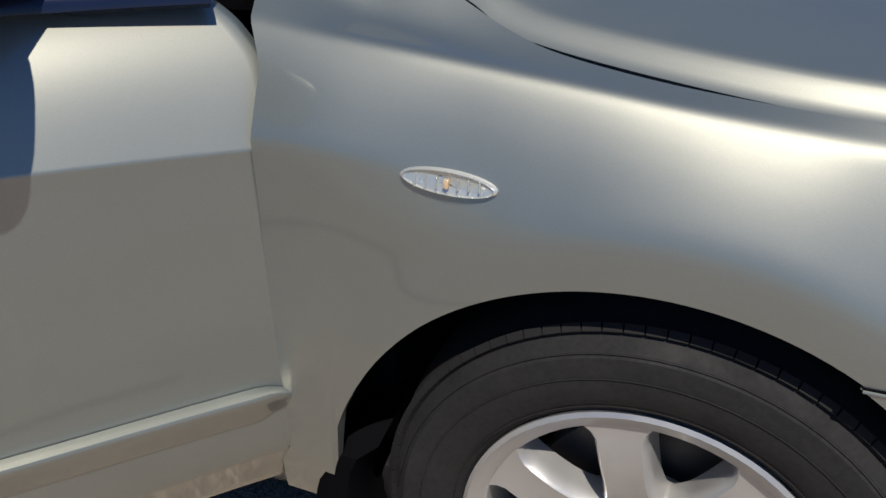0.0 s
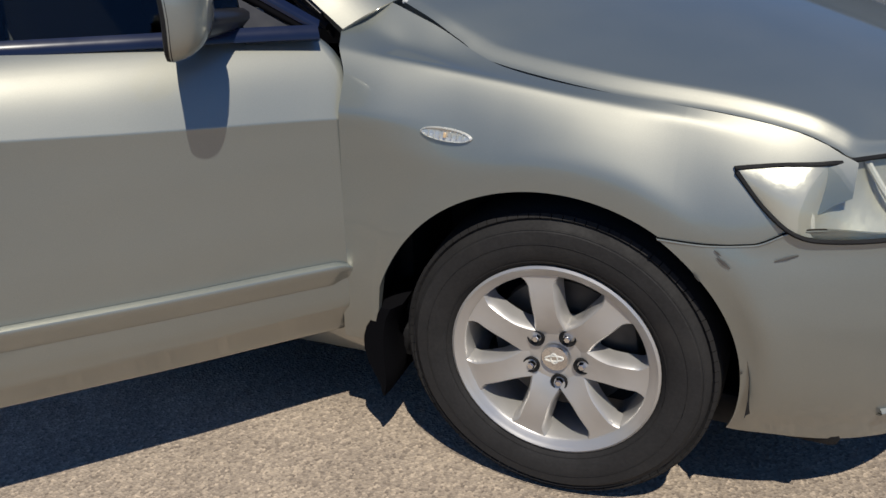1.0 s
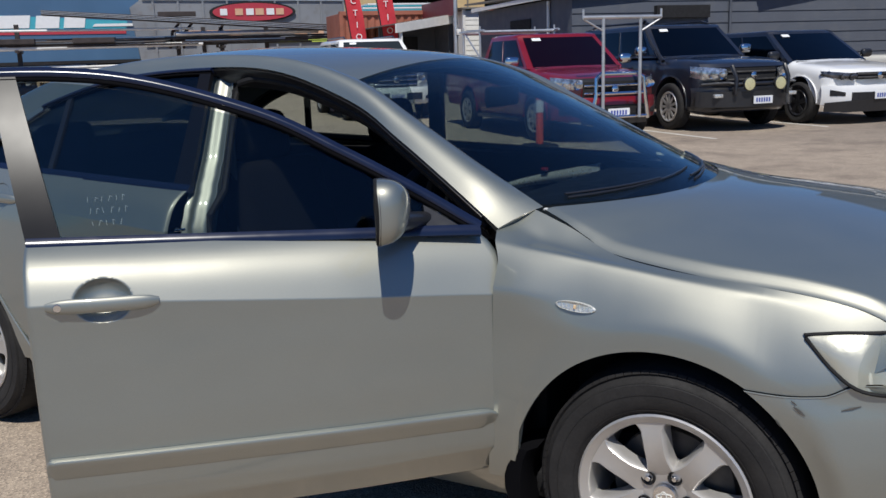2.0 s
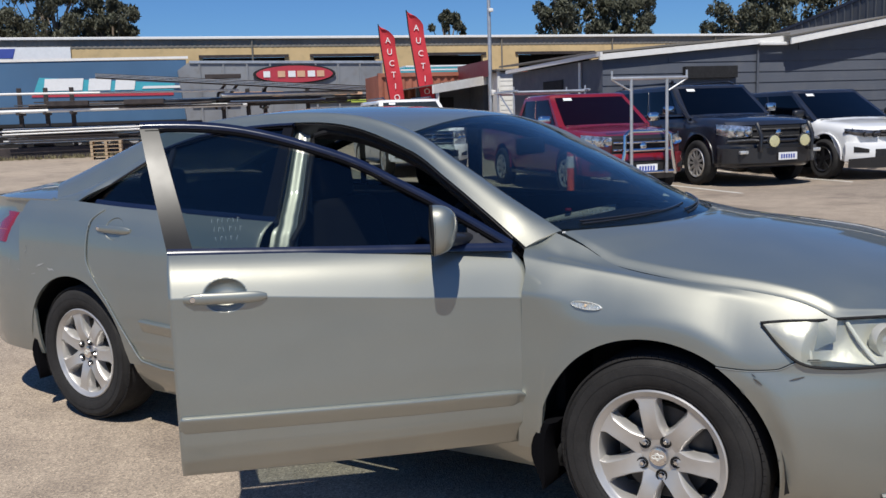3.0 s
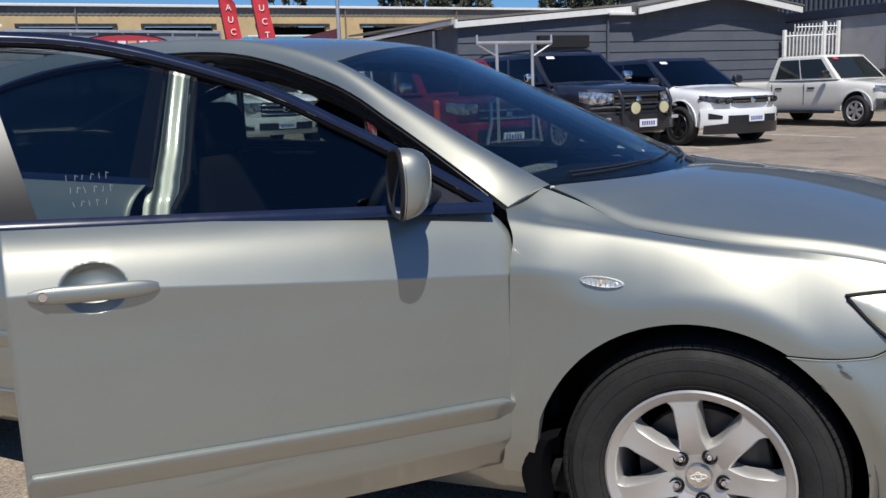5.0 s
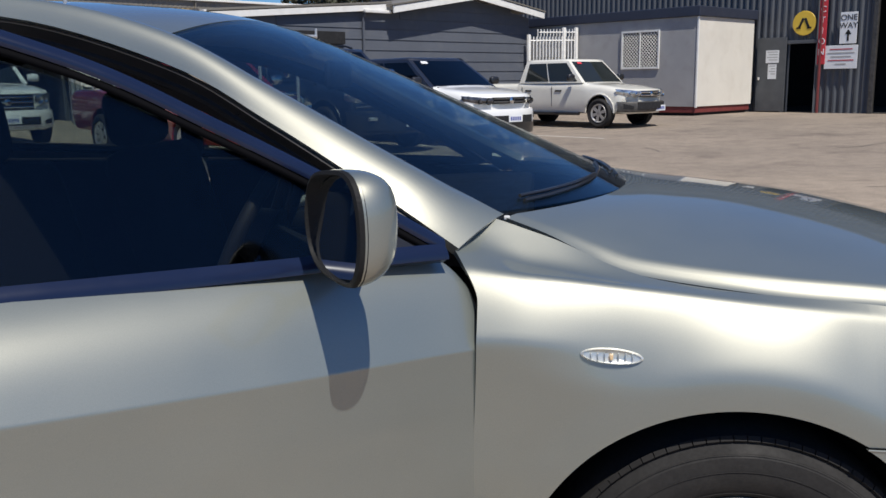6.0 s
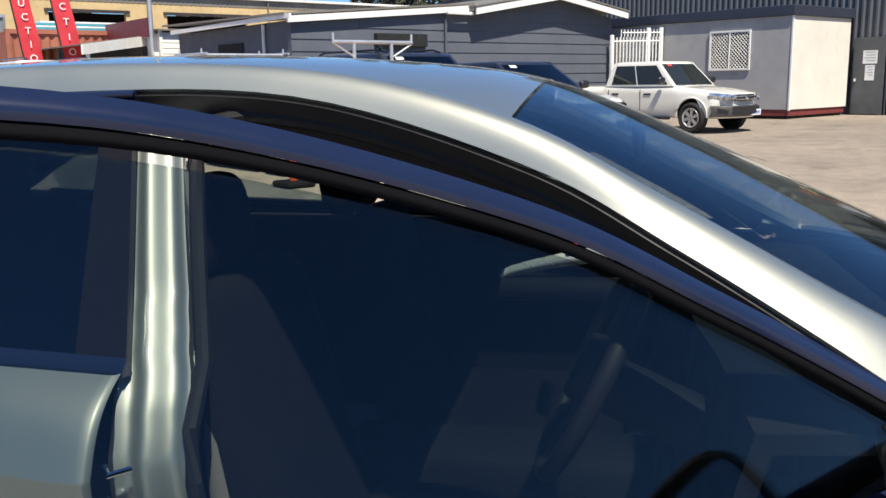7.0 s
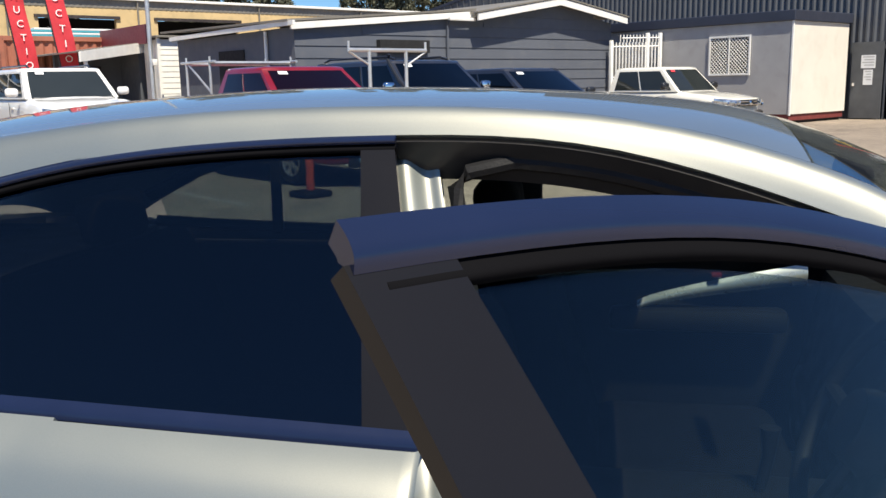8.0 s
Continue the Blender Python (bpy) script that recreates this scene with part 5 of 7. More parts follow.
PRINT_RED = material("red band print", (0.42, 0.04, 0.06), 0.5, vary=0.05)
PRINT_WHITE = material("white panel print", (0.74, 0.75, 0.76), 0.5, vary=0.04)
PRINT_BLUE = material("blue panel print", (0.05, 0.08, 0.34), 0.5, vary=0.05)
BIN_GREY = material("grey tipper steel", (0.24, 0.25, 0.265), 0.5, 0.2, vary=0.12, scale=0.8, dirt=(0.15, 0.12, 0.1), dirt_amount=0.4)
PRINT_PALE = material("pale orange print", (0.62, 0.38, 0.24), 0.6, vary=0.08)
YELLOW_SIGN = material("yellow sign", (0.72, 0.48, 0.05), 0.5, vary=0.05)
HI_VIS = material("lime marker tape", (0.55, 0.68, 0.10), 0.5, vary=0.05)
TIMBER = material("pallet timber", (0.42, 0.31, 0.20), 0.8, vary=0.2, scale=4)
BOLLARD = material("orange plastic", (0.68, 0.09, 0.03), 0.5, vary=0.06)
LINE = material("worn white line paint", (0.62, 0.60, 0.55), 0.8, vary=0.15, scale=6)
DARK_STAIN = material("dark crack filler", (0.06, 0.055, 0.05), 0.8, vary=0.2)


def built(name, label, category, kind="structure"):
    ob = thing(name, (0, 0, 0), label, category, m=YARD.copy())
    return tagged(ob, kind=kind) if kind else ob


def wave_wall(bm, u0, u1, b, z0, z1, pitch=0.25, depth=0.035, axis="u"):
    """Corrugated sheet as real folds, along u at b, or along b at u."""
    n = max(2, int(abs(u1 - u0) / pitch * 4))
    rows = []
    for i in range(n + 1):
        s = u0 + (u1 - u0) * i / n
        d = (0, depth, depth, 0)[i % 4]
        rows.append([(s, b - d, z0), (s, b - d, z1)] if axis == "u" else [(b - d, s, z0), (b - d, s, z1)])
    grid_faces(bm, rows)
    return bm


def text_mesh(body, size, depth=0.006):
    cu = bpy.data.curves.new("lettering", "FONT")
    cu.body, cu.size, cu.extrude, cu.align_x, cu.align_y = body, size, depth / 2, "CENTER", "CENTER"
    ob = bpy.data.objects.new("lettering", cu)
    scene.collection.objects.link(ob)
    bpy.context.view_layer.update()
    me = bpy.data.meshes.new_from_object(ob)
    bpy.data.objects.remove(ob)
    bm = bmesh.new()
    bm.from_mesh(me)
    bpy.data.meshes.remove(me)
    return bm


def lettering(name, body, size, m, mat, parent):
    bm = text_mesh(body, size)
    bmesh.ops.transform(bm, matrix=m, verts=bm.verts)
    return part(name, bm, mat, parent, smooth=False)


FACING = Matrix.Rotation(radians(90), 4, "X")   # text upright, read from the car's side, along +u

# ---- low dark grey building with a gable ----
B = 17.6
g0 = lie(14, B)
house = built("wall_grey_building", "dark grey weatherboard building with white fascia and gable", "building")
outline = [(8.85, g0 - 0.2), (19.6, g0 - 0.2), (19.6, 3.05), (17.0, 3.50), (14.1, 2.95), (14.0, 3.10), (8.85, 2.70)]
part("wall", slab(bmesh.new(), [(u, B + 0.05, z) for u, z in outline], (0, 0.15, 0)), BOARD_GREY, house, smooth=False)
# boards, each lapped over the one below
for k in range(12):
    z = g0 + 0.02 + 0.27 * k
    u1 = 19.6
    lo = 8.85
    if z + 0.27 > 2.70:
        lo = min(8.85 + (z + 0.27 - 2.70) / 0.40 * 5.2, 14.0)
    if z + 0.27 > 3.05:
        lo, u1 = 14.4 + (z - 2.8) * 2.0, 19.4 - (z - 2.8) * 2.0
    if u1 - lo > 0.4 and z < 3.2:
        part("board", slab(bmesh.new(), [(lo, B + 0.05, z + 0.005), (lo, B + 0.028, z + 0.005), (lo, B + 0.046, z + 0.262), (lo, B + 0.05, z + 0.262)], (u1 - lo, 0, 0)), BOARD_GREY, house, smooth=False)


def fascia(u0, z0, u1, z1, b, h=0.14, t=0.05):
    return slab(bmesh.new(), [(u0, b, z0), (u1, b, z1), (u1, b, z1 - h), (u0, b, z0 - h)], (0, t, 0))


part("fascia", fascia(8.70, 2.78, 14.1, 3.20, B - 0.10), WHITE_TRIM, house, smooth=False)
part("fascia", fascia(13.95, 3.13, 17.0, 3.62, B - 0.36, 0.17), WHITE_TRIM, house, smooth=False)
part("fascia", fascia(17.0, 3.62, 19.85, 3.20, B - 0.36, 0.17), WHITE_TRIM, house, smooth=False)
part("roof", slab(bmesh.new(), [(8.6, B - 0.11, 2.80), (14.1, B - 0.11, 3.22), (14.1, B + 6.5, 3.30), (8.6, B + 6.5, 2.88)], (0, 0, 0.05)), CORR_GREY, house, smooth=False)
part("roof", slab(bmesh.new(), [(13.9, B - 0.38, 3.14), (17.0, B - 0.38, 3.64), (17.0, B + 6.5, 3.64), (13.9, B + 6.5, 3.14)], (0, 0, 0.04)), CORR_GREY, house, smooth=False)
part("roof", slab(bmesh.new(), [(17.0, B - 0.38, 3.64), (19.9, B - 0.38, 3.21), (19.9, B + 6.5, 3.21), (17.0, B + 6.5, 3.64)], (0, 0, 0.04)), CORR_GREY, house, smooth=False)
part("end_wall", slab(bmesh.new(), [(8.85, B + 0.2, g0 - 0.3), (8.85, B + 6, g0 - 0.2), (8.85, B + 6, 2.66), (8.85, B + 0.2, 2.70)], (0.15, 0, 0)), BOARD_GREY, house, smooth=False)
part("side_window", slab(bmesh.new(), [(8.82, B + 2.3, 1.25), (8.82, B + 3.6, 1.25), (8.82, B + 3.6, 2.3), (8.82, B + 2.3, 2.3)], (0.02, 0, 0)), BLACKISH, house, smooth=False)
bm = bmesh.new()
box(bm, 11.05, 12.55, B - 0.12, B + 0.03, 2.16, 2.46, 0.01)
part("window_box", bm, BLACKISH, house, smooth=False)
part("downpipe", tube(bmesh.new(), [(13.2, B - 0.12, 2.98), (13.2, B - 0.05, 2.82), (13.2, B - 0.03, 2.6), (13.2, B - 0.03, g0)], 0.035, 8), BOARD_GREY, house)
part("downpipe_head", boxed(13.15, 14.0, B - 0.20, B - 0.11, 2.95, 3.03, 0.01), WHITE_TRIM, house)
part("verandah_post", tube(bmesh.new(), [(8.80, B + 1.2, g0), (8.80, B + 1.2, 2.66)], 0.04, 8), WHITE_TRIM, house)
part("verandah_edge", slab(bmesh.new(), [(8.62, B - 0.3, 2.72), (8.62, B + 6, 2.66), (8.62, B + 6, 2.76), (8.62, B - 0.3, 2.82)], (0.06, 0, 0)), WHITE_TRIM, house, smooth=False)

# ---- white steel gate between the buildings ----
gate = built("steel_gate", "white tubular steel security gate", "gate", "")
gz = lie(20, 17)
GA, GD = Vector((19.35, 17.42, 0)), Vector((1.24, -0.80, 0))
for k in range(15):
    p = GA + GD * (k + 0.5) / 15
    part("bar", tube(bmesh.new(), [(p.x, p.y, gz + 0.1), (p.x, p.y, 2.50)], 0.019, 6), WHITE_TRIM, gate)
for k in range(12):
    p = GA + GD * (k + 3.2) / 15 + Vector((0.05, 0.09, 0))
    part("bar", tube(bmesh.new(), [(p.x, p.y, 1.9), (p.x, p.y, 2.72)], 0.017, 6), WHITE_TRIM, gate)
for f, top_ in ((0.0, 2.56), (0.74, 2.76), (1.0, 2.76)):
    p = GA + GD * f
    part("post", boxed(p.x - 0.045, p.x + 0.045, p.y - 0.045, p.y + 0.045, gz - 0.02, top_, 0.01), WHITE_TRIM, gate)
for z in (gz + 0.12, 1.5, 2.38, 2.62):
    a, e = (GA, GA + GD) if z < 2.5 else (GA + GD * 0.22, GA + GD)
    part("rail", tube(bmesh.new(), [(a.x, a.y, z), (e.x, e.y, z)], 0.022, 6), WHITE_TRIM, gate)

# ---- portable hut, grey flank and cream end ----
hut = built("site_hut", "portable site hut with grey flank and cream end", "hut")
hz = lie(20.7, 12.5)
HU, HB, HU2, HB2, HT = 20.7, 12.55, 23.75, 18.9, 2.86
part("flank", boxed(HU, HU + 0.08, HB + 0.05, HB2, hz + 0.25, HT, 0.005), GREY_WALL, hut, smooth=False)
part("end_panel", boxed(HU, HU2, HB, HB + 0.05, hz + 0.25, HT, 0.008), CREAM, hut, smooth=False)
part("corner_post", boxed(HU - 0.02, HU + 0.03, HB - 0.02, HB + 0.03, hz + 0.22, HT, 0.006), WHITE_TRIM, hut, smooth=False)
part("far_flank", boxed(HU2 - 0.08, HU2, HB + 0.05, HB2, hz + 0.25, HT, 0.005), GREY_WALL, hut, smooth=False)
part("fascia", boxed(HU - 0.07, HU2 + 0.07, HB - 0.07, HB2 + 0.05, HT, HT + 0.27, 0.02), NAVY, hut, smooth=False)
part("plinth", boxed(HU + 0.02, HU2 - 0.02, HB + 0.04, HB2, hz + 0.08, hz + 0.25, 0.01), RED_PLINTH, hut, smooth=False)
part("skid", boxed(HU + 0.1, HU2 - 0.1, HB + 0.1, HB2, hz - 0.1, hz + 0.09), BLACKISH, hut, smooth=False)
win = part("window", boxed(HU - 0.012, HU + 0.02, 13.78, 14.98, 1.53, 2.52, 0.004), BLACKISH, hut, "mesh-screened window in a white frame", smooth=False)
for b0, b1, z0, z1 in ((13.74, 15.02, 1.49, 1.54), (13.74, 15.02, 2.51, 2.56), (13.74, 13.79, 1.54, 2.51), (14.97, 15.02, 1.54, 2.51), (14.37, 14.40, 1.54, 2.51)):
    part("frame_bar", boxed(HU - 0.05, HU - 0.012, b0, b1, z0, z1, 0.004), WHITE_TRIM, win, smooth=False)
bm = bmesh.new()
for k in range(-9, 13):
    for sgn in (1, -1):
        c = 13.79 + 0.10 * k
        b0, z0, b1, z1 = (c, 1.54, c + 0.97, 2.51) if sgn > 0 else (c, 2.51, c + 0.97, 1.54)
        lo, hi = max(b0, 13.79), min(b1, 14.97)
        if hi - lo > 0.03:
            f = lambda q: z0 + (z1 - z0) * (q - b0) / 0.97
            tube(bm, [(HU - 0.03, lo, f(lo)), (HU - 0.03, hi, f(hi))], 0.008, 4)
mesh_ob = part("security_mesh", bm, WHITE_TRIM, win, smooth=False)
mesh_ob["kind"] = "stuff"

# ---- tall dark shed with a doorway, signs ----
SU = 24.0
sz = lie(24, 11)
shed = built("wall_dark_shed", "tall dark corrugated shed wall with doorway", "wall")
for b0, b1, z0, z1 in ((24.0, 11.55, sz - 0.2, 7.0), (11.55, 10.8, 2.22, 7.0), (10.8, 9.2, sz - 0.2, 7.0), (9.2, 4.0, 3.9, 7.0)):
    part("sheeting", wave_wall(bmesh.new(), b0, b1, SU, z0, z1, 0.2, -0.04, "b"), DARK_WALL, shed, smooth=False)
part("gable_sheeting", slab(bmesh.new(), [(SU, 24.0, sz - 0.2), (SU, 36.0, sz - 0.2), (SU, 36.0, 3.75), (SU, 24.0, 5.70)], (0.08, 0, 0)), DARK_WALL, shed, smooth=False)
part("gable_flashing", slab(bmesh.new(), [(SU - 0.04, 24.0, 5.66), (SU - 0.04, 36.0, 3.71), (SU - 0.04, 36.0, 3.83), (SU - 0.04, 24.0, 5.78)], (0.5, 0, 0)), NAVY, shed, smooth=False)
for k in range(30):
    b_ = 24.2 + 0.4 * k
    part("sheet_rib", boxed(SU - 0.03, SU, b_, b_ + 0.06, sz, 5.66 - 0.1625 * (b_ + 0.06 - 24)), DARK_WALL, shed, smooth=False)
# Shed back, end and floor are near-black: the inside shade is in their colour.
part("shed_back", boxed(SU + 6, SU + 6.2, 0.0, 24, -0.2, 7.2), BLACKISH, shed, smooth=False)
part("shed_roof", boxed(SU - 0.1, SU + 6.2, -4, 24, 7.0, 7.15), CORR_GREY, shed, smooth=False)
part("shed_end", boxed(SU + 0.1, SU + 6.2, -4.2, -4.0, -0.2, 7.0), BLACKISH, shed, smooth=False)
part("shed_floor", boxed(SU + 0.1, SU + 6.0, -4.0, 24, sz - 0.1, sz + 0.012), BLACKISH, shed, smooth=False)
part("door_post", boxed(SU - 0.06, SU + 0.06, 9.14, 9.26, sz, 4.0, 0.01), DARK_METAL, shed, smooth=False)
part("lintel", boxed(SU - 0.08, SU, 10.72, 11.62, 2.14, 2.24, 0.01), DARK_WALL, shed, smooth=False)
dleaf = built("door_1", "dark grey steel door leaf swung back against the shed", "door", "")
part("leaf", boxed(SU - 0.10, SU - 0.055, 11.62, 12.50, sz + 0.03, 2.34, 0.006), material("dark grey door paint", (0.075, 0.080, 0.088), 0.5, vary=0.15, scale=3.0), dleaf, smooth=False)
part("door_knob", boxed(SU - 0.14, SU - 0.10, 12.36, 12.44, 1.13, 1.22, 0.01), CHROME, dleaf)
for z0, z1, b0, b1 in ((1.62, 1.98, 11.82, 12.22), (1.16, 1.58, 11.88, 12.14)):
    nb = part("notice", boxed(SU - 0.108, SU - 0.101, b0, b1, z0, z1), PRINT_WHITE, dleaf, smooth=False)
    for k in range(4):
        part("text_bar", boxed(SU - 0.112, SU - 0.1085, b0 + 0.04, b1 - 0.04 - 0.05 * (k % 2), z1 - 0.06 - 0.075 * k, z1 - 0.04 - 0.075 * k), GREY_WALL, nb, smooth=False)
TOWARD = Matrix.Rotation(radians(-90), 4, "Z") @ FACING   # text on a wall that faces -u
walk_sign = built("round_sign", "round yellow warning sign with a black symbol", "sign", "")
bm = bmesh.new()
revolve(bm, [(0.0, -0.015), (0.33, -0.015), (0.34, -0.005), (0.33, 0.01), (0.0, 0.01)], 40, "x", (SU - 0.07, 11.14, 2.70))
part("sign_plate", bm, YELLOW_SIGN, walk_sign)
for sgn in (-1, 1):
    part("symbol_stroke", boxed(-0.008, 0.0, -0.035, 0.035, -0.15, 0.15, 0.003, m=Matrix.Translation((SU - 0.088, 11.14 + sgn * 0.085, 2.70)) @ Matrix.Rotation(radians(sgn * 24), 4, "X")), BLACKISH, walk_sign)
    part("symbol_foot", boxed(-0.008, 0.0, -0.06, 0.06, -0.025, 0.025, 0.003, m=Matrix.Translation((SU - 0.088, 11.14 + sgn * 0.155, 2.57))), BLACKISH, walk_sign)
way_sign = built("one_way_sign", "white one way sign with a black arrow", "sign", "")
part("sign_plate", boxed(SU - 0.09, SU - 0.075, 9.66, 10.12, 2.09, 2.93, 0.004), PRINT_WHITE, way_sign, smooth=False)
for k, wd in enumerate(("ONE", "WAY")):
    lettering("lettering", wd, 0.215, Matrix.Translation((SU - 0.094, 9.89, 2.78 - 0.21 * k)) @ TOWARD, BLACKISH, way_sign)
part("arrow_stem", boxed(SU - 0.097, SU - 0.091, 9.865, 9.915, 2.16, 2.38), BLACKISH, way_sign, smooth=False)
part("arrow_head", slab(bmesh.new(), [(SU - 0.097, 9.80, 2.34), (SU - 0.097, 9.98, 2.34), (SU - 0.097, 9.89, 2.47)], (0.006, 0, 0)), BLACKISH, way_sign, smooth=False)
info = built("notice_board", "white notice board with printed lines", "sign", "")
part("sign_plate", boxed(SU - 0.09, SU - 0.075, 9.60, 10.50, 1.42, 2.05, 0.004), PRINT_WHITE, info, smooth=False)
for k, (w, mat) in enumerate(((0.62, PRINT_RED), (0.74, GREY_WALL), (0.55, GREY_WALL), (0.70, PRINT_RED), (0.30, GREY_WALL))):
    part("text_bar", boxed(SU - 0.096, SU - 0.0905, 10.05 - w / 2, 10.05 + w / 2, 1.93 - 0.10 * k, 1.96 - 0.10 * k), mat, info, smooth=False)
strip = built("auction_banner", "tall red banner strip with white letters", "sign", "")
part("banner_cloth", boxed(SU - 0.12, SU - 0.10, 10.48, 10.70, 1.55, 4.3, 0.004), FLAG_RED, strip, smooth=False)
for k, ch in enumerate("AUCTION"):
    lettering("lettering", ch, 0.24, Matrix.Translation((SU - 0.125, 10.59, 3.62 - 0.29 * k)) @ TOWARD, FLAG_WHITE, strip)
part("post", tube(bmesh.new(), [(SU - 0.11, 10.62, sz), (SU - 0.11, 10.62, 4.4)], 0.04, 8), RED_PLINTH, strip)

# ---- small office with red signboard, white weatherboard hut, light pole ----
of = built("small_office", "low office with a dark red signboard over a white verandah edge", "building")
oz = lie(8, 26)
part("wall", boxed(8.95, 13.0, 26.6, 34.0, oz - 0.1, 2.66, 0.01), DARK_WALL, of, smooth=False)
part("signboard", slab(bmesh.new(), [(8.66, 25.2, 2.68), (9.84, 33.0, 2.87), (9.84, 33.0, 3.40), (8.66, 25.2, 3.21)], (0.06, 0.0, 0)), RED_PAINT, of, smooth=False)
part("verandah_edge", slab(bmesh.new(), [(6.60, 24.55, 2.16), (9.05, 26.3, 2.48), (9.05, 26.3, 2.76), (6.60, 24.55, 2.42)], (-0.03, 0.06, 0)), WHITE_TRIM, of, smooth=False)
part("verandah_roof", slab(bmesh.new(), [(6.58, 24.6, 2.40), (9.05, 26.36, 2.74), (9.9, 33.0, 2.84), (6.9, 33.0, 2.45)], (0, 0, 0.04)), CORR_GREY, of, smooth=False)
part("verandah_post", boxed(6.75, 6.83, 24.75, 24.83, oz - 0.1, 2.2), WHITE_TRIM, of, smooth=False)
part("front_wall", boxed(7.0, 9.0, 28.0, 28.15, oz - 0.1, 2.5), DARK_WALL, of, smooth=False)
# Near-black slab on the wall paints the shade of an open doorway.
part("doorway", boxed(7.5, 8.3, 27.9, 28.0, oz, 2.12), BLACKISH, of, smooth=False)
wh = built("weatherboard_hut", "narrow white weatherboard hut", "hut")
for k in range(16):
    z = oz + 0.155 * k
    part("board", slab(bmesh.new(), [(8.98, 25.1, z), (8.98, 25.084, z), (8.98, 25.096, z + 0.153), (8.98, 25.1, z + 0.153)], (0.95, 0, 0)), WHITE_TRIM, wh, smooth=False)
part("body", boxed(8.98, 9.95, 25.1, 26.2, oz - 0.1, 2.80, 0.005), WHITE_TRIM, wh, smooth=False)
part("corner_board", boxed(8.90, 8.99, 25.05, 25.16, oz - 0.1, 2.86, 0.006), WHITE_TRIM, wh, smooth=False)
part("roof", boxed(8.84, 10.05, 24.95, 26.3, 2.84, 2.90, 0.01), CORR_GREY, wh, smooth=False)
pole = built("light_pole", "slim galvanised light pole", "pole", "")
pz = lie(8.4, 24.4)
part("shaft", tube(bmesh.new(), [(8.42, 24.4, pz), (8.42, 24.4, 3.0), (8.42, 24.4, 6.6)], [0.075, 0.06, 0.05], 10), STEEL, pole)
part("camera_box", boxed(8.38, 8.52, 24.26, 24.40, 4.60, 4.70, 0.01), WHITE_TRIM, pole)
part("junction_box", boxed(8.40, 8.52, 24.22, 24.34, 2.05, 2.22, 0.01), WHITE_TRIM, pole)


# ---- two feather flags ----
def feather_flag(u, b, top, lean):
    z0 = lie(u, b)
    flag = built("feather_flag", "red feather flag with white letters on a bent pole", "flag", "")
    flag["group"] = "feather flags"
    h = top - z0
    mast = lambda k: (u - lean * k + 0.10 * max(0, k - 0.85) * 3, b, z0 + 0.05 + h * (k if k < 0.97 else 0.97 + (k - 0.97) * 0.6))
    part("mast", tube(bmesh.new(), [mast(k) for k in np.linspace(0, 1, 16)], [0.022] * 16, 8), BLACK_TRIM, flag)
    part("base", boxed(u - 0.35, u + 0.35, b - 0.35, b + 0.35, z0, z0 + 0.06, 0.02), RUBBER, flag)

    def cloth(p, q):
        k = 0.16 + 0.84 * p
        x0 = mast(k)[0]
        w = 0.52 * min(1, (1.005 - p) / 0.14) ** 0.5
        drop = 0.16 * q * max(0, 1 - (1 - p) / 0.12)
        return (x0 + w * q, b - 0.05 * math.sin(3.1 * p * 4 + 2 * q) * q, mast(k)[2] - drop)
    part("cloth", sheet(cloth, 40, 10, 0.006, inside=(u, b + 10, 3)), FLAG_RED, flag)
    for i, ch in enumerate("AUCTION"):
        p = 0.84 - 0.104 * i
        c = cloth(p, 0.52)
        lettering("lettering", ch, 0.27, Matrix.Translation((c[0], c[1] - 0.035, c[2])) @ FACING, FLAG_WHITE, flag)


feather_flag(6.17, 27.6, 4.58, 0.58)
feather_flag(7.02, 26.7, 4.95, 0.68)

# ---- bollard, line marks, cracks ----
bol = built("bollard", "orange plastic bollard with a pale band on a black base", "bollard", "")
bz = lie(4.6, 10.4)
bm = bmesh.new()
revolve(bm, [(0.0, 1.08), (0.035, 1.07), (0.05, 1.04), (0.05, 1.0), (0.04, 0.97), (0.05, 0.9), (0.055, 0.08), (0.0, 0.08)], 18, "z", (4.6, 10.4, bz))
part("column", bm, BOLLARD, bol)
part("band", revolve(bmesh.new(), [(0.054, 0.55), (0.058, 0.555), (0.058, 0.72), (0.054, 0.725)], 18, "z", (4.6, 10.4, bz)), PRINT_WHITE, bol)
part("base", boxed(4.38, 4.82, 10.18, 10.62, bz, bz + 0.09, 0.04), RUBBER, bol)
for k, u in enumerate((3.6, 7.55, 10.35, 13.4)):
    bm = bmesh.new()
    rows = [[(u - 0.04, b, lie(u, b) + 0.004), (u + 0.04, b, lie(u, b) + 0.004)] for b in np.linspace(10.2, 15.2, 12)]
    grid_faces(bm, rows)
    ob = part("road_marking", bm, LINE)
    ob.matrix_basis = YARD.copy()
    tagged(ob, "worn white parking bay line on bitumen", "road marking", "parking bay lines", "structure")
rnd = random.Random(4)
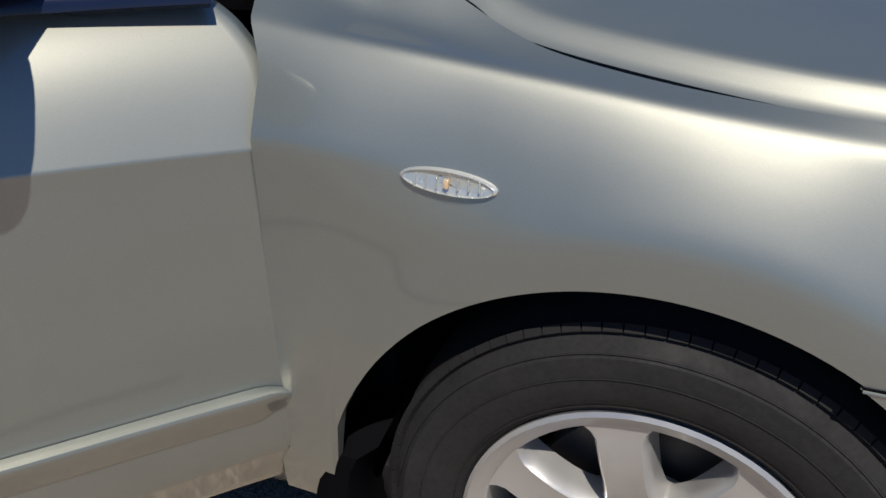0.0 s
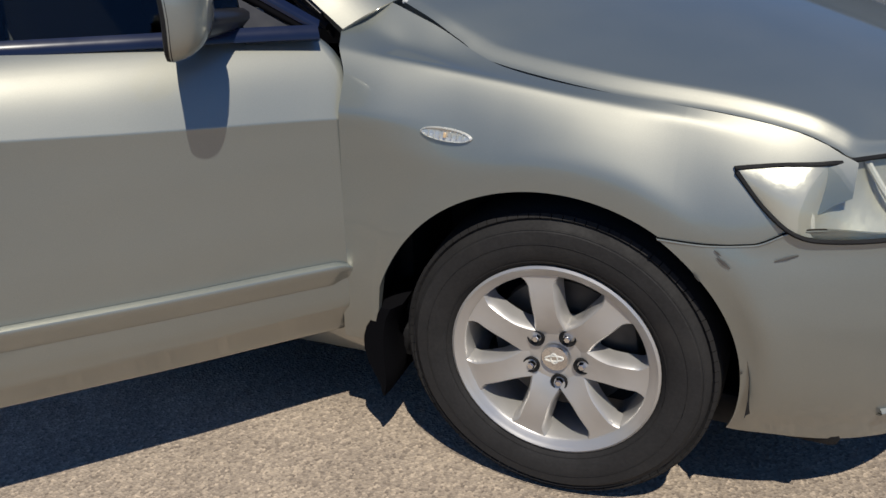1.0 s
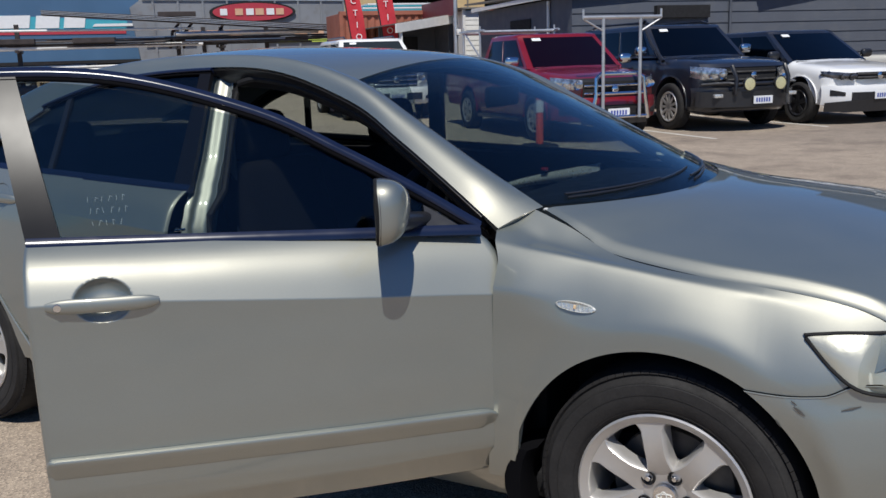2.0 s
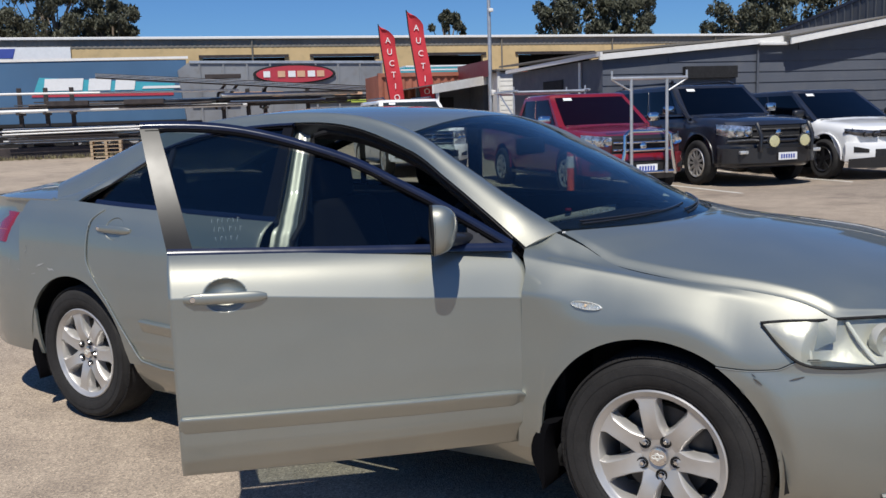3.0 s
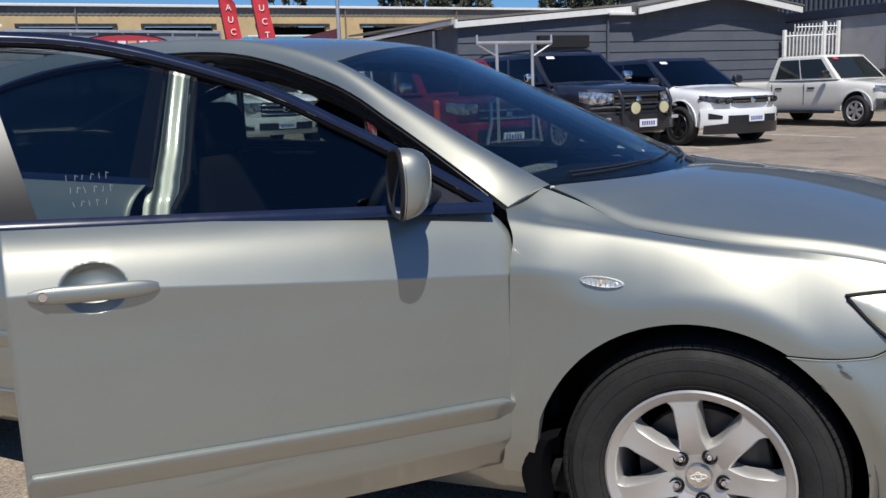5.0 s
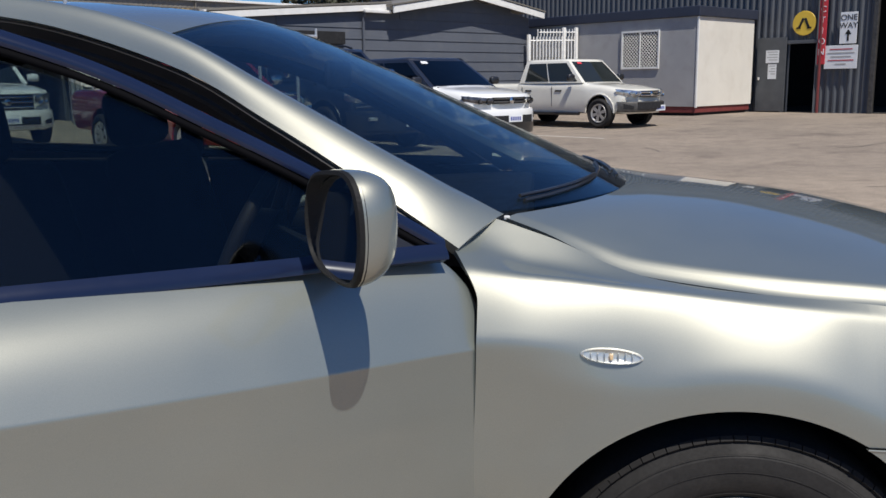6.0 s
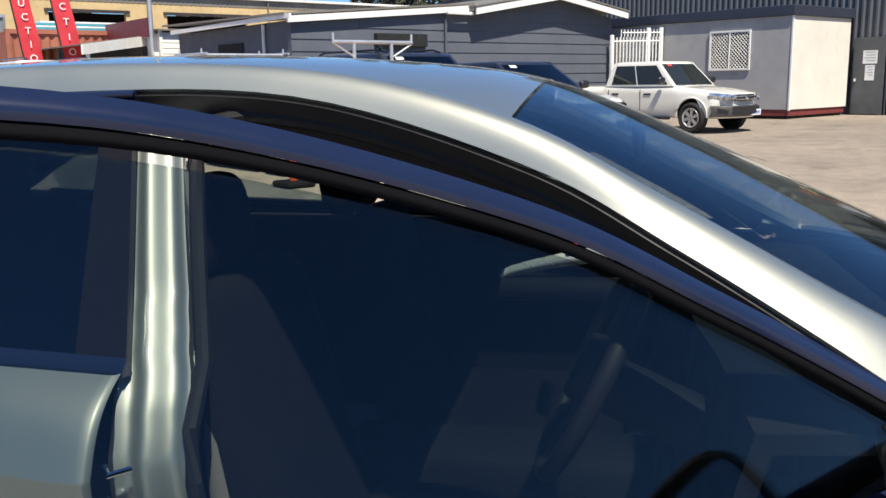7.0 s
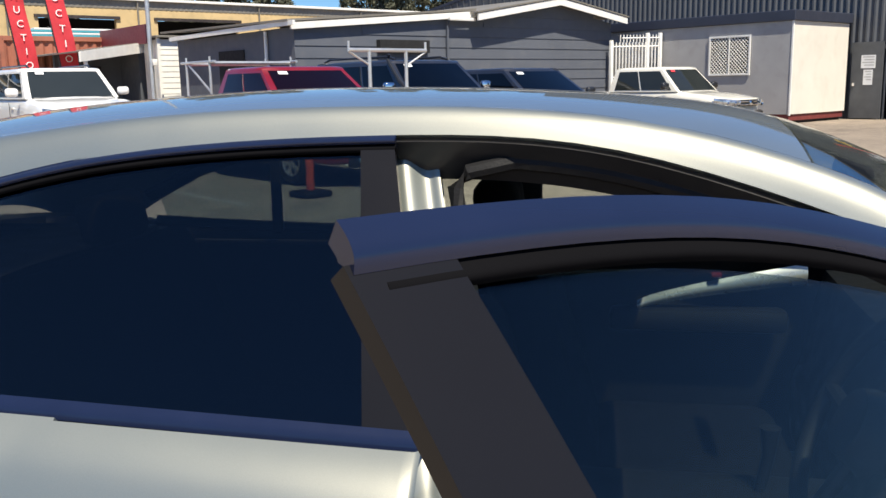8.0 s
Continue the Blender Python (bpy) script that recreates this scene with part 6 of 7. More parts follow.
for k, (x, y, a, n) in enumerate(((1.7, 12.6, 2.4, 10), (4.2, 14.0, 0.3, 16), (3.0, 9.0, 0.1, 14), (-8.0, 5.5, 0.7, 14), (-6.5, 3.2, 0.5, 12), (-1.9, -1.2, 0.35, 10))):
    bm = bmesh.new()
    pts = []
    for i in range(n):
        a += rnd.uniform(-0.35, 0.35)
        x, y = x + 0.22 * math.cos(a), y + 0.22 * math.sin(a)
        q = inv @ Vector((x, y, 0))
        pts.append((x, y, lie(q.x, q.y) + 0.003, a))
    rows = [[(x - w * math.sin(a), y + w * math.cos(a), z), (x + w * math.sin(a), y - w * math.cos(a), z)] for (x, y, z, a), w in [(p, rnd.uniform(0.006, 0.02)) for p in pts]]
    grid_faces(bm, rows)
    tagged(part("crack", bm, DARK_STAIN), "thin dark crack in the bitumen", "crack", "", "structure")

# ---- parked vehicles; x forward from the nose, y to its left, z up ----
def car_paint(name, c, metal=0.2):
    return material(name, c, 0.35, metal, 1.0, vary=0.04, scale=1.5, dirt=(0.25, 0.21, 0.16), dirt_amount=0.08)


PAINT_RED = car_paint("red car paint", (0.21, 0.006, 0.014))
PAINT_NAVY = car_paint("dark blue-black car paint", (0.018, 0.021, 0.032))
PAINT_WHITE = car_paint("white car paint", (0.78, 0.78, 0.77), 0.0)
PAINT_CREAM = car_paint("off-white ute paint", (0.72, 0.70, 0.63), 0.0)
SPOT_LENS = material("yellowish spotlight lens", (0.62, 0.58, 0.34), 0.3, 0.2, 0.6, vary=0.1)
# Noise paints the glints of lamp facets into both colours.
CLEAR_LAMP = material("clear headlamp with painted facets", (0.46, 0.47, 0.48), 0.16, 0.75, 1.0, vary=0.65, scale=16)
SMOKED_LAMP = material("smoked headlamp", (0.10, 0.10, 0.11), 0.12, 0.5, 1.0, vary=0.8, scale=12)
DARK_GLASS = glass("parked car glass", (0.18, 0.20, 0.21))


def vehicle(name, label, u, b, spec):
    L, WD, H, R = spec["L"], spec["W"] / 2, spec["H"], spec["R"]
    top = thing(name, (0, 0, 0), label, spec.get("cat", "car"), "parked vehicles", m=YARD @ Matrix.Translation((u, b, lie(u, b + 1.5))) @ Matrix.Rotation(radians(-90 + spec.get("turn", 0)), 4, "Z"))
    paint = spec["paint"]
    zl = spec.get("low", 0.32)
    hz0, hz1, belt_z = spec["hood0"], spec["hood1"], spec["belt"]
    ws, rf, rr, xr = spec["ws"], spec["rf"], spec["rr"], spec["xr"]
    tray = spec.get("tray")
    snub = lambda y: -0.22 * (y / WD) ** 2 - 0.16 * abs(y / WD) ** 6
    nose_z = hz0 - 0.03
    st = [(0.0, zl + 0.10, nose_z - 0.20, WD * 0.86), (0.0, zl + 0.05, nose_z - 0.13, WD * 0.90), (-0.02, zl + 0.02, nose_z - 0.07, WD * 0.93), (-0.06, zl, nose_z - 0.025, WD * 0.955), (-0.13, zl, nose_z, WD * 0.97), (-0.35, zl, hz0 + 0.015, WD * 0.985), (-0.8, zl, hz0 * 0.45 + hz1 * 0.55 + 0.015, WD), (ws + 0.10, zl, hz1, WD), (ws - 0.05, zl, belt_z, WD)]
    st += [(xr + 0.1, zl, belt_z + 0.02, WD)]
    if tray:
        st += [(xr + 0.02, zl, belt_z + 0.02, WD), (xr - 0.02, zl + 0.05, tray, WD), (-L + 0.1, zl + 0.12, tray, WD), (-L, zl + 0.2, tray - 0.02, WD * 0.97)]
    else:
        st += [(-L + 0.12, zl + 0.05, belt_z + 0.02, WD * 0.98), (-L, zl + 0.15, belt_z - 0.05, WD * 0.9)]
    sx = [-p[0] for p in st[1:]]
    low_of, top_of, wide_of = (table_of(sx, [p[k] for p in st[1:]]) for k in (1, 2, 3))
    arch_r = R * 1.20

    def arch_over(x):
        h = 0.0
        for xa in spec["axles"]:
            d = arch_r ** 2 - (x - xa) ** 2
            h = max(h, R + 0.03 + math.sqrt(d) if d > 0 else 0.0)
        return h
    xs = {0.0, -0.01, -0.02, -0.04, -0.06, -0.09, -0.13, -L} | {round(-q, 3) for q in np.linspace(0.18, L - 0.01, 44)}
    for xa in spec["axles"]:
        xs |= {round(xa + arch_r * math.cos(q), 3) for q in np.linspace(0, math.pi, 17)} | {round(xa + arch_r + 0.004, 3), round(xa - arch_r - 0.004, 3)}
    rows = []
    for x in sorted(xs, reverse=True):
        a, t, w = low_of(-x), top_of(-x), wide_of(-x)
        d = t - a
        sw = 0.012 * sum(math.exp(-((x - xa) / (R * 1.5)) ** 4) for xa in spec["axles"])
        half = [(0.0, a), (w * 0.8, a), (w * 0.955, a + 0.03), (w * 0.985, a + 0.12), (w + sw, a + 0.30 * d), (w + sw, a + 0.46 * d), (w * 0.995 + sw, a + 0.60 * d), (w * 0.992, a + 0.72 * d), (w * 0.985, a + 0.80 * d), (w * 0.965, a + 0.88 * d), (w * 0.935, a + 0.945 * d), (w * 0.88, t - 0.008), (w * 0.78, t + 0.010), (w * 0.66, t + 0.010), (w * 0.4, t + 0.022), (0.0, t + 0.03)]
        over = arch_over(x)
        half = [(y, max(z, over)) for y, z in half]
        bend = max(0.0, 1 + x / 0.9) ** 1.5
        rows.append([(x + snub(y) * bend, y, z) for y, z in half] + [(x + snub(y) * bend, -y, z) for y, z in half[-2:0:-1]])
    bm = bmesh.new()
    vs = grid_faces(bm, rows, cyclic=True)
    bm.faces.new(vs[0])
    bm.faces.new(vs[-1])
    bmesh.ops.recalc_face_normals(bm, faces=bm.faces)
    body = part("body", bm, paint, top, angle=50)
    wb, wr = WD * 0.955, spec.get("roofw", WD * 0.80)

    def cab(s, h, off=0.0):
        xf, xb = ws + (rf - ws) * h, xr + (rr - xr) * h
        w = wb + (wr - wb) * h ** 1.15
        z = belt_z - 0.02 + (H - belt_z) * h
        k, q = int(s) % 4, s - int(s)
        bow = 0.10 * (1 - h * 0.5)
        if k == 0:
            return (xf + bow * (1 - (2 * q - 1) ** 2) - 0.05 + off, w * (2 * q - 1), z + off * 0.5)
        if k == 1:
            return (xf - 0.05 + (xb + 0.03 - xf + 0.05) * q, w + off + 0.02 * math.sin(math.pi * q), z)
        if k == 2:
            return (xb + 0.03 - 0.05 * (1 - (2 * q - 1) ** 2) - off, -w * (2 * q - 1), z)
        return (xb + 0.03 + (xf - 0.05 - xb - 0.03) * q, -w - off - 0.02 * math.sin(math.pi * q), z)
    ss = [i / 6 for i in range(24)]
    rows = [[cab(q, h) for q in ss] for h in (0, 0.25, 0.5, 0.75, 0.92)]
    cx = (rf + rr) / 2
    for a in (25, 50, 72, 90):
        row = []
        for q in ss:
            p = Vector(cab(q, 0.92))
            inn = Vector((cx - p.x, -p.y, 0)).normalized() * 0.15 * (1 - math.cos(radians(a)))
            row.append((p.x + inn.x, p.y + inn.y, p.z + (H - p.z) * math.sin(radians(a)) ** 0.9))
        rows.append(row)
    bm = bmesh.new()
    vs = grid_faces(bm, rows, cyclic=True)
    c = bm.verts.new((cx, 0, H + 0.015))
    for i in range(24):
        bm.faces.new((vs[-1][i], vs[-1][(i + 1) % 24], c))
    bmesh.ops.recalc_face_normals(bm, faces=bm.faces)
    cabin = part("cabin", bm, spec.get("roof_paint", paint), top, angle=50)
    mid = ((ws + xr) / 2, 0, belt_z)

    def window(nm, s0, s1, h0, h1, mat=None, lean0=0.0, lean1=0.0):
        return part(nm, sheet(lambda p, q: cab(s0 + (s1 - s0) * p + (lean0 * (1 - p) + lean1 * p) * (q - 0.5), h0 + (h1 - h0) * q, 0.008), 8, 6, 0.012, inside=mid), mat or DARK_GLASS, cabin)
    window("windscreen", 0.06, 0.94, 0.03, 0.91)
    for sd in (1, 3):
        cuts = spec["cuts"]
        for i in range(len(cuts) - 1):
            a, e = cuts[i] + 0.012, cuts[i + 1] - 0.012
            if sd == 3:
                a, e = 1 - e, 1 - a
            window("side_window", sd + a, sd + e, 0.08, 0.86)
    window("back_window", 2.1, 2.9, 0.15, 0.88)
    part("sticker", sheet(lambda p, q: cab(0.15 + 0.10 * p, 0.80 + 0.08 * q, 0.022), 3, 3, 0.003, inside=mid), spec.get("sticker", PRINT_WHITE), cabin)
    # door seams and handles
    for sgn in (1, -1):
        for xd in spec["doors"]:
            part("door_seam", boxed(xd - 0.006, xd + 0.006, sgn * WD - 0.004, sgn * WD + 0.004, zl + 0.16, belt_z - 0.1), BLACKISH, body, smooth=False)
            part("door_handle", boxed(xd + 0.10, xd + 0.30, sgn * WD - 0.01, sgn * WD + 0.03, belt_z - 0.22, belt_z - 0.18, 0.01), spec.get("handle", paint), body)
        m = spec.get("mirror", paint)
        part("wing_mirror", boxed(ws - 0.32, ws - 0.20, sgn * (WD + 0.14) - 0.12, sgn * (WD + 0.14) + 0.12, belt_z + 0.03, belt_z + 0.19, 0.055, 3), m, top)
        part("side_step", boxed(spec["axles"][1] + 0.6, spec["axles"][0] - 0.6, sgn * (WD - 0.02) - 0.07, sgn * (WD - 0.02) + 0.05, zl - 0.04, zl + 0.03, 0.02), BLACK_TRIM, top)
    # wheels
    for xa in spec["axles"]:
        for sgn in (1, -1):
            ya = sgn * (WD + 0.012)
            liner = []
            for q in np.linspace(0, math.pi, 15):
                liner.append([(xa + k * arch_r * math.cos(q), sgn * (WD - 0.03 - dy), R + 0.03 + k * arch_r * math.sin(q)) for k, dy in ((0.985, 0.0), (0.985, 0.42), (0.2, 0.43))])
            bm = bmesh.new()
            grid_faces(bm, liner)
            part("wheel_arch", bm, BLACKISH, body)
            rim_pts = [(xa + R * 1.215 * math.cos(q), ya - sgn * 0.012, R + 0.03 + R * 1.215 * math.sin(q)) for q in np.linspace(-0.06, math.pi + 0.06, 22)]
            part("arch_flare", tube(bmesh.new(), rim_pts, spec.get("flare_r", 0.014), 8), spec.get("flare", paint), body)
            bm = bmesh.new()
            rim = R * 0.66
            y0 = ya + sgn * 0.012
            o = sgn * 0.02
            revolve(bm, [(rim, 0.0), (rim * 0.95, o), (rim * 0.88, o * 0.6), (rim * 0.80, -o * 0.8)], 28, "y", (xa, y0, R))
            for k in range(spec.get("spokes", 6)):
                a = 2 * math.pi * k / spec.get("spokes", 6) + 0.3
                w = rim * min(0.16, 0.95 / spec.get("spokes", 6))
                ca, sa = math.cos(a), math.sin(a)
                slab(bm, [(xa + r * ca - s * w * sa * (0.7 + 0.5 * r / rim), y0 - o * 0.3, R + r * sa + s * w * ca * (0.7 + 0.5 * r / rim)) for r, s in ((0.0, -1), (rim * 0.92, -1), (rim * 0.92, 1), (0.0, 1))], (0, o * 0.9, 0))
            wheel = part("wheel", bm, spec.get("rim", ALLOY), top)
            bm = bmesh.new()
            revolve(bm, [(0.0, -o * 0.5), (rim, -o * 0.5), (rim * 1.02, o * 0.4), (R * 0.86, o * 1.4), (R * 0.96, o * 0.6), (R, -o * 0.6), (R, -sgn * 0.18), (R * 0.8, -sgn * 0.2)], 32, "y", (xa, y0, R))
            part("tyre", bm, TYRE, wheel)
    # nose
    g = spec["grille"]
    fx = lambda y, z, out: snub(y) + out - 0.06 * max(0.0, (z - nose_z + 0.10) / 0.10) ** 2
    gm = (g[1] + g[2]) / 2
    gr = part("grille", sheet(lambda p, q: (fx((2 * p - 1) * g[0], gm, 0.012), (2 * p - 1) * g[0], g[1] + (g[2] - g[1]) * q), 14, 4, 0.04, inside=(-1.5, 0, 0.7)), BLACKISH, top)
    for k in range(g[3]):
        z = g[1] + (g[2] - g[1]) * (k + 0.5) / g[3]
        part("grille_bar", sheet(lambda p, q: (fx((2 * p - 1) * g[0] * 0.97, z, 0.030 + 0.008 * math.sin(math.pi * q)), (2 * p - 1) * g[0] * 0.97, z - 0.016 + 0.032 * q), 14, 4, 0.012, inside=(-1.5, 0, 0.7)), spec.get("bar", CHROME), gr)
    part("grille_badge", revolve(bmesh.new(), [(0.0, 0.012), (0.05, 0.010), (0.062, 0.0), (0.062, -0.02)], 18, "x", (0.04, 0, gm)), CHROME, gr)
    part("bonnet_edge", sheet(lambda p, q: (fx((2 * p - 1) * WD * 0.88, nose_z - 0.10, 0.012 - 0.07 * q), (2 * p - 1) * WD * 0.88, nose_z - 0.055 + 0.062 * q), 20, 4, 0.008, inside=(-1.5, 0, 0.5)), spec.get("edge", paint), top)
    bp = spec["bumper"]
    bump_x = lambda p, q: 0.07 - 0.16 * abs(2 * p - 1) ** 2 - 0.26 * abs(2 * p - 1) ** 5 + 0.03 * math.sin(math.pi * q) ** 0.6
    bpr = part("front_bumper", sheet(lambda p, q: (bump_x(p, q), (2 * p - 1) * WD * 1.0, bp[0] + (bp[1] - bp[0]) * q), 30, 9, 0.08, inside=(-1.5, 0, 0.5)), spec.get("bumper_paint", paint), top)
    part("lower_grille", sheet(lambda p, q: (bump_x(0.5 + (p - 0.5) * 0.62, 0.5) + 0.008, (2 * p - 1) * WD * 0.62, bp[0] + 0.07 + 0.15 * q), 14, 3, 0.02, inside=(-1.5, 0, 0.5)), BLACKISH, bpr)
    if spec.get("skirt"):
        k0, k1, half = spec["skirt"]
        part("lower_skirt", sheet(lambda p, q: (bump_x(0.5 + (p - 0.5) * half, 0.5) + 0.010 - 0.02 * (1 - q), (2 * p - 1) * WD * half, k0 + (k1 - k0) * q - 0.05 * abs(2 * p - 1) ** 3 * q), 24, 5, 0.03, inside=(-1.5, 0, 0.5)), BLACK_TRIM, bpr)
    for sgn in (1, -1):
        span = WD * 0.985 - g[0] - 0.03
        lamp_low = lambda p: spec["lamp"][0] + 0.05 * (1 - p) ** 2 + 0.09 * p ** 3
        lamp_top = lambda p: spec["lamp"][1] + 0.035 * p - 0.02 * (1 - p)
        hl_ = part("headlamp", sheet(lambda p, q: (fx(g[0] + 0.03 + span * p, 0.5, 0.062 - 0.10 * p * p + 0.02 * math.sin(math.pi * q)), sgn * (g[0] + 0.03 + span * p), lamp_low(p) + (lamp_top(p) - lamp_low(p)) * q), 14, 8, 0.03, inside=(-1.5, 0, 0.7)), spec.get("lamp_mat", CLEAR_LAMP), top)
        for dy, rr_ in ((0.11, 0.062), (0.25, 0.05)):
            y = g[0] + dy
            part("lamp_unit", revolve(bmesh.new(), [(0.0, -0.004), (rr_ * 0.5, 0.0), (rr_ * 0.8, 0.012), (rr_, 0.016), (rr_, -0.02)], 16, "x", (fx(y, 0.5, 0.072 - 0.10 * (dy / (WD * 0.985 - g[0])) ** 2), sgn * y, (spec["lamp"][0] * 0.55 + spec["lamp"][1] * 0.45))), BLACKISH if spec.get("dark_lamp") else CHROME, hl_)
        part("fog_lamp", sheet(lambda p, q: (bump_x(0.5 + sgn * (0.36 + 0.10 * p), 0.5) + 0.008, sgn * WD * (0.72 + 0.20 * p), spec.get("fog_z", bp[0] + 0.08) + 0.11 * q * (0.55 + 0.45 * p)), 6, 4, 0.02, inside=(-1.5, 0, 0.5)), BLACKISH, bpr)
    pz_ = spec.get("plate_z", bp[0] + 0.28)
    py = spec.get("plate_y", 0.0)
    px = spec.get("plate_x", 0.115)
    pl = part("number_plate", boxed(px - 0.012, px, py - 0.19, py + 0.19, pz_ - 0.065, pz_ + 0.065, 0.004), PRINT_WHITE, top, smooth=False)
    for k in range(6):
        part("text_bar", boxed(px, px + 0.004, py - 0.145 + 0.05 * k, py - 0.115 + 0.05 * k, pz_ - 0.035, pz_ + 0.035), PRINT_BLUE, pl, smooth=False)
    part("bonnet_seam", boxed(ws + 0.02, ws + 0.04, -WD * 0.85, WD * 0.85, hz1 + 0.0, hz1 + 0.035, 0.004), BLACK_TRIM, body)
    return top


red = vehicle("pickup_truck", "red dual-cab pickup with chrome bull bar and ladder racks", 6.10, 10.85, dict(
    L=5.35, W=1.87, H=1.74, R=0.37, paint=PAINT_RED, hood0=1.02, hood1=1.13, belt=1.17, ws=-1.25, rf=-2.0, rr=-3.2, xr=-3.42, tray=1.15, cuts=(0.04, 0.47, 0.90), doors=(-2.35, -3.3), axles=(-0.92, -4.0),
    grille=(0.52, 0.70, 0.94, 2), bumper=(0.36, 0.70), lamp=(0.80, 0.99), cat="pickup truck", mirror=CHROME, edge=BLACK_TRIM, skirt=(0.28, 0.56, 0.62), plate_z=0.46, plate_x=0.16))
bar = part("bull_bar", tube(bmesh.new(), [(0.17, -0.50, 0.36), (0.20, -0.44, 0.7), (0.17, -0.40, 1.0), (0.16, -0.32, 1.06), (0.16, 0.32, 1.06), (0.17, 0.40, 1.0), (0.20, 0.44, 0.7), (0.17, 0.50, 0.36)], 0.034, 10), CHROME, red, "chrome loop bull bar")
for z in (0.40, 0.76):
    part("bar_rail", tube(bmesh.new(), [(0.19, -0.46, z), (0.19, 0.46, z)], 0.026, 8), CHROME, bar)
rack = part("ladder_rack", tube(bmesh.new(), [(0.24, -0.675, 1.90), (0.24, 0.675, 1.90)], 0.028, 8), STEEL, red, "galvanised ladder rack")
for y in (-0.33, 0.31):
    part("rack_post", tube(bmesh.new(), [(0.24, y, 0.38), (0.24, y, 1.90)], 0.026, 8), STEEL, rack)
for y in (-0.67, 0.67):
    part("rack_stop", tube(bmesh.new(), [(0.24, y, 1.88), (0.24, y, 2.02)], 0.018, 8), STEEL, rack)
    part("rack_brace", tube(bmesh.new(), [(0.24, y, 1.88), (0.24, y * 0.5, 1.70)], 0.014, 6), STEEL, rack)
rear_rack = part("ladder_rack", tube(bmesh.new(), [(-3.7, -0.80, 1.84), (-3.7, 0.80, 1.84)], 0.03, 8), STEEL, red, "galvanised rear ladder rack")
part("rack_bar", tube(bmesh.new(), [(-4.6, -0.80, 1.84), (-4.6, 0.80, 1.84)], 0.03, 8), STEEL, rear_rack)
for y in (-0.78, 0.78):
    for x in (-3.7, -4.6):
        part("rack_post", tube(bmesh.new(), [(x, y, 1.1), (x, y, 1.84)], 0.024, 8), STEEL, rear_rack)
        part("rack_stop", tube(bmesh.new(), [(x, y, 1.84), (x, y, 1.95)], 0.018, 8), STEEL, rear_rack)
    part("rack_brace", tube(bmesh.new(), [(-3.7, y, 1.35), (-4.5, y, 1.82)], 0.018, 6), STEEL, rear_rack)
    part("rack_rail", tube(bmesh.new(), [(-3.5, y, 1.86), (-4.8, y, 1.86)], 0.024, 8), STEEL, rear_rack)

nis = vehicle("off_road_wagon", "dark blue-black off-road wagon with steel bull bar and spotlights", 8.97, 11.2, dict(
    L=5.1, W=2.0, H=1.86, R=0.41, paint=PAINT_NAVY, hood0=1.16, hood1=1.24, belt=1.28, ws=-1.45, rf=-2.1, rr=-4.5, xr=-4.9, cuts=(0.04, 0.36, 0.66, 0.95), doors=(-2.55, -3.6), axles=(-0.95, -3.95),
    grille=(0.50, 0.80, 1.06, 2), bumper=(0.40, 0.74), lamp=(0.84, 1.07), bumper_paint=BLACK_TRIM, mirror=CHROME, flare=BLACK_TRIM, spokes=11, plate_z=0.53, plate_x=0.30, bar=DARK_METAL))
nb = part("bull_bar", sheet(lambda p, q: (0.26 - 0.46 * abs(2 * p - 1) ** 3, (2 * p - 1) * 1.0, 0.42 + 0.26 * q), 24, 5, 0.10, inside=(-2, 0, 0.5)), BLACK_TRIM, nis, "black steel bull bar")
for y in (-0.52, 0.52):
    part("bar_hoop", tube(bmesh.new(), [(0.24, y, 0.62), (0.26, y, 0.9), (0.14, y * 1.02, 1.10)], 0.036, 8), BLACK_TRIM, nb)
part("bar_rail", tube(bmesh.new(), [(-0.10, -0.95, 0.80), (0.16, -0.6, 0.82), (0.25, -0.5, 0.80), (0.25, 0.5, 0.80), (0.16, 0.6, 0.82), (-0.10, 0.95, 0.80)], 0.028, 8), BLACK_TRIM, nb)
for y in (-0.30, 0.32):
    sp = part("spot_lamp", revolve(bmesh.new(), [(0.0, -0.10), (0.08, -0.08), (0.115, -0.01), (0.12, 0.02), (0.105, 0.03)], 24, "x", (0.30, y, 0.80)), BLACK_TRIM, nis, "round spotlight on the bull bar")
    part("lamp_lens", revolve(bmesh.new(), [(0.0, 0.024), (0.06, 0.024), (0.106, 0.018)], 24, "x", (0.305, y, 0.80)), SPOT_LENS, sp)
for y in (-0.74, 0.74):
    part("marker_lamp", boxed(0.05, 0.12, y - 0.09, y + 0.09, 0.58, 0.64, 0.01), LAMP_SILVER, nb)
for y in (-0.62, 0.62):
    part("roof_rail", tube(bmesh.new(), [(-2.2, y, 1.87), (-2.4, y, 1.92), (-4.3, y, 1.92), (-4.5, y, 1.87)], 0.022, 6), BLACK_TRIM, nis)
part("snorkel", tube(bmesh.new(), [(-1.2, -1.0, 1.2), (-1.7, -0.93, 1.5), (-2.1, -0.86, 1.86), (-2.05, -0.86, 1.95)], 0.035, 8), BLACK_TRIM, nis)

